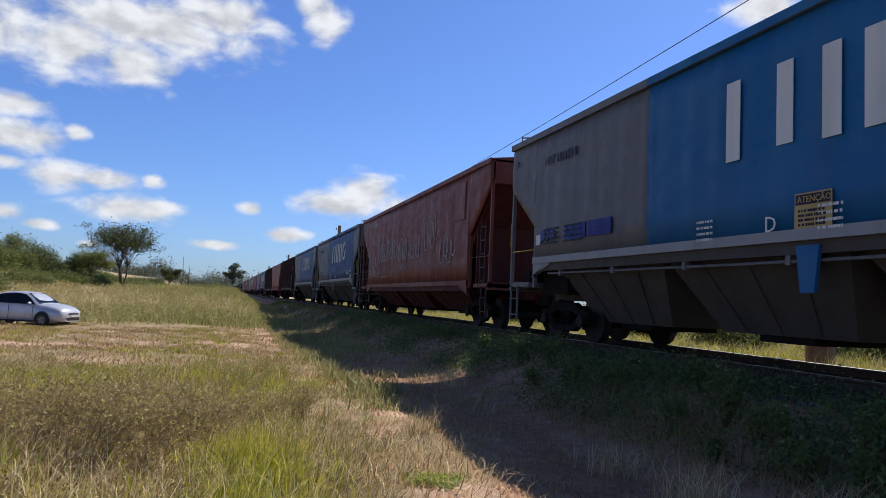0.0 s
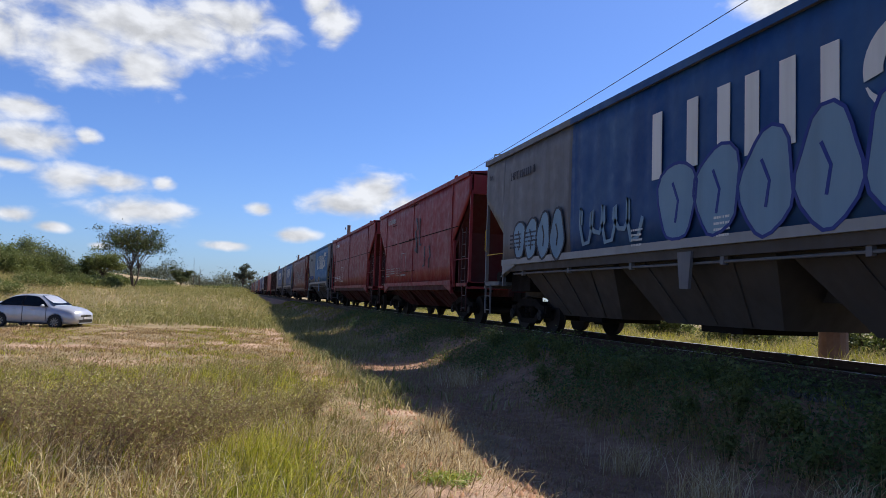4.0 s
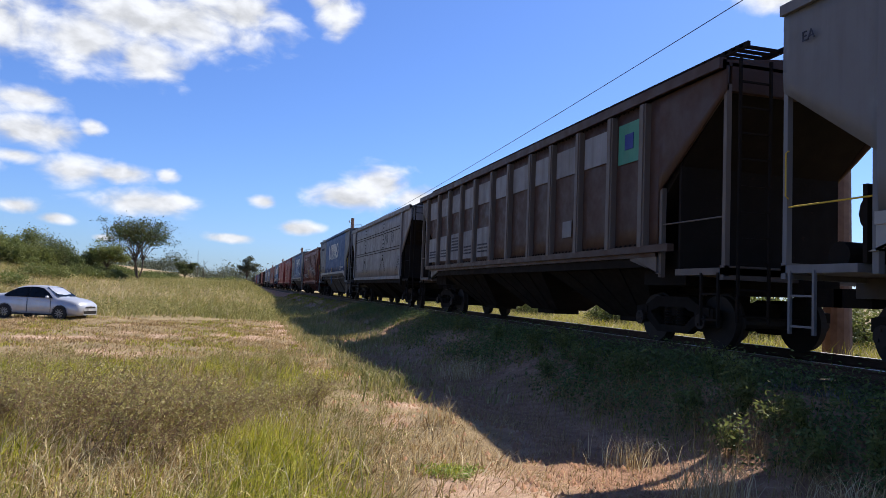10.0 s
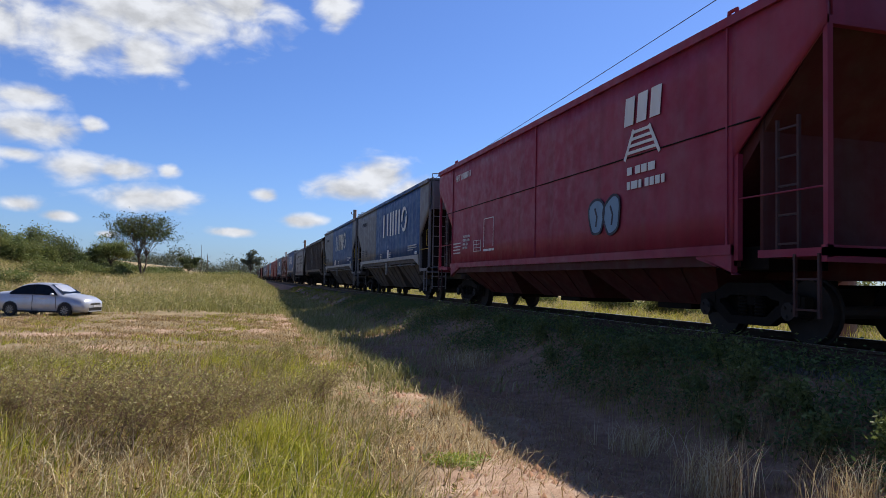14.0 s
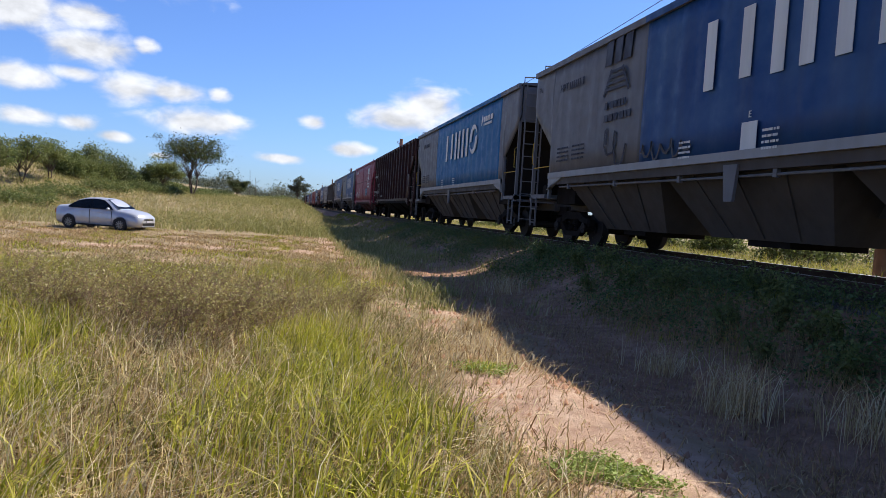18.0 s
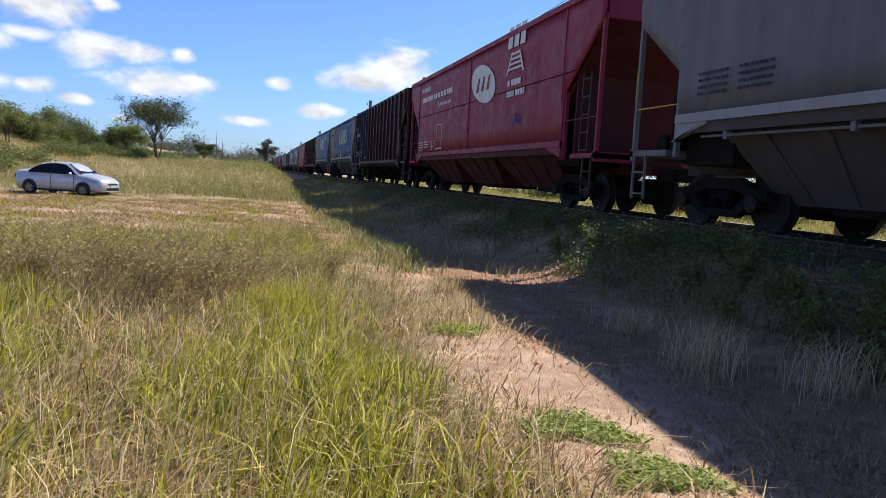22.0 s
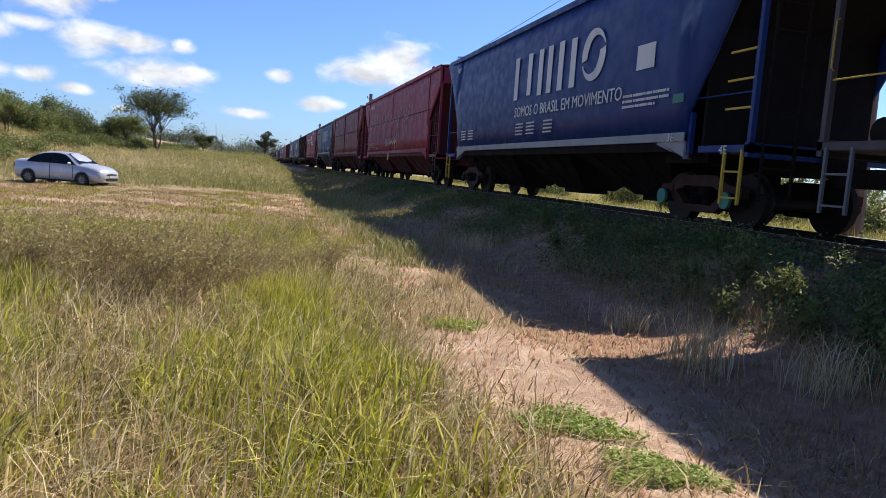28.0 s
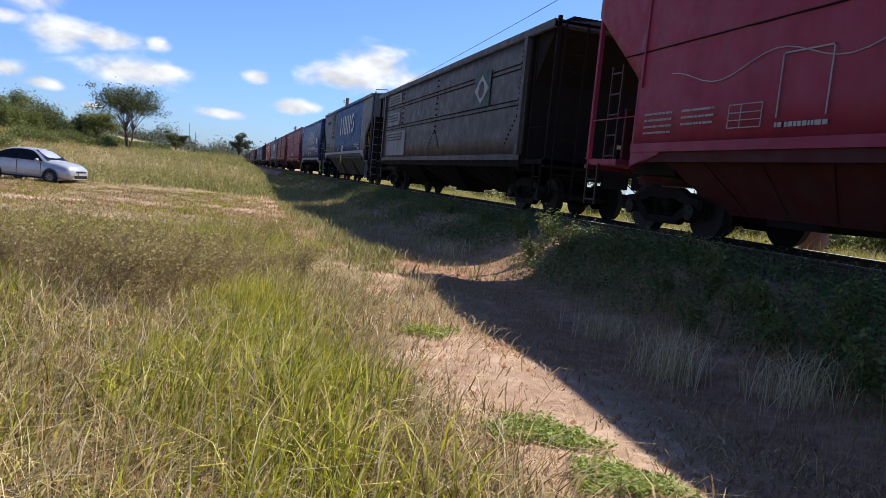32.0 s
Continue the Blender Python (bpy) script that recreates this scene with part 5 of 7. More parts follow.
def leafy_weed(x, y, h, n, seed, mat=None, label="upright leafy weed on the railway bank"):
    g = np.random.default_rng(seed)
    pts = []
    thing = tagged(new("leafy_weed"), label, "weed")
    for s in range(7):
        a, l = g.uniform(0, 6.28), g.uniform(0.15, 0.5) * h
        hh = h * g.uniform(0.6, 1.0)
        z = float(land(x, y))
        tip = Vector((x + l * math.cos(a), y + l * math.sin(a), z + hh))
        root = Vector((x + 0.05 * math.cos(a), y + 0.05 * math.sin(a), z - 0.02))
        mid = root.lerp(tip, 0.5) + Vector((0, 0, 0.12 * hh))
        bm = bmesh.new()
        tube(bm, [root, mid, tip], 0.006, 4, 0.002)
        part("stem", bm, M_WEED, thing)
        for k in range(n // 7):
            f = g.uniform(0.25, 1.0)
            q = root.lerp(mid, f * 2) if f < 0.5 else mid.lerp(tip, f * 2 - 1)
            pts.append((q.x + g.normal(0, 0.05), q.y + g.normal(0, 0.05), q.z + g.normal(0, 0.05)))
    co, tris, tone = leaf_cloud(np.array(pts), 0.035, 0.2, seed)
    lf = new("leaves", tri_mesh("leaves", co, tris, mat or M_BUSH, tone))
    lf.parent = thing


M_TWIG = plain("brown_twig", (0.27, 0.17, 0.11), 0.85, var=0.4)
M_DRYLEAF = leafy("dry_bush_leaf", [(0.0, (0.18, 0.13, 0.055)), (0.4, (0.33, 0.28, 0.105)), (0.75, (0.46, 0.42, 0.15)), (1.0, (0.68, 0.60, 0.34))], 0.5)


def twig_bush(x, y, h, spread, seed, n=70):
    """A half-dry bush: a few dark stems leaning one way, many fine twigs, small leaves."""
    g = np.random.default_rng(seed)
    thing = tagged(new("dry_bush"), "half-dry twiggy bush with small grey-green leaves among the grass", "bush")
    fine = bmesh.new()
    pts = []
    z = float(land(x, y)) - 0.03
    for k in range(n):
        a = g.uniform(0, 6.28)
        l = spread * g.uniform(0.15, 1.0)
        root = Vector((x + 0.28 * spread * g.normal(), y + 0.28 * spread * g.normal(), z))
        tip = Vector((root.x + l * math.cos(a) + 0.28 * h, root.y + 0.7 * l * math.sin(a), z + h * g.uniform(0.55, 1.05) * (1 - 0.3 * l / spread)))
        mid = root.lerp(tip, 0.5) + Vector((-0.04, 0, 0.08 * h))
        if k < 9:
            stem = bmesh.new()
            tube(stem, [root, mid, tip], 0.006, 5, 0.002)
            part("stem", stem, M_TWIG, thing)
        else:
            tube(fine, [root, mid, tip], 0.0034, 3, 0.0014, cap=False)
        for j in range(9):
            f = g.uniform(0.3, 1.0)
            q = root.lerp(mid, f * 2) if f < 0.5 else mid.lerp(tip, f * 2 - 1)
            e = q + Vector((g.normal(0.03, 0.09), g.normal(0, 0.09), abs(g.normal(0.08, 0.06))))
            tube(fine, [q, e], 0.0018, 3, 0.0009, cap=False)
            for _ in range(7):
                p = q.lerp(e, g.uniform(0.2, 1.15))
                pts.append((p.x + g.normal(0, 0.025), p.y + g.normal(0, 0.025), p.z + g.normal(0, 0.025)))
    tagged(part("twig_mass", fine, M_TWIG, thing), kind="stuff")
    co, tris, tone = leaf_cloud(np.array(pts), 0.016, 0.1, seed)
    lf = new("leaves", tri_mesh("leaves", co, tris, M_DRYLEAF, tone))
    lf.parent = thing


def tree(x, y, height, width, seed, label, stems=1, crown_from=0.45, leaf=0.2, density=1.0, mat=None, flat=0.75, name="tree", wob=0.10, low=0.25, girth=0.022):
    """A tapered trunk with forking limbs, and a crown of leaf clumps at the limb ends with gaps between."""
    g = np.random.default_rng(seed)
    z = float(land(x, y)) - 0.15
    bm = bmesh.new()
    ends = []
    base_r = height * girth
    for s in range(stems):
        a0 = g.uniform(0, 6.28)
        lean = width * 0.10 * (stems > 1)
        fork = Vector((x + lean * math.cos(a0), y + lean * math.sin(a0), z + height * crown_from))
        tube(bm, [(x, y, z), (x + 0.4 * lean * math.cos(a0) + g.normal(0, wob), y, z + height * crown_from * 0.5), fork], base_r, 7, base_r * 0.7)
        limbs = int(6 + 3 * density)
        for k in range(limbs):
            a = a0 + 6.28 * k / limbs + g.uniform(-0.4, 0.4)
            l = width * 0.5 * g.uniform(0.35, 1.0)
            hz = height * (crown_from + (1 - crown_from) * g.uniform(low, 0.98) * (1 - 0.35 * (l / (width * 0.5)) ** 2))
            tip = Vector((fork.x + l * math.cos(a), fork.y + l * math.sin(a), z + hz))
            st = Vector((x, y, z)).lerp(fork, g.uniform(0.75, 1.0))
            mid = st.lerp(tip, 0.5) + Vector((g.normal(0, wob), g.normal(0, wob), 0.06 * height))
            tube(bm, [st, mid, tip], base_r * 0.5, 5, base_r * 0.12)
            ends += [tip, mid.lerp(tip, 0.55)] if low < 0.4 else [tip]
            for j in range(3):
                q = mid.lerp(tip, g.uniform(0.1, 0.9))
                e = q + Vector((g.normal(0, 0.11 * width), g.normal(0, 0.11 * width), abs(g.normal(0.06, 0.05)) * height))
                tube(bm, [q, e], base_r * 0.2, 4, base_r * 0.06)
                ends.append(e)
    pts = []
    per = int(46 * density)
    for e in ends:
        r = width * g.uniform(0.045, 0.095)
        q = g.normal(0, 1, (per, 3)) * [r, r, r * flat * 0.7]
        pts.append(q + np.array(e))
    pts = np.concatenate(pts)
    thing = tagged(new(name), label, "tree")
    tk = part("trunk", bm, M_BARK, thing)
    co, tris, tone = leaf_cloud(pts, leaf, 0.2, seed)
    lf = new("crown", tri_mesh("crown", co, tris, mat or M_TREE, tone))
    lf.parent = thing
    return thing


def bush(x, y, height, width, seed, label, leaf=0.16, n=2600, mat=None):
    """A rounded thicket: stems from the root and leaves in uneven clumps."""
    g = np.random.default_rng(seed)
    z = float(land(x, y)) - 0.1
    bm = bmesh.new()
    pts = []
    clumps = 22
    for k in range(clumps):
        a, r = g.uniform(0, 6.28), width * 0.5 * math.sqrt(g.uniform(0, 1))
        hh = height * g.uniform(0.35, 1.0) * (1 - 0.45 * (r / (width * 0.5)) ** 2)
        c = Vector((x + r * math.cos(a), y + r * math.sin(a), z + hh * 0.85))
        tube(bm, [(x + 0.2 * (c.x - x), y + 0.2 * (c.y - y), z), (x + 0.7 * (c.x - x), y + 0.7 * (c.y - y), z + 0.5 * hh), c], 0.03 * height * 0.5, 4, 0.01)
        q = g.normal(0, 1, (n // clumps, 3)) * [width * 0.10, width * 0.10, height * 0.12]
        pts.append(q + np.array(c))
        low = g.normal(0, 1, (n // clumps // 2, 3)) * [width * 0.12, width * 0.12, height * 0.1]
        pts.append(low + np.array((c.x, c.y, z + hh * 0.4)))
    thing = tagged(new("bush"), label, "bush")
    tagged(part("stem_mass", bm, M_BARK, thing), kind="stuff")
    co, tris, tone = leaf_cloud(np.concatenate(pts), leaf, 0.2, seed)
    lf = new("leaves", tri_mesh("leaves", co, tris, mat or M_BUSH, tone))
    lf.parent = thing


def polar(az, d):
    return d * math.sin(radians(az)), d * math.cos(radians(az))


def all_plants():
    meadow()
    weeds()
    straw_tuft(3.75, 5.0, 300, 0.62, 0.16, "tall straw-yellow grass tuft at the foot of the bank", seed=1)
    straw_tuft(4.4, 4.3, 220, 0.55, 0.18, "tall straw-yellow grass tuft at the foot of the bank", seed=2)
    straw_tuft(3.9, 6.5, 180, 0.45, 0.16, "tall straw-yellow grass tuft at the foot of the bank", seed=3)
    straw_tuft(4.3, 13.4, 220, 0.55, 0.22, "tall straw-yellow grass tuft at the foot of the bank", seed=4)
    straw_tuft(2.35, 8.2, 120, 0.42, 0.10, "dry grass tuft at the edge of the path", seed=5)
    straw_tuft(1.78, 5.95, 120, 0.16, 0.09, "fresh green grass tuft on bare soil", M_FRESH, seed=6)
    straw_tuft(0.2, 6.7, 420, 0.62, 0.22, "tall fresh green grass tuft", M_FRESH, seed=7)
    straw_tuft(1.5, 12.5, 200, 0.35, 0.14, "fresh green grass tuft beside the path", M_FRESH, seed=8)
    straw_tuft(-2.6, 12.6, 260, 0.45, 0.22, "fresh green grass tuft in front of the trodden ground", M_FRESH, seed=9)
    for i, (x, y, h) in enumerate(((5.9, 12.2, 0.6), (5.6, 9.4, 0.55), (6.1, 8.0, 0.5), (5.4, 6.2, 0.5), (5.2, 4.6, 0.45), (5.8, 15.5, 0.5), (6.0, 19, 0.5),
                                    (5.0, 5.3, 0.45), (5.4, 5.7, 0.5), (5.7, 5.1, 0.5), (4.95, 4.1, 0.4), (5.5, 6.9, 0.5), (5.25, 7.5, 0.45), (5.8, 7.2, 0.55), (4.9, 6.3, 0.4), (5.5, 10.6, 0.5), (5.2, 11.4, 0.4), (5.75, 13.2, 0.5))):
        leafy_weed(x, y, h, 420, 20 + i)
    for k, (x, y, h, r, n) in enumerate(((-0.85, 6.75, 0.95, 0.75, 90), (-1.5, 7.3, 0.9, 0.7, 80), (-2.3, 7.9, 0.72, 0.6, 60), (-0.25, 7.9, 0.7, 0.6, 60), (-1.0, 8.4, 0.75, 0.6, 55), (-3.0, 8.8, 0.7, 0.6, 50), (0.35, 8.9, 0.55, 0.5, 40))):
        twig_bush(x, y, h, r, 3 + k, n)
    twig_bush(0.95, 9.6, 0.5, 0.4, 17, 34)
    # trees of the field and the hill
    x, y = polar(-7.35, 80)
    tree(x, y, 6.7, 6.0, 11, "slender spreading tree with a forked trunk on the field", stems=3, crown_from=0.42, leaf=0.115, density=1.6, wob=0.16, low=0.41, flat=0.85, girth=0.013, mat=M_CROWN)
    x, y = polar(-9.45, 84)
    tree(x, y, 3.7, 4.0, 12, "small round tree beside the spreading tree", stems=2, crown_from=0.35, leaf=0.10, density=2.0, mat=M_BUSH, girth=0.014)
    x, y = polar(-4.05, 105)
    tree(x, y, 3.3, 2.8, 13, "small dark tree on the crest of the field", crown_from=0.3, leaf=0.11, density=2.2, mat=M_CROWN)
    for i, (az, d, h, w) in enumerate(((-12.9, 82, 3.4, 4.2), (-14.2, 80, 3.6, 4.0), (-11.6, 84, 2.4, 3.8), (-15.6, 76, 2.6, 3.8), (-10.8, 88, 1.9, 3.2), (-8.6, 92, 1.7, 4.4), (-5.6, 98, 1.5, 4.4), (-7.0, 95, 1.4, 4.4), (-10.0, 92, 2.0, 4.0), (-9.2, 80, 1.2, 3.0))):
        x, y = polar(az, d)
        bush(x, y, h, w, 30 + i, "dense green thicket on the hill", 0.105, 7600, M_TREE if i % 2 == 0 else M_BUSH)
    for i, (az, d, h, w) in enumerate(((-16.9, 70, 3.9, 3.4), (-18.6, 66, 4.2, 3.8), (-20.5, 62, 4.2, 4.2))):
        x, y = polar(az, d)
        tree(x, y, h, w, 40 + i, "open airy tree on the hill side", stems=2, crown_from=0.3, leaf=0.095, density=1.3, mat=M_BUSH, girth=0.016)
    for i, (az, d, h, w) in enumerate(((-13.5, 70, 1.6, 4.5), (-16.5, 62, 1.5, 4.0), (-11.2, 76, 1.4, 4.0), (-9.8, 78, 1.2, 3.0), (-18.5, 56, 1.4, 4.0), (-2.0, 96, 1.1, 4.0), (-0.6, 110, 1.2, 5.0), (-6.0, 88, 0.9, 3.0))):
        x, y = polar(az, d)
        bush(x, y, h, w, 50 + i, "low green bush in tall grass", 0.09, 3000)
    x, y = polar(0.47, 320)
    tree(x, y, 12.5, 8.0, 14, "tall distant tree above the far woods", crown_from=0.35, leaf=0.36, density=2.0, mat=M_WOODS)
    # distant woods along the skyline
    g = np.random.default_rng(5)
    pts = []
    for az in np.arange(-9.5, 7.5, 0.22):
        d = g.uniform(300, 420)
        x, y = polar(az, d)
        h = g.uniform(5.0, 8.0) * (1 + 0.25 * (az > 0)) * (1 + 0.5 * math.sin(az * 2.3) * math.sin(az * 0.9))
        q = g.normal(0, 1, (420, 3)) * [2.2, 2.2, h * 0.25]
        pts.append(q + np.array((x, y, float(land(x, y)) + h * 0.45)))
    co, tris, tone = leaf_cloud(np.concatenate(pts), 0.45, 0.2, 6)
    tagged(new("far_woods", tri_mesh("far_woods", co, tris, M_WOODS, tone)), "distant dark green woods along the skyline", "woods", kind="stuff")
    for i, az in enumerate((-3.2, -2.75)):
        x, y = polar(az, 150)
        bm = bmesh.new()
        z = float(land(x, y))
        tube(bm, [(x, y, z), (x + 0.1, y, z + 3.2), (x - 0.05, y, z + 6.4 - 1.6 * i)], 0.07, 5, 0.03)
        tube(bm, [(x + 0.05, y, z + 3.6), (x + 0.7, y, z + 4.3)], 0.03, 4, 0.015)
        tagged(part("bare_tree", bm, M_BARK), "thin bare dead tree trunk", "tree")
    # bushes past the track
    for i, (x, y, h, w) in enumerate(((16, 19.3, 2.3, 2.6), (16, 24.0, 2.1, 1.9), (16, 28.2, 2.0, 2.2), (16.5, 15.2, 2.4, 2.4), (16, 37, 1.9, 2.2), (18, 46, 2.2, 4.0), (20, 22, 2.6, 4.0), (17, 60, 2.0, 5.0), (14, 8.5, 1.2, 2.0))):
        bush(x, y, h, w, 70 + i, "sunlit green bush beyond the track", 0.075, 4200)
    for i, (x, y) in enumerate(((26, 30), (24, 17), (30, 48), (27, 70), (32, 95), (30, 130))):
        tree(x, y, 5.5, 5.5, 90 + i, "green tree beyond the track", crown_from=0.3, leaf=0.2, density=1.2, mat=M_BUSH)


all_plants()

# ---- ballast, sleepers, poles ----


def ballast():
    n = 26000
    x = np.concatenate([RNG.uniform(6.35, 7.15, n // 2), RNG.uniform(6.9, 9.6, n - n // 2)])
    y = 2.5 + 47 * RNG.uniform(0, 1, n) ** 1.8
    z = land(x, y) + RNG.uniform(-0.01, 0.03, n)
    s = RNG.uniform(0.02, 0.045, n)
    tet = np.array([(1, 0, -0.4), (-0.5, 0.9, -0.4), (-0.5, -0.9, -0.4), (0.1, 0.1, 0.8), (0.5, 0.5, 0.5)])
    a = RNG.uniform(0, 6.28, n)
    ca, sa = np.cos(a), np.sin(a)
    q = tet[None] * RNG.uniform(0.6, 1.3, (n, 5, 1))
    co = np.stack([q[..., 0] * ca[:, None] - q[..., 1] * sa[:, None], q[..., 0] * sa[:, None] + q[..., 1] * ca[:, None], q[..., 2]], -1) * s[:, None, None] + np.stack([x, y, z], 1)[:, None]
    k = np.arange(n)[:, None] * 5
    tris = np.concatenate([k + [0, 1, 4], k + [1, 3, 4], k + [1, 2, 3], k + [2, 0, 3], k + [0, 4, 3]], 1).reshape(-1, 3)
    m, nt, b = material("ballast_stone", 0.9)
    gi = nt.nodes.new("ShaderNodeNewGeometry")
    nt.links.new(ramp_node(nt, gi.outputs["Random Per Island"], [(0.0, (0.05, 0.038, 0.031)), (0.6, (0.11, 0.086, 0.072)), (1.0, (0.22, 0.19, 0.165))]), b.inputs["Base Color"])
    tagged(new("ballast", tri_mesh("ballast", co.reshape(-1, 3), tris, m)), "dusty crushed-stone ballast under the track", "ballast", kind="stuff")
    # loose clods on the path and the bank
    n = 24000
    x, y = sprinkle(n, 1.2, 5.6, 2.0, 18, lambda a, b: in_view(a, b) * (0.35 + 0.6 * smooth(2.4, 3.0, a)) * patchy(a, b, 1.8, 2.2), 1.3)
    n = len(x)
    s = 0.006 + 0.040 * RNG.uniform(0, 1, n) ** 3.5
    z = land(x, y) + s * 0.2
    q = tet[None] * RNG.uniform(0.6, 1.3, (n, 5, 1))
    co = q * s[:, None, None] + np.stack([x, y, z], 1)[:, None]
    k = np.arange(n)[:, None] * 5
    tris = np.concatenate([k + [0, 1, 4], k + [1, 3, 4], k + [1, 2, 3], k + [2, 0, 3], k + [0, 4, 3]], 1).reshape(-1, 3)
    tagged(new("clods", tri_mesh("clods", co.reshape(-1, 3), tris, plain("clod_soil", (0.30, 0.16, 0.095), 0.95))), "small clods and pebbles of reddish soil", "stones", kind="stuff")


ballast()
SLEEPER = to_mesh("sleeper", B((-1.4, 1.4, -0.12, 0.12, -0.12, 0.03)), "sleeper")
for k in range(110):
    ob = shared("sleeper", SLEEPER, track, (TX, -4 + k * 0.62, RAIL - 0.20))
    ob.rotation_euler.z = random.uniform(-0.02, 0.02)
CONCRETE = plain("pole_concrete", (0.22, 0.15, 0.115), 0.9, var=0.3, scale=3, bump=0.4)
PX = 11.0


def power_pole(y):
    z = float(land(PX, y)) - 0.3
    pole = tagged(new("power_pole"), "tall weathered concrete power pole behind the track", "pole", "line of poles")
    top = 8.95
    shaft = bmesh.new()
    tube(shaft, [(PX, y, z), (PX, y, 3.0), (PX, y, 6.0), (PX, y, top)], 0.27, 14, 0.17)
    part("shaft", shaft, CONCRETE, pole)
    ins = bmesh.new()
    tube(ins, [(PX - 0.35, y, top - 0.45), (PX - 0.35, y, top - 0.25)], 0.05, 8)
    tube(ins, [(PX - 0.2, y, top - 0.5), (PX - 0.35, y, top - 0.45)], 0.02, 5)
    part("insulator", ins, plain("porcelain", (0.25, 0.16, 0.12), 0.3), pole)


for y in (11.0, 74.0, 137.0, 200.0, 263.0, 326.0):
    power_pole(y)
WIRE = [(-52, 8.6), (11, 8.6), (74, 7.3), (137, 7.3), (200, 7.3), (263, 7.3)]
for dx, sag in ((-0.35, 0.32),):
    bm = bmesh.new()
    for (a, za), (b, zb) in zip(WIRE, WIRE[1:]):
        pts = [(PX + dx, a + (b - a) * f / 16, za + (zb - za) * f / 16 - 4 * sag * (f / 16) * (1 - f / 16)) for f in range(17)]
        tube(bm, pts, 0.011, 4, cap=False)
    tagged(part("power_wire", bm, plain("dark_wire", (0.05, 0.05, 0.05), 0.6)), "thin dark wire sagging between the poles", "wire")

# ---- the car ----


def sedan():
    car = tagged(new("sedan_car"), "silver four-door sedan parked on the trodden ground", "car")
    silver, nt, b = material("silver_car_paint", 0.28, 0.25)
    nt.links.new(ramp_node(nt, noise_node(nt, 3, 4), [(0.3, (0.38, 0.385, 0.42)), (0.7, (0.46, 0.465, 0.50))]), b.inputs["Base Color"])
    b.inputs["Coat Weight"].default_value = 0.5
    glass, nt, b = material("dark_car_glass", 0.05)
    b.inputs["Base Color"].default_value = (0.012, 0.014, 0.016, 1)
    black = plain("black_plastic", (0.02, 0.02, 0.022), 0.6)
    # stations: x, half width, sill, belt height, top height, half width at the top
    st = [(-2.14, 0.62, 0.45, 0.82, 0.98, 0.55), (-2.08, 0.76, 0.32, 0.92, 1.07, 0.62), (-1.8, 0.83, 0.24, 0.97, 1.11, 0.64), (-1.45, 0.86, 0.22, 0.98, 1.17, 0.62), (-1.0, 0.87, 0.20, 0.98, 1.40, 0.58),
          (-0.5, 0.87, 0.20, 0.97, 1.515, 0.57), (0.0, 0.87, 0.20, 0.96, 1.525, 0.57), (0.4, 0.87, 0.20, 0.95, 1.48, 0.57), (0.75, 0.87, 0.20, 0.94, 1.33, 0.58), (1.12, 0.86, 0.21, 0.93, 1.06, 0.66),
          (1.5, 0.85, 0.22, 0.89, 1.0, 0.68), (1.85, 0.83, 0.22, 0.82, 0.93, 0.64), (2.08, 0.78, 0.24, 0.72, 0.84, 0.60), (2.18, 0.68, 0.26, 0.61, 0.75, 0.54), (2.25, 0.52, 0.30, 0.52, 0.66, 0.40)]
    # finer stations on a smooth curve through these
    pts = np.array(st)
    fine = []
    for v in np.linspace(0, len(pts) - 1, 4 * len(pts) - 3):
        k = min(int(v), len(pts) - 2)
        f = v - k
        a, b = pts[k], pts[k + 1]
        da = (pts[min(k + 1, len(pts) - 1)] - pts[max(k - 1, 0)]) / 2
        db = (pts[min(k + 2, len(pts) - 1)] - pts[k]) / 2
        fine.append((2 * f ** 3 - 3 * f * f + 1) * a + (f ** 3 - 2 * f * f + f) * da + (3 * f * f - 2 * f ** 3) * b + (f ** 3 - f * f) * db)
    bm = bmesh.new()
    rings = []
    for x, hw, z0, zb, zt, wt in fine:
        half = [(0, z0), (hw * 0.9, z0), (hw * 0.985, z0 + 0.12), (hw, (z0 + zb) / 2), (hw * 0.97, zb), (wt + (hw * 0.97 - wt) * 0.12, zt - 0.06), (wt * 0.8, zt), (0, zt + 0.01)]
        rings.append([bm.verts.new((x, yy, zz)) for yy, zz in half] + [bm.verts.new((x, -yy, zz)) for yy, zz in half[-2:0:-1]])
    for a, c in zip(rings, rings[1:]):
        for i in range(len(a)):
            j = (i + 1) % len(a)
            f = bm.faces.new((a[i], a[j], c[j], c[i]))
            f.smooth = True
    bm.faces.new(rings[0][::-1])
    bm.faces.new(rings[-1])
    bmesh.ops.recalc_face_normals(bm, faces=bm.faces[:])
    part("body", bm, silver, car)
    # windows sit just proud of the cabin
    for s in (-1, 1):
        for name, outline in (("rear_window", ((-1.40, 1.03), (-1.30, 1.13), (-1.12, 1.26), (-0.88, 1.37), (-0.60, 1.43), (-0.29, 1.455), (-0.29, 1.00), (-1.30, 1.00))),
                              ("front_window", ((-0.23, 1.00), (-0.23, 1.46), (0.10, 1.455), (0.38, 1.41), (0.70, 1.22), (0.99, 0.985)))):
            g = bmesh.new()
            v = [g.verts.new((x, -s * (0.875 - 0.58 * (z - 1.0) + 0.012), z)) for x, z in outline]
            g.faces.new(v if s > 0 else v[::-1])
            bmesh.ops.solidify(g, geom=g.faces[:], thickness=0.01)
            part(name, g, glass, car)
        post = bmesh.new()
        v = [post.verts.new((x, -s * (0.875 - 0.58 * (z - 1.0) + 0.008), z)) for x, z in ((-0.30, 1.0), (-0.22, 1.0), (-0.22, 1.46), (-0.30, 1.455))]
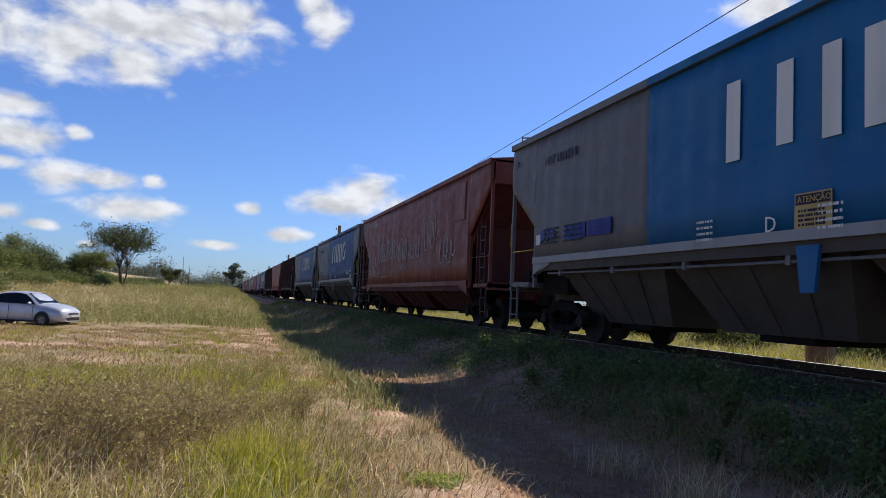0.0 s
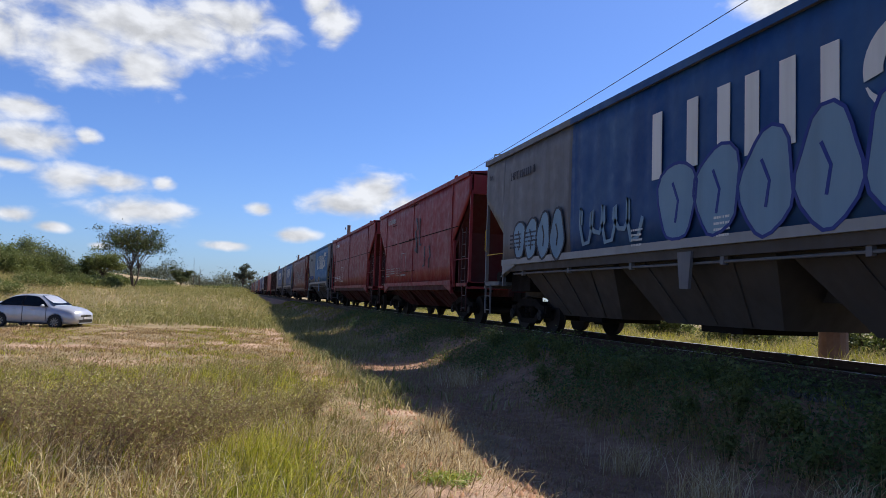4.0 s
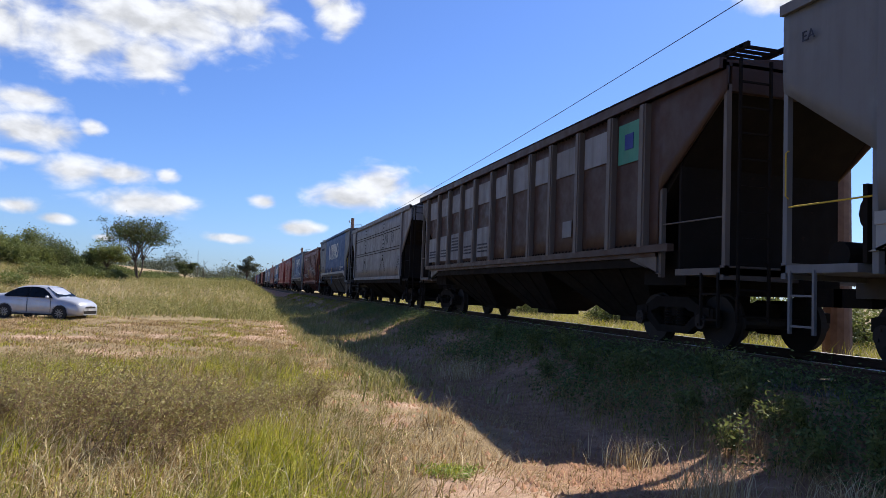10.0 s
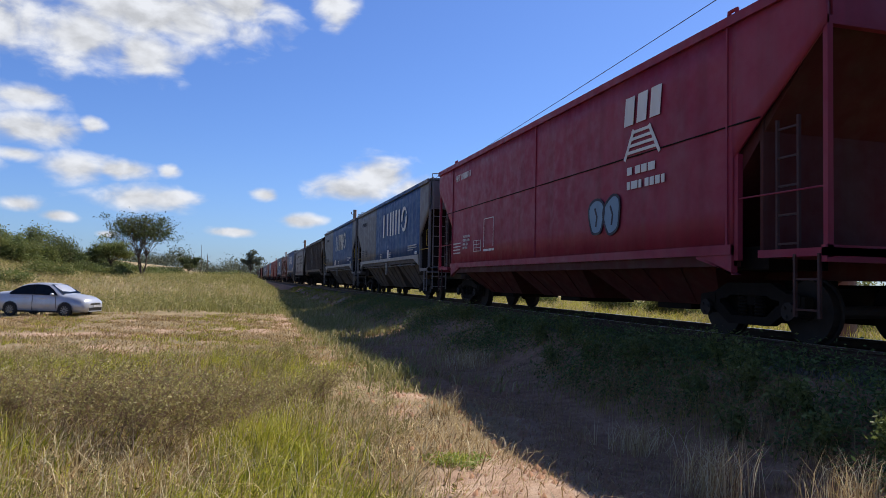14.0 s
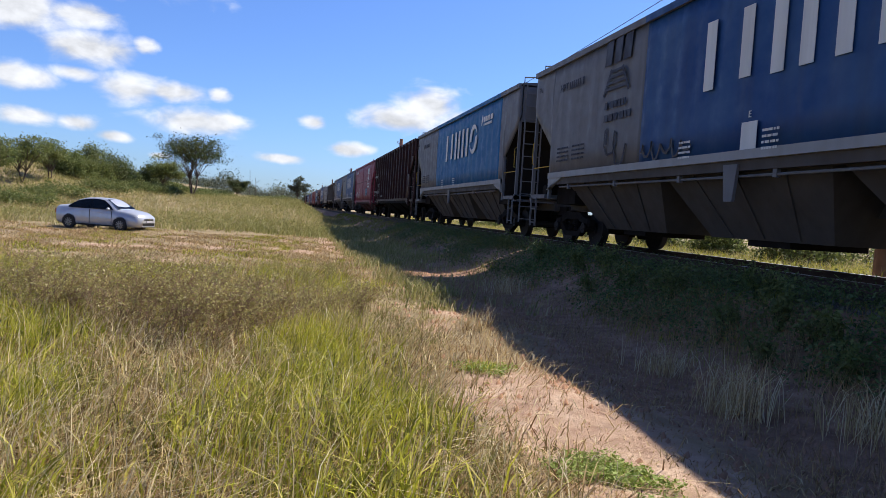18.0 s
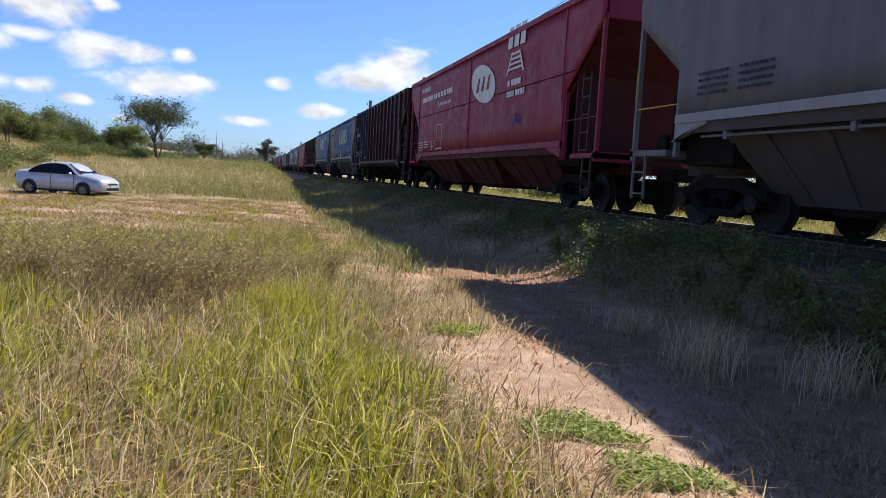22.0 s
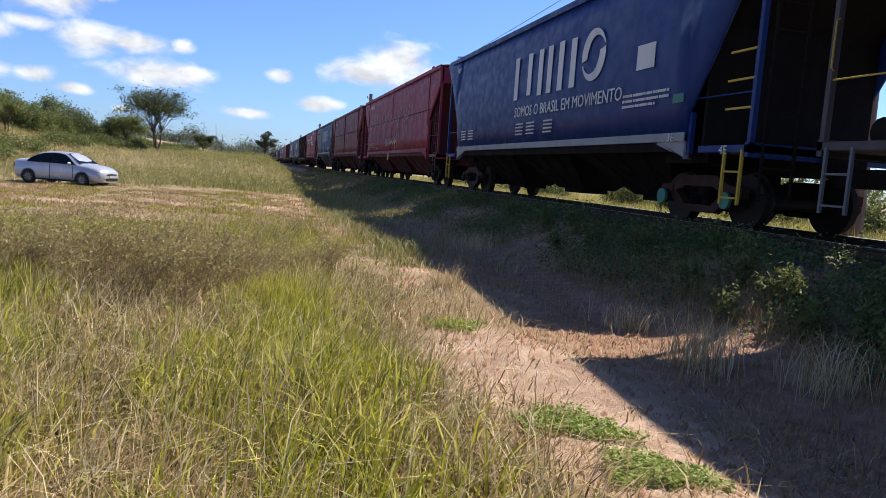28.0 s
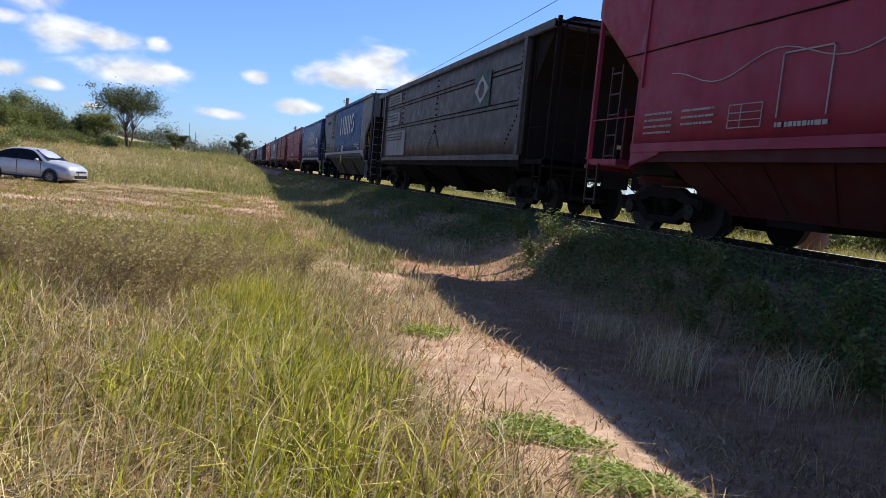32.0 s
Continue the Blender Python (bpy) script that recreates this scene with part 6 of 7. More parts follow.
        post.faces.new(v if s > 0 else v[::-1])
        bmesh.ops.solidify(post, geom=post.faces[:], thickness=0.01)
        part("door_pillar", post, black, car)
        part("door_handle", B((-0.72, -0.52, s * 0.875 - 0.015, s * 0.875 + 0.015, 0.84, 0.87)), silver, car)
        part("door_handle", B((0.12, 0.32, s * 0.875 - 0.015, s * 0.875 + 0.015, 0.83, 0.86)), silver, car)
        part("door_seam", B((-0.268, -0.255, s * 0.872 - 0.008, s * 0.872 + 0.008, 0.28, 0.96)), black, car)
        part("door_seam", B((0.86, 0.873, s * 0.868 - 0.008, s * 0.868 + 0.008, 0.35, 0.93)), black, car)
        part("side_trim", B((-1.0, 1.0, s * 0.872 - 0.012, s * 0.872 + 0.012, 0.20, 0.27)), black, car)
        mir = bmesh.new()
        bmesh.ops.create_uvsphere(mir, u_segments=10, v_segments=8, radius=0.1, matrix=pose(0.78, s * 1.0, 1.02) @ Matrix.Diagonal((0.7, 1.1, 0.75, 1)))
        part("wing_mirror", mir, silver, car)
        hl = hexa([(2.02, s * 0.80, 0.72), (2.22, s * 0.42, 0.66), (2.10, s * 0.42, 0.75), (1.90, s * 0.77, 0.80)], [(2.02, s * 0.74, 0.56), (2.24, s * 0.42, 0.54), (2.0, s * 0.42, 0.56), (1.88, s * 0.72, 0.60)])
        lamp, nt, b = material("headlamp_lens", 0.1)
        b.inputs["Base Color"].default_value = (0.30, 0.31, 0.33, 1)
        part("headlight", hl, lamp, car, "clear headlight")
        red, nt, b = material("tail_lamp_lens", 0.2)
        b.inputs["Base Color"].default_value = (0.25, 0.01, 0.01, 1)
        part("tail_light", B((-2.14, -1.98, s * 0.64 - 0.1, s * 0.64 + 0.1, 0.70, 0.90)), red, car, "red tail light")
        for x in (-1.32, 1.315):
            w = bmesh.new()
            prof = [(0.0, 0.29), (0.02, 0.31), (0.10, 0.315), (0.18, 0.31), (0.20, 0.29), (0.20, 0.19), (0.0, 0.19)]
            vs = [[w.verts.new((x + r * math.cos(a * math.pi / 12), s * (0.70 + d), 0.31 + r * math.sin(a * math.pi / 12))) for d, r in prof] for a in range(24)]
            for a in range(24):
                for i in range(len(prof)):
                    w.faces.new((vs[a][i], vs[a][(i + 1) % 7], vs[(a + 1) % 24][(i + 1) % 7], vs[(a + 1) % 24][i]))
            bmesh.ops.recalc_face_normals(w, faces=w.faces[:])
            well = bmesh.new()
            for a in range(24):
                well.verts.new((x + 0.375 * math.cos(a * math.pi / 12), s * 0.872, max(0.20, 0.32 + 0.375 * math.sin(a * math.pi / 12))))
            well.faces.new(well.verts[:])
            bmesh.ops.solidify(well, geom=well.faces[:], thickness=0.03)
            part("wheel_well", well, black, car, "dark wheel well")
            tyre = part("wheel", w, black, car, "black tyre")
            rim = bmesh.new()
            for k in range(10):
                a = k * 2 * math.pi / 10
                c, t = Vector((math.cos(a), 0, math.sin(a))), Vector((-math.sin(a), 0, math.cos(a))) * 0.022
                o = Vector((x, s * 0.905, 0.31))
                q = [o + c * 0.03 - t, o + c * 0.20 - t, o + c * 0.20 + t, o + c * 0.03 + t]
                rim.faces.new([rim.verts.new(p) for p in q])
            bmesh.ops.solidify(rim, geom=rim.faces[:], thickness=0.02)
            part("rim", rim, plain("alloy_rim", (0.35, 0.35, 0.36), 0.35, 0.8), tyre, "grey alloy rim")
            arch = bmesh.new()
            tube(arch, [(x + 0.36 * math.cos(a * math.pi / 8), s * 0.86, 0.31 + 0.36 * math.sin(a * math.pi / 8)) for a in range(9)], 0.016, 5)
            part("wheel_arch", arch, silver, car)
    ws = bmesh.new()
    ws.faces.new([ws.verts.new(p) for p in ((1.14, -0.68, 1.06), (1.14, 0.68, 1.06), (0.45, 0.55, 1.475), (0.45, -0.55, 1.475))])
    bmesh.ops.solidify(ws, geom=ws.faces[:], thickness=0.012)
    part("windscreen", ws, glass, car)
    part("grille", B((2.14, 2.262, -0.38, 0.38, 0.57, 0.63)), black, car, "dark front grille")
    part("bumper_intake", hexa([(2.02, -0.70, 0.44), (2.262, -0.50, 0.44), (2.262, 0.50, 0.44), (2.02, 0.70, 0.44)], [(2.02, -0.66, 0.30), (2.25, -0.48, 0.30), (2.25, 0.48, 0.30), (2.02, 0.66, 0.30)]), black, car, "black lower air intake")
    part("bumper_lip", B((2.12, 2.255, -0.52, 0.52, 0.255, 0.29)), silver, car, "silver lower lip")
    part("number_plate", B((2.25, 2.275, -0.2, 0.2, 0.455, 0.55)), plain("plate_white", (0.42, 0.42, 0.43), 0.4), car, "plain pale number plate")
    part("badge", B((2.262, 2.275, -0.05, 0.05, 0.57, 0.65)), plain("chrome_badge", (0.6, 0.6, 0.6), 0.2, 1.0), car)
    return car


front_wheel = Vector((-7.74, 35.67, 0))
ahead = Vector((0.935, -0.354, 0)).normalized()
right = Vector((ahead.y, -ahead.x, 0))
centre = front_wheel - ahead * 1.315 - right * 0.8
car = sedan()
car.matrix_world = pose(centre.x, centre.y, float(land(centre.x, centre.y)) + 0.005, 0, 0, math.degrees(math.atan2(ahead.y, ahead.x)))

# ---- the train ----
WAGONS = []
RED = dict(z0=1.3, cut_len=1.65, cutz=(3.87, 2.53), wave=0.012)


def device_wagon(L, panel, seed, logo_y=8.0, span=(6.0, 15.9), plate_y=None, sign_y=None, label="", logo_h=1.10, mark="", lessor=False, lines=True, number=True, gap=1.45, z0=1.74, corner=None, hook_mat="grey"):
    """Grey hopper wagon with a large blue panel, a white device and a white sill stripe."""
    l0 = L - gap
    w, l = hopper_wagon(L, "grey", panel, device=True, wave=0.032, pitch=0.62, end_gap=gap, z0=z0, mid_span=(span[0] / l0, min(span[1], l0 - 1.45) / l0), label=label, corner=corner, side_ladders=False)
    for s, yy in ((1, -0.10), (-1, -l + 0.10)):
        grab = bmesh.new()
        tube(grab, [(-1.585, yy, 2.05), (-1.63, yy, 2.08), (-1.63, yy, 2.62), (-1.585, yy, 2.65)], 0.010, 5)
        part("grab_handle", grab, "yellow", w, "thin yellow grab handle")
    logo(w, -logo_y, 2.78, logo_h)
    pipe = bmesh.new()
    tube(pipe, [(-1.53, -2.0, 1.40), (-1.53, -l / 2, 1.38), (-1.53, -l + 2.3, 1.40)], 0.022, 6)
    part("brake_pipe", pipe, "grey", w, "thin pipe under the sill")
    for k in range(6):
        y = -2.6 - (l - 5.4) * k / 5
        part("pipe_bracket", B((-1.56, -1.49, y - 0.04, y + 0.04, 1.34, z0 - 0.26)), "grey", w)
    x = -1.640
    if number:
        part("class_letters", words("HPT", 0.20, x, -1.9, 3.72), "ink", w)
        part("number_bars", digit_bars(x, -2.5, 3.72, 0.19, 7, (5,)), "ink", w)
    for k, y in enumerate((1.95, 2.9)):
        part("data_lines", bars(x, -y, 2.35, [(0.7, 0.04, 0.06)] * 4, seed=seed + k), "ink", w)
    if mark:
        part("end_mark", words(mark, 0.13, x, -0.35, 3.95), "ink", w)
    if lines:
        y = min(span[1], l0 - 1.45) - 1.75
        for k, line in enumerate(("A MOVIMENTAÇÃO DO VAGÃO SÓ PODERÁ SER", "REALIZADA ATRAVÉS DO ENGATE FERROVIÁRIO", "OU ATRAVÉS DO CAR PULLER")):
            part("notice_text", words(line, 0.050, x, -y, 2.13 - 0.085 * k), "letter", w)
        plate(w, -y - 1.22, 1.80, 0.34, 0.11, "letter", "data_plate", label="pale plate with dark lines")
        part("plate_lines", B((x - 0.001, x + 0.012, -y - 1.52, -y - 1.34, 1.86, 1.875), (x - 0.001, x + 0.012, -y - 1.52, -y - 1.34, 1.83, 1.845)), "ink", w)
    for k, y in enumerate((logo_y - 0.6, logo_y + 1.6)):
        part("data_lines", bars(x, -y, 2.02, [(0.34, 0.035, 0.05)] * 4, seed=seed + 8 + k), "letter", w)
    if plate_y:
        plate(w, -plate_y, 1.74, 0.36, 0.42, "letter", "blank_plate", label="blank white plate")
        part("end_mark", words("E", 0.10, x, -plate_y - 0.15, 2.22), "letter", w)
    if sign_y:
        warning_sign(w, -sign_y, 1.76)
        part("end_mark", words("D", 0.2, x, -sign_y + 0.5, 1.76), "letter", w)
    hook = prism([(-sign_y if sign_y else -logo_y - 0.7, 1.56), ((-sign_y if sign_y else -logo_y - 0.7) - 0.35, 1.56), ((-sign_y if sign_y else -logo_y - 0.7) - 0.28, 1.0), ((-sign_y if sign_y else -logo_y - 0.7) - 0.07, 1.0)], -1.62, -1.57)
    part("jacking_bracket", hook, panel if sign_y else hook_mat, w, "yellow jacking bracket" if hook_mat == "yellow" else "")
    if lessor:
        sleeper_device(w, -span[0] + 1.75, 2.75, 1.2, "ink")
    return w, l


def red_wagon(L, body, seed, label, data="letter", number_mat="letter", gap=1.45, seam=2.98, num_z=3.92, second=True, **kw):
    k = dict(RED)
    k.update(kw)
    w, l = hopper_wagon(L, body, sill=body, under="shadered", seam=seam, end_gap=gap, label=label, ladder_mat="maroon", corner=body, core_mat="shadered", end_ladders=False, roofwalk=False, **k)
    small_print(w, l, seed, data, "HFT", number_mat, x=-1.634, num_y=2.1, num_z=num_z, second=second)
    x = -1.634
    fr = [(x - .003, x + .003, -5.75, -4.95, 2.50, 2.52), (x - .003, x + .003, -5.75, -5.73, 1.72, 2.52), (x - .003, x + .003, -4.97, -4.95, 1.72, 2.52)]
    part("card_frame", B(*fr), data, w, "thin painted frame for a card")
    part("data_lines", bars(x, -4.95, 1.66, [(0.85, 0.06, 0)], seed=seed + 3), data, w)
    return w, l


def rivet_wagon(L, body, seed, label, cut_len=1.5, cutz=(3.6, 2.3)):
    """Old riveted hopper wagon with lengthwise seams and a raised roof edge."""
    w, l = hopper_wagon(L, body, sill=body, under="under", wave=0.006, z0=1.33, cut_len=cut_len, cutz=cutz, top=4.14, label=label, end_gap=1.9, roofwalk=False, ladder_mat="under", corner="under", side_ladders=False, plate_top=4.05)
    for z in (3.50, 3.38, 2.64, 2.52):
        part("seam", B((-1.625, -1.60, -l + 1.5, -1.5, z - 0.012, z + 0.012)), "under", w)
    part("roof_edge", B((-1.68, -1.60, -l, 0, 4.06, 4.22)), body, w)
    for y0, y1 in ((0.3, 4.6), (5.0, 10.2), (10.6, l - 0.3)):
        part("hatch_board", B((-1.1, 0.9, -y1, -y0, 4.26, 4.40)), "under", w)
    for y in (-1.5, -l + 1.5):
        part("stanchion", B((-1.68, -1.60, y - 0.09, y + 0.09, 1.33, 4.06)), body, w)
    rows = []
    for y in (-4.92, -9.9):
        for k in range(10):
            z = 3.86 - 0.19 * k
            rows.append(((y + 0.07, z), (y - 0.07, z), 2))
        rows += [((y + 0.05, 2.2), (y + 0.72, 1.62), 7), ((y - 0.05, 2.2), (y - 0.66, 1.62), 7)]
    rows += [((-1.75, 3.9), (-1.75, 2.3), 14), ((-1.8, 2.25), (-2.4, 1.62), 7), ((-l + 1.75, 3.9), (-l + 1.75, 2.3), 14), ((-l + 1.8, 2.25), (-l + 2.4, 1.62), 7)]
    rivet_rows(w, rows)
    return w, l


def make_train():
    fronts = [53.94, 35.35, 15.86, -1.34, -18.81, -33.98, -52.95, -68.91, -87.18, -104.56, -123.12, -141.29, -159.66, -178.25,
              -197.13, -215.65, -235.04, -252.95, -272.54, -290.93, -311.05, -331.78, -349.3, -369.9, -390.71, -409.95, -428.45]
    Ls = [a - b for a, b in zip(fronts, fronts[1:])]
    x = -1.634
    T = []
    T.append(device_wagon(Ls[0], "blue", 1, label="grey covered hopper wagon with a weathered blue panel"))
    # streaked rust-red wagon
    w, l = red_wagon(Ls[1], "rust", 2, "rust-red hopper wagon with pale streaks and spray paint", "faint", "faint", wave=0.03, seam=0)
    for k in range(7):
        scrawl(w, -2.2 - 1.9 * k, 1.8 + 0.25 * (k % 3), 1.5, 1.0 + 0.4 * (k % 2), "faint", k, 0.05, 4)
    part("side_hatch", B((-1.65, -1.60, -l + 2.9, -l + 2.0, 3.1, 4.2)), "rust", w)
    T.append((w, l))
    w, l = device_wagon(Ls[2], "cyan", 3, 7.75, (5.8, 14.1), None, 9.0, "grey covered hopper wagon with a bright blue panel", mark="JB", lines=False)
    plate(w, -1.55, 2.02, 0.22, 0.22, "letter", "blank_plate", label="small white plate")
    for k in range(3):
        part("device_block", prism([(-1.85 - 0.22 * k, 2.05), (-2.05 - 0.22 * k, 2.2), (-1.85 - 0.22 * k, 2.35), (-1.78 - 0.22 * k, 2.2)], x - .004, x + .004), "mark", w)
    for k in range(2):
        part("notice_lines", bars(x, -2.95 - 0.95 * k, 2.32, [(0.8, 0.06, 0.03)] * 3, seed=k), "mark", w)
        plate(w, -2.93 - 0.95 * k, 2.05, 0.85, 0.3, "mark", "notice_panel", -1.630, "faded blue notice panel")
    part("device_leaf", prism([(-12.3, 3.72), (-12.46, 3.9), (-12.4, 4.05), (-12.3, 3.9)], x - .004, x + .004), "letter", w)
    part("device_bar", bars(x, -12.55, 3.98, [(0.95, 0.16, 0.05), (0.95, 0.07, 0)], seed=4), "letter", w)
    T.append((w, l))
    T.append(red_wagon(Ls[3], "red", 4, "red hopper wagon with white data lines", gap=1.4))
    w, l = red_wagon(Ls[4], "red", 5, "red hopper wagon with a dark sprayed bolt", "faint", "faint")
    ribbon(w, [(-7.3, 3.75), (-7.6, 3.35), (-7.25, 3.25), (-7.6, 2.4), (-7.2, 2.6)], 0.16, "ink")
    ribbon(w, [(-7.9, 3.7), (-7.9, 2.7), (-8.2, 2.7)], 0.10, "ink")
    ribbon(w, [(-8.7, 2.6), (-8.7, 1.9), (-8.5, 1.9)], 0.10, "ink")
    ribbon(w, [(-9.3, 2.6), (-9.5, 2.2), (-9.3, 2.1), (-9.3, 1.8)], 0.10, "ink")
    for a in ((3.0, 2.95, 0.9, 0.85), (4.6, 1.75, 2.6, 1.2), (6.2, 3.0, 1.3, 1.3)):
        y, z, ww, hh = a
        part("seam", B((x, x + .02, -y - ww, -y, z, z + 0.015), (x, x + .02, -y - ww, -y, z + hh, z + hh + 0.015)), "under", w)
    T.append((w, l))
    w, l = device_wagon(Ls[5], "blue", 6, 8.2, (5.2, 15.5), None, None, "grey hopper wagon with a blue panel under bubble graffiti", mark="DA")
    blob_letters(w, -8.4, 1.72, 5, 0.98, 1.35, "sky_paint", "mark", 3)
    blob_letters(w, -2.2, 1.72, 4, 0.7, 1.0, "sky_paint", "ink", 4)
    scrawl(w, -5.6, 1.8, 2.2, 0.9, "sky_paint", 6, 0.09, 5)
    T.append((w, l))
    # rust wagon with upright seams
    w, l = red_wagon(Ls[6], "rust", 7, "dark rust-red hopper wagon with upright seams and scrawls", "faint", "faint", seam=3.67, wave=0.008, top=4.18, cutz=(3.72, 2.4), num_z=3.4)
    for k in range(9):
        part("seam", B((x, x + 0.03, -2.7 - 1.22 * k - 0.012, -2.7 - 1.22 * k + 0.012, 1.32, 3.67)), "under", w)
    scrawl(w, -7.1, 2.2, 1.0, 0.8, "faint", 11, 0.06, 3)
    scrawl(w, -8.3, 2.0, 1.9, 0.7, "faint", 12, 0.05, 6)
    ribbon(w, [(-5.9, 2.2), (-6.0, 2.34), (-6.12, 1.93)], 0.05, "yellow", label="faded yellow sprayed stroke")
    ribbon(w, [(-6.2, 2.3), (-6.34, 2.38), (-6.25, 2.1), (-6.4, 2.12), (-6.3, 1.9)], 0.04, "yellow", label="faded yellow sprayed stroke")
    part("sprayed_word", words("SANTA", 0.32, -1.636, -10.9, 2.05), "faint", w, "hand-sprayed pale word")
    part("sprayed_word", words("ROSA", 0.32, -1.636, -11.9, 1.78), "faint", w, "hand-sprayed pale word")
    T.append((w, l))
    T.append(device_wagon(Ls[7], "blue", 8, 6.8, (4.2, 14.9), None, 8.4, "grey covered hopper wagon with a deep blue panel", mark="DB", z0=1.84))
    w, l = rivet_wagon(Ls[8], "oldgrey", 9, "old grey riveted hopper wagon with near-black ends")
    ribbon(w, [(-10.3, 2.85), (-10.55, 3.25), (-10.7, 2.85), (-10.9, 3.3), (-11.0, 2.9)], 0.06, "ink", name="device_bar")
    part("device_ring", ring_bm(x, -12.1, 3.1, 0.24, 0.06), "ink", w)
    part("data_lines", bars(x, -13.6, 2.2, [(0.6, 0.07, 0.04)] * 4, seed=4), "ink", w)
    T.append((w, l))
    # brown ribbed wagon with white patches and a grated walk
    w, l = hopper_wagon(Ls[9], "brown", wave=0.006, z0=1.55, sill="brown", under="under", cut_len=1.65, cutz=(3.75, 2.5), label="brown ribbed hopper wagon with white patches", ladder_mat="under", corner="stanchion", end_gap=1.1, top=4.16, roofwalk=False, side_ladders=False)
    ribs = (1.18, 2.63, 3.89, 5.21, 6.5, 7.95, 9.2, 10.6, 11.75, 13.05, 14.35, 15.45)
    post = to_mesh("stanchion", B((-1.71, -1.60, -0.10, 0.10, 1.6, 4.02), (-1.73, -1.71, -0.055, 0.055, 1.6, 4.02)), "stanchion")
    for k, y in enumerate(ribs):
        shared("stanchion", post, w, (0, -y, 0), "pale worn stanchion")
        nxt = ribs[k + 1] if k + 1 < len(ribs) else l - 0.2
        gap_w = nxt - y - 0.36
        if k < 10:
            plate(w, -y - 0.18, 3.25, gap_w, 0.60 - 0.02 * (k % 3), "patch", "white_patch", label="weathered white painted patch")
        if k < 5:
            plate(w, -y - 0.16, 1.75, gap_w + 0.02, 0.82, "patch", "white_patch", label="weathered white painted patch")
            part("data_lines", bars(x - 0.008, -y - 0.26, 2.45 if k == 2 else 2.12, [(gap_w * 0.75, 0.045, 0.05)] * (5 if k == 2 else 3), seed=k), "ink", w)
    plate(w, -14.55, 3.12, 0.72, 0.72, "green", "painted_flag", label="green painted flag patch")
    plate(w, -14.78, 3.36, 0.28, 0.28, "mark", "flag_disc", -1.642)
    plate(w, -12.3, 1.95, 0.42, 0.34, "patch", "data_plate", label="small framed plate")
    rivet_rows(w, [((-1.3, 1.64), (-15.3, 1.64), 90), ((-1.3, 4.06), (-15.3, 4.06), 90)])
    part("top_rail", B((-1.72, -1.60, -l, 0, 4.06, 4.22)), "brown", w)
    part("side_rail", B((-1.72, -1.60, -l + 1.2, -1.2, 1.50, 1.62)), "brown", w)
    slats = [(-1.25, -0.55, -l + 0.1 + 0.17 * k, -l + 0.16 + 0.17 * k, 4.46, 4.50) for k in range(int((l - 0.2) / 0.17))]
    slats += [(-1.25, -1.2, -l, 0, 4.44, 4.52), (-0.6, -0.55, -l, 0, 4.44, 4.52)] + [(-1.2, -1.15, -1.0 - 1.6 * k, -0.95 - 1.6 * k, 4.2, 4.46) for k in range(int(l / 1.6))]
    tagged(part("roof_walk", B(*slats), "under", w, "dark grated roof walkway"), kind="stuff")
    T.append((w, l))
    T.append(device_wagon(Ls[10], "blue", 11, 7.9, (5.85, 15.9), 7.6, None, "grey covered hopper wagon with a blue panel", mark="EA", gap=0.95))
    w, l = device_wagon(Ls[11], "blue", 12, 8.2, (6.05, 15.9), 9.3, None, "grey covered hopper wagon with a scuffed blue panel")
    T.append((w, l))
    w, l = red_wagon(Ls[12], "crimson", 13, "crimson hopper wagon with a white painted device", second=False)
    sleeper_device(w, -12.6, 2.45, 1.15, "letter")
    for k, line in enumerate(("VOLUME 145m³", "COMP.  17,40m", "LARG  3,2m", "ALT  4,5m")):
        part("data_text", words(line, 0.075, x, -2.98, 2.08 - 0.115 * k), "letter", w)
    blob_letters(w, -11.3, 1.65, 2, 0.6, 0.75, "sky_paint", "ink", 9)
    T.append((w, l))

    def ribbed(L, body, seed, label, front=None):
        w, l = hopper_wagon(L, body, front, mid_span=(0.75 / (L - 0.95), 5.6 / (L - 0.95)), wave=0, ribs=16, z0=1.3, cut_len=1.65, cutz=(3.87, 2.53), sill=body, under="under", label=label, end_gap=0.95, plate_top=3.6, end_ladders=False, roofwalk=False)
        small_print(w, l, seed, "faint", "HFT", "faint", x=-1.728, num_y=0.85, num_z=2.93, num_h=0.19, dy=-1.4)
        part("card_frame", B((x - .1, x - .09, -3.75, -3.05, 2.42, 2.44), (x - .1, x - .09, -3.07, -3.05, 1.86, 2.44), (x - .1, x - .09, -3.75, -3.05, 1.86, 1.88)), "faint", w, "thin painted frame for a card")
        part("data_lines", bars(x - 0.09, -4.6, 1.56, [(0.8, 0.06, 0)], seed=seed), "faint", w)
        return w, l
    T.append(ribbed(Ls[13], "maroon", 14, "dark maroon ribbed hopper wagon with worn white data lines"))
    w, l = device_wagon(Ls[14], "cyan", 15, 7.2, (5.2, 15.2), None, None, "grey covered hopper wagon with a light blue panel", lines=False, mark="EB")
    part("device_leaf", prism([(-12.9, 3.72), (-13.1, 3.92), (-13.0, 4.1), (-12.9, 3.9)], x - .004, x + .004), "letter", w)
    part("device_bar", bars(x, -13.2, 4.0, [(1.1, 0.17, 0.06), (1.0, 0.08, 0)], seed=4), "letter", w)
    T.append((w, l))
    w, l = device_wagon(Ls[15], "blue", 16, 8.3, (6.2, 15.9), 9.4, None, "grey hopper wagon with a dark painted device and a blue panel", mark="EA", lessor=True)
    scrawl(w, -4.6, 1.7, 0.9, 1.0, "ink", 21, 0.05, 2)
    scrawl(w, -6.3, 1.75, 1.7, 0.4, "slate", 22, 0.05, 5)
    T.append((w, l))
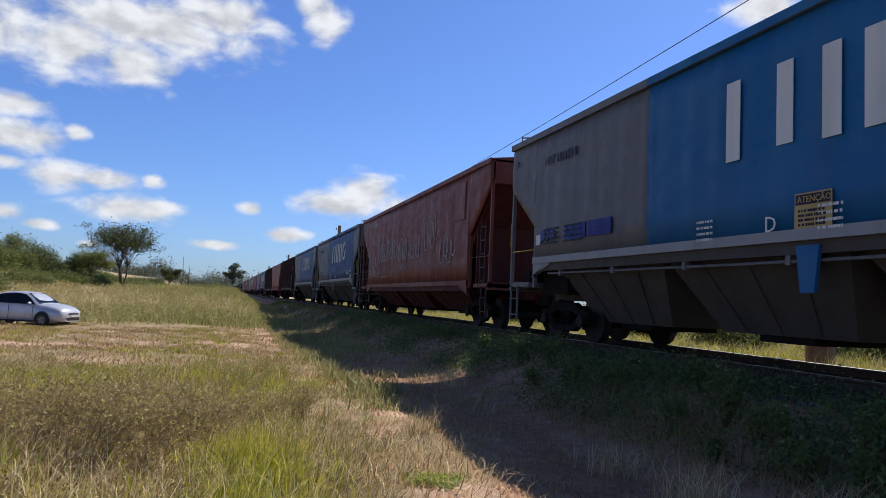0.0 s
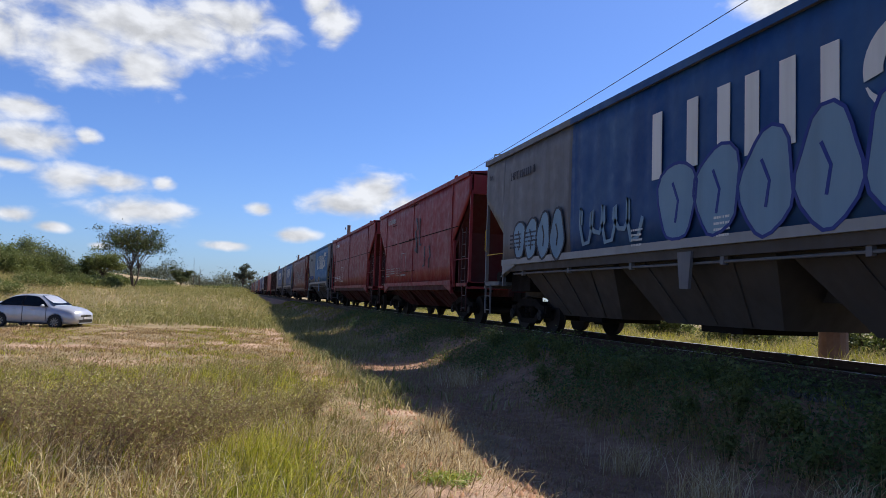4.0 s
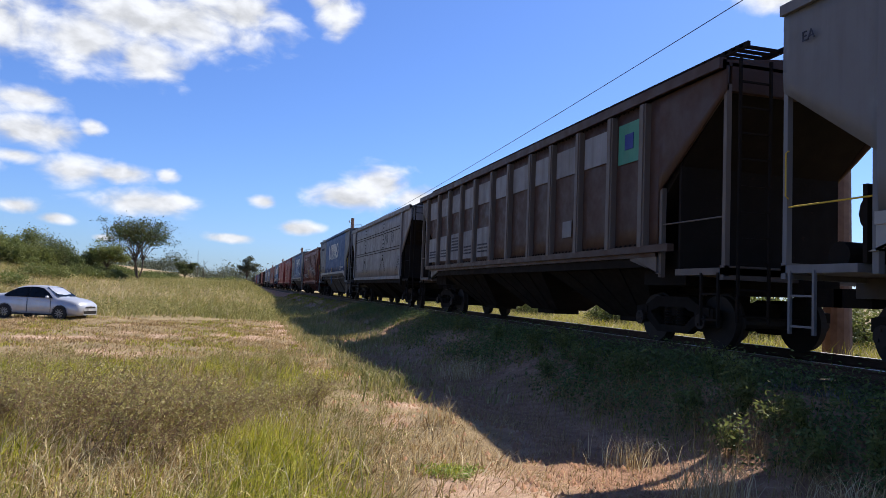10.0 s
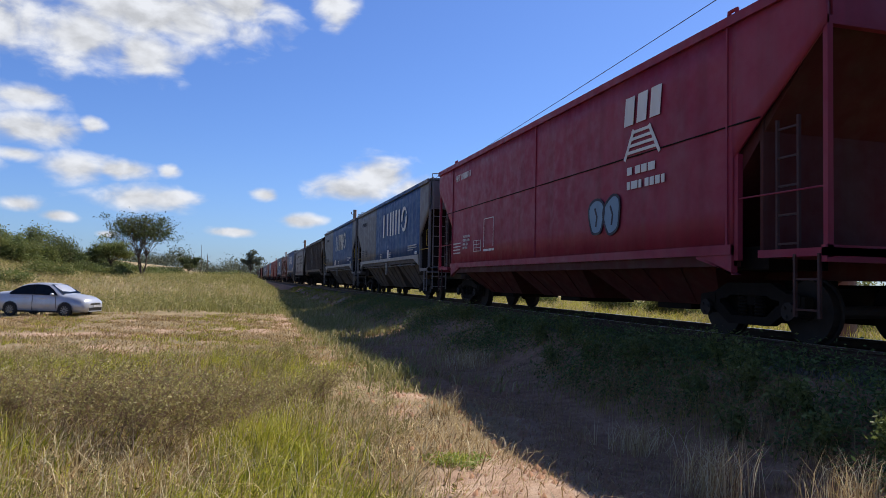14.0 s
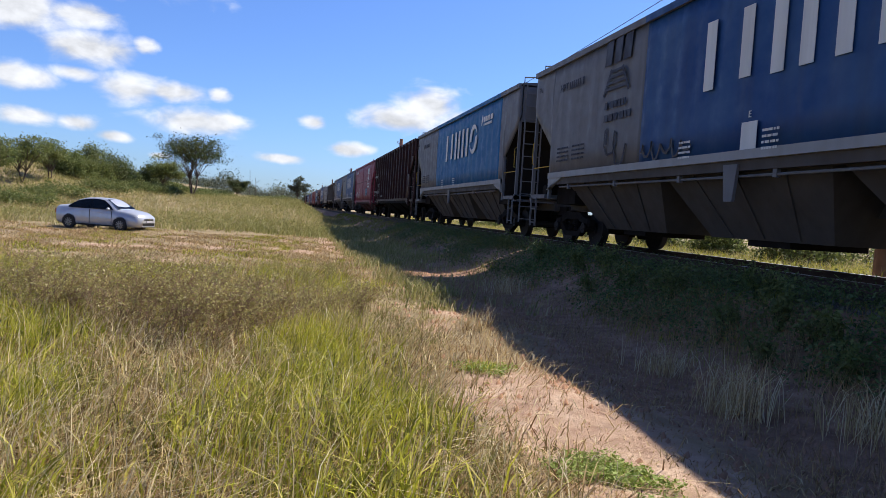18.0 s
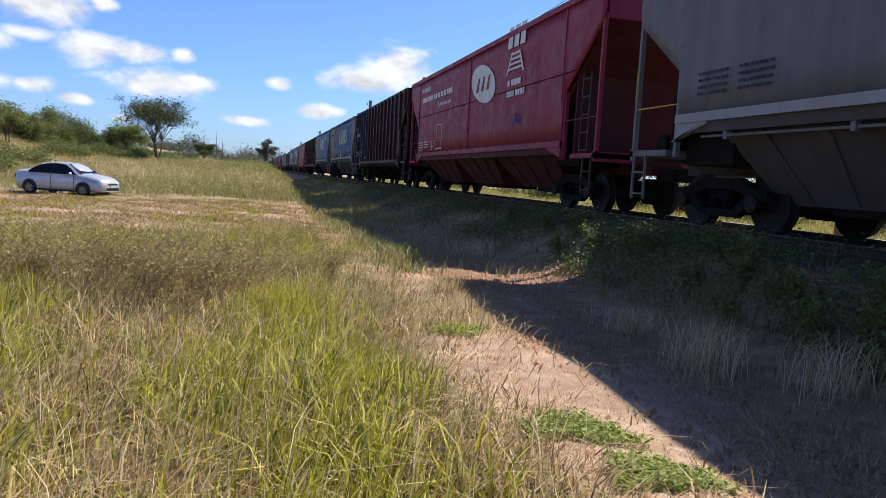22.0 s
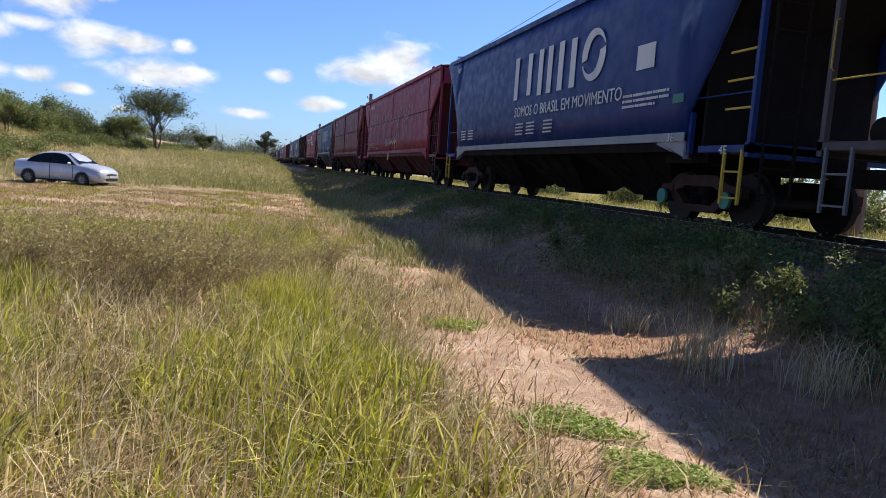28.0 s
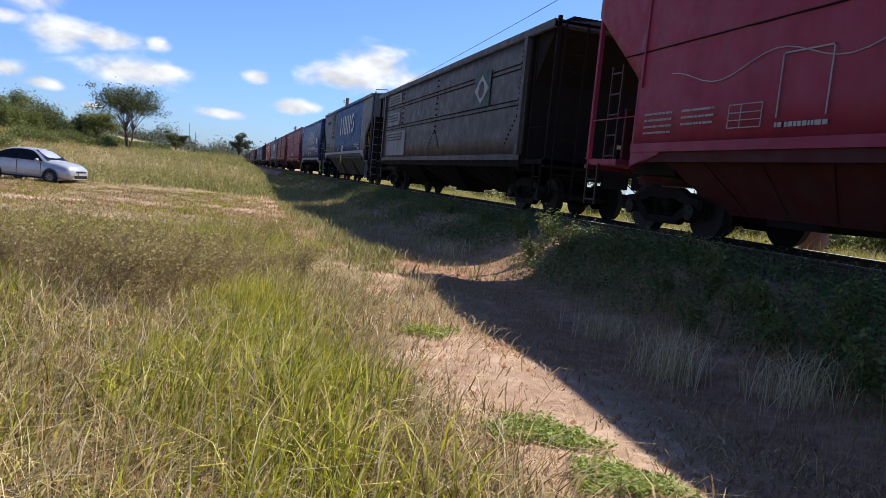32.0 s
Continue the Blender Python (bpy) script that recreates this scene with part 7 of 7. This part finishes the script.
    w, l = ribbed(Ls[16], "maroon", 17, "maroon ribbed hopper wagon with a violet-blue section", "purple")
    # sky reflections painted onto the upper rear side as brown and blue patches
    for y, z, ww, hh, mt in ((12.1, 3.1, 0.95, 1.35, "rustdark"), (13.15, 3.05, 0.95, 0.5, "rustdark"), (13.15, 3.58, 0.95, 0.88, "purple"), (14.3, 3.0, 0.95, 0.5, "rustdark"), (14.3, 3.52, 0.95, 0.9, "purple")):
        plate(w, -y, z, ww, hh, mt, "repainted_patch", -1.61, "painted reflection patch")
    T.append((w, l))
    w, l = red_wagon(Ls[17], "crimson", 18, "crimson hopper wagon with a white oval device", z0=1.5)
    ov = [(-10.5 - 1.2 * math.cos(a * math.pi / 12), 3.42 + 0.56 * math.sin(a * math.pi / 12) + 0.22 * math.cos(a * math.pi / 12) * -1) for a in range(24)]
    part("device_oval", prism(ov, x - .004, x + .004), "letter", w, "white painted oval")
    for k in range(3):
        part("device_block", prism([(-9.85 - 0.5 * k, 3.2), (-10.1 - 0.5 * k, 3.2), (-10.2 - 0.5 * k, 3.62), (-10.05 - 0.5 * k, 3.62)], x - .010, x - .004), "crimson", w)
    part("slogan_lines", bars(x, -2.4, 3.72, [(4.6, 0.19, 0.14)], seed=2), "letter", w)
    part("slogan", words("A gente nunca para.", 0.17, x, -5.0, 3.2), "letter", w)
    sleeper_device(w, -12.6, 2.85, 1.3, "letter")
    scrawl(w, -13.2, 2.0, 0.7, 0.4, "mark", 5, 0.04, 3)
    T.append((w, l))
    T.append(device_wagon(Ls[18], "blue", 19, 7.9, (5.9, 15.7), 8.7, None, "grey covered hopper wagon with a blue panel and notice lines"))
    T.append(red_wagon(Ls[19], "darkred", 20, "dull dark red hopper wagon with dented sides", "faint", "faint", wave=0.035, z0=1.56))
    w, l = red_wagon(Ls[20], "crimson", 21, "red hopper wagon covered with white angular graffiti", "faint", z0=1.45)
    for k in range(7):
        y = -2.3 - 1.75 * k
        ribbon(w, [(y, 2.1), (y - 0.35, 3.3), (y - 0.7, 2.0), (y - 0.1, 2.75), (y - 0.75, 2.9 + 0.3 * (k % 2)), (y - 1.1, 3.5)], 0.07, "faint")
    scrawl(w, -9.2, 1.75, 1.6, 0.4, "letter", 30, 0.06, 5)
    ribbon(w, [(-10.8, 1.55), (-10.8, 1.9), (-11.2, 1.95), (-11.2, 1.6)], 0.12, "yellow")
    T.append((w, l))
    part("date_mark", words("2016", 0.39, x - 0.004, -7.96, 1.70), "faint", T[-1][0], "sprayed date")
    plate(T[-1][0], -8.70, 1.0, 0.32, 0.45, "yellow", "jacking_plate", -1.60, "yellow jacking plate")
    # modern dark blue wagon with bowed sides
    w, l = hopper_wagon(Ls[21], "navy", wave=0, bow=0.12, z0=1.42, cut_len=1.5, cutz=(4.2, 1.7), top=4.36, peak=0.2, sill="white", under="under", label="dark blue hopper wagon with bowed sides", step_mat="yellow",
                        corner="navy", side_ladders=False, bogie_paint="rustdark", end_gap=1.25, bogie_in=1.75, end_ladder_mat="under")
    logo(w, -7.04, 2.52, 1.06, x=-1.735)
    part("slogan", words("SOMOS O BRASIL EM MOVIMENTO", 0.26, -1.725, -7.15, 2.08), "letter", w)
    plate(w, -13.25, 2.55, 0.58, 0.42, "letter", "blank_plate", -1.732)
    for k, y in enumerate((2.15, 2.95, 7.25, 8.0, 9.1)):
        part("data_lines", bars(-1.70, -y, 1.92, [(0.5, 0.035, 0.05)] * 4, seed=k), "letter", w)
    part("notice_lines", bars(-1.70, -12.8, 2.16, [(1.5, 0.045, 0.05), (1.5, 0.045, 0.05), (1.1, 0.045, 0)], seed=5), "letter", w)
    plate(w, -14.45, 1.9, 0.3, 0.14, "green", "data_plate", -1.70)
    part("class_letters", words("HPT", 0.16, -1.72, -1.3, 3.85), "letter", w)
    for z in (1.72, 2.12, 2.52):
        part("rung", B((-1.58, -1.555, -l + 0.05, -l + 0.62, z, z + 0.03)), "yellow", w, "yellow ladder rung")
    part("end_mark", words("3E", 0.13, -1.655, -l + 1.95, 1.30), "letter", w)
    part("end_mark", words("4E", 0.13, -1.615, -l + 0.62, 1.09), "letter", w)
    for y in (-l + 1.75 + 0.865, -l + 1.75 - 0.865):
        cap = bmesh.new()
        disc_x(cap, -1.25, -1.20, y, 0.42, 0.13, 14)
        part("bearing_cap", cap, "green", w, "green painted bearing cap")
    T.append((w, l))
    w, l = device_wagon(Ls[22], "blue", 23, 8.3, (6.0, 15.8), 9.4, None, "grey hopper wagon with a dark device and a worn blue panel", lessor=True, gap=2.1, corner="darkgrey", hook_mat="yellow")
    T.append((w, l))
    w, l = rivet_wagon(Ls[23], "darkgrey", 24, "sooty dark grey riveted hopper wagon with white lettering panels", 1.35, (4.2, 4.19))
    for y, z, ww, hh in ((2.35, 3.55, 2.2, 0.42), (2.3, 2.68, 2.2, 0.52), (2.3, 1.42, 3.4, 0.98)):
        plate(w, -y, z, ww, hh, "patch", "lettering_panel", label="worn pale lettering panel")
        part("data_lines", bars(x - 0.008, -y - 0.1, z + hh - 0.08, [(ww * 0.8, 0.055, 0.06)] * 3, seed=int(y * 9)), "slate", w)
    plate(w, -13.75, 2.66, 1.35, 0.95, "flag_green", "painted_flag", -1.632, "faded dark green painted flag")
    dia = [(-13.85, 3.13), (-14.42, 3.53), (-15.0, 3.13), (-14.42, 2.75)]
    part("flag_diamond", prism(dia, x - .010, x - .002), "faint", w, "pale painted diamond")
    disc = bmesh.new()
    disc_x(disc, x - .016, x - .010, -14.42, 3.13, 0.23, 18)
    part("flag_disc", disc, "ink", w, "dark painted disc")
    T.append((w, l))
    w, l = red_wagon(Ls[24], "crimson", 25, "bright red hopper wagon with a thin sprayed wave line", "faint", z0=1.45)
    ribbon(w, [(-2.6 - 0.2 * k, 2.40 + 0.006 * k + 0.13 * math.cos(k * 0.56)) for k in range(26)], 0.014, "faint")
    T.append((w, l))
    T.append(device_wagon(Ls[25], "blue", 26, label="grey covered hopper wagon with a blue panel"))
    for f, (w, l) in zip(fronts, T):
        WAGONS.append((f, w, l))
    # the part of the train that is already far down the line
    far = {}
    for kd, body, mid, ribs in (("blue", "grey", "blue", 0), ("dark", "maroon", None, 15), ("red", "red", None, 0), ("rust", "rust", None, 0), ("grey", "oldgrey", None, 0), ("navy", "navy", None, 0)):
        far[kd] = hopper_wagon(18.4, body, mid, mid_span=(0.33, 0.9), near=False, ribs=ribs, sill="white" if mid else body, under="under" if not mid else "hopper",
                               label={"blue": "grey covered hopper wagon with a blue panel", "dark": "dark maroon ribbed hopper wagon", "red": "red covered hopper wagon", "rust": "rust-red covered hopper wagon",
                                      "grey": "old grey hopper wagon", "navy": "dark blue hopper wagon"}[kd], **({"wave": 0.02} if mid else RED | {"wave": 0.0}))
        if mid:
            logo(far[kd][0], -7.9, 2.78, 1.1)
    order = ["blue", "dark", "red", "dark", "blue", "navy", "red", "blue", "grey", "rust", "blue", "red", "grey", "blue", "dark", "blue", "rust", "navy", "blue", "grey", "red", "dark", "blue", "blue", "dark", "red"]
    f, used = 53.94, set()
    for kd in order:
        w, l = far[kd]
        f += 18.4
        if kd in used:
            w = copy_thing(w, pose(0, 0, 0))
            for o in w.children_recursive:
                if o.name.startswith("wheelset"):
                    (WHEELS_FRONT if o.location.y > 0 else WHEELS_BACK).append(o)
        used.add(kd)
        WAGONS.append((f, w, l))


make_train()

# ---- motion ----
SPEEDS = [13.1, 13.07, 13.02, 12.9, 12.7, 12.44, 12.13, 11.82, 11.48]   # metres a second, every four seconds


def gone(t):
    """How far the train has rolled at t seconds."""
    s = 0.0
    for i in range(8):
        u = min(max(t - 4 * i, 0.0), 4.0)
        s += SPEEDS[i] * u + (SPEEDS[i + 1] - SPEEDS[i]) * u * u / 8
    # a short quicker stretch
    u = min(max(t - 10.0, 0.0), 1.0)
    return s + 1.45 * u * u * (3 - 2 * u)


def motions():
    for front, w, l in WAGONS:
        walk(w, [(t, pose(TX, front + gone(t), RAIL)) for t in (0, 2, 4, 6, 8, 9, 10, 10.25, 10.5, 10.75, 11, 12, 13, 14, 16, 18, 20, 22, 24, 26, 28, 30, 32)])
    for wheels, y in ((WHEELS_FRONT, 0.865), (WHEELS_BACK, -0.865)):
        walk(wheels[0], [(k / FPS, pose(0, y, 0.42, -math.degrees(gone(k / FPS) / 0.42))) for k in range(0, 32 * FPS + 1)])
        first = wheels[0].animation_data
        for w in wheels[1:]:
            w.rotation_mode = "QUATERNION"
            w.animation_data_create()
            w.animation_data.action = first.action
            w.animation_data.action_slot = first.action_slot


motions()
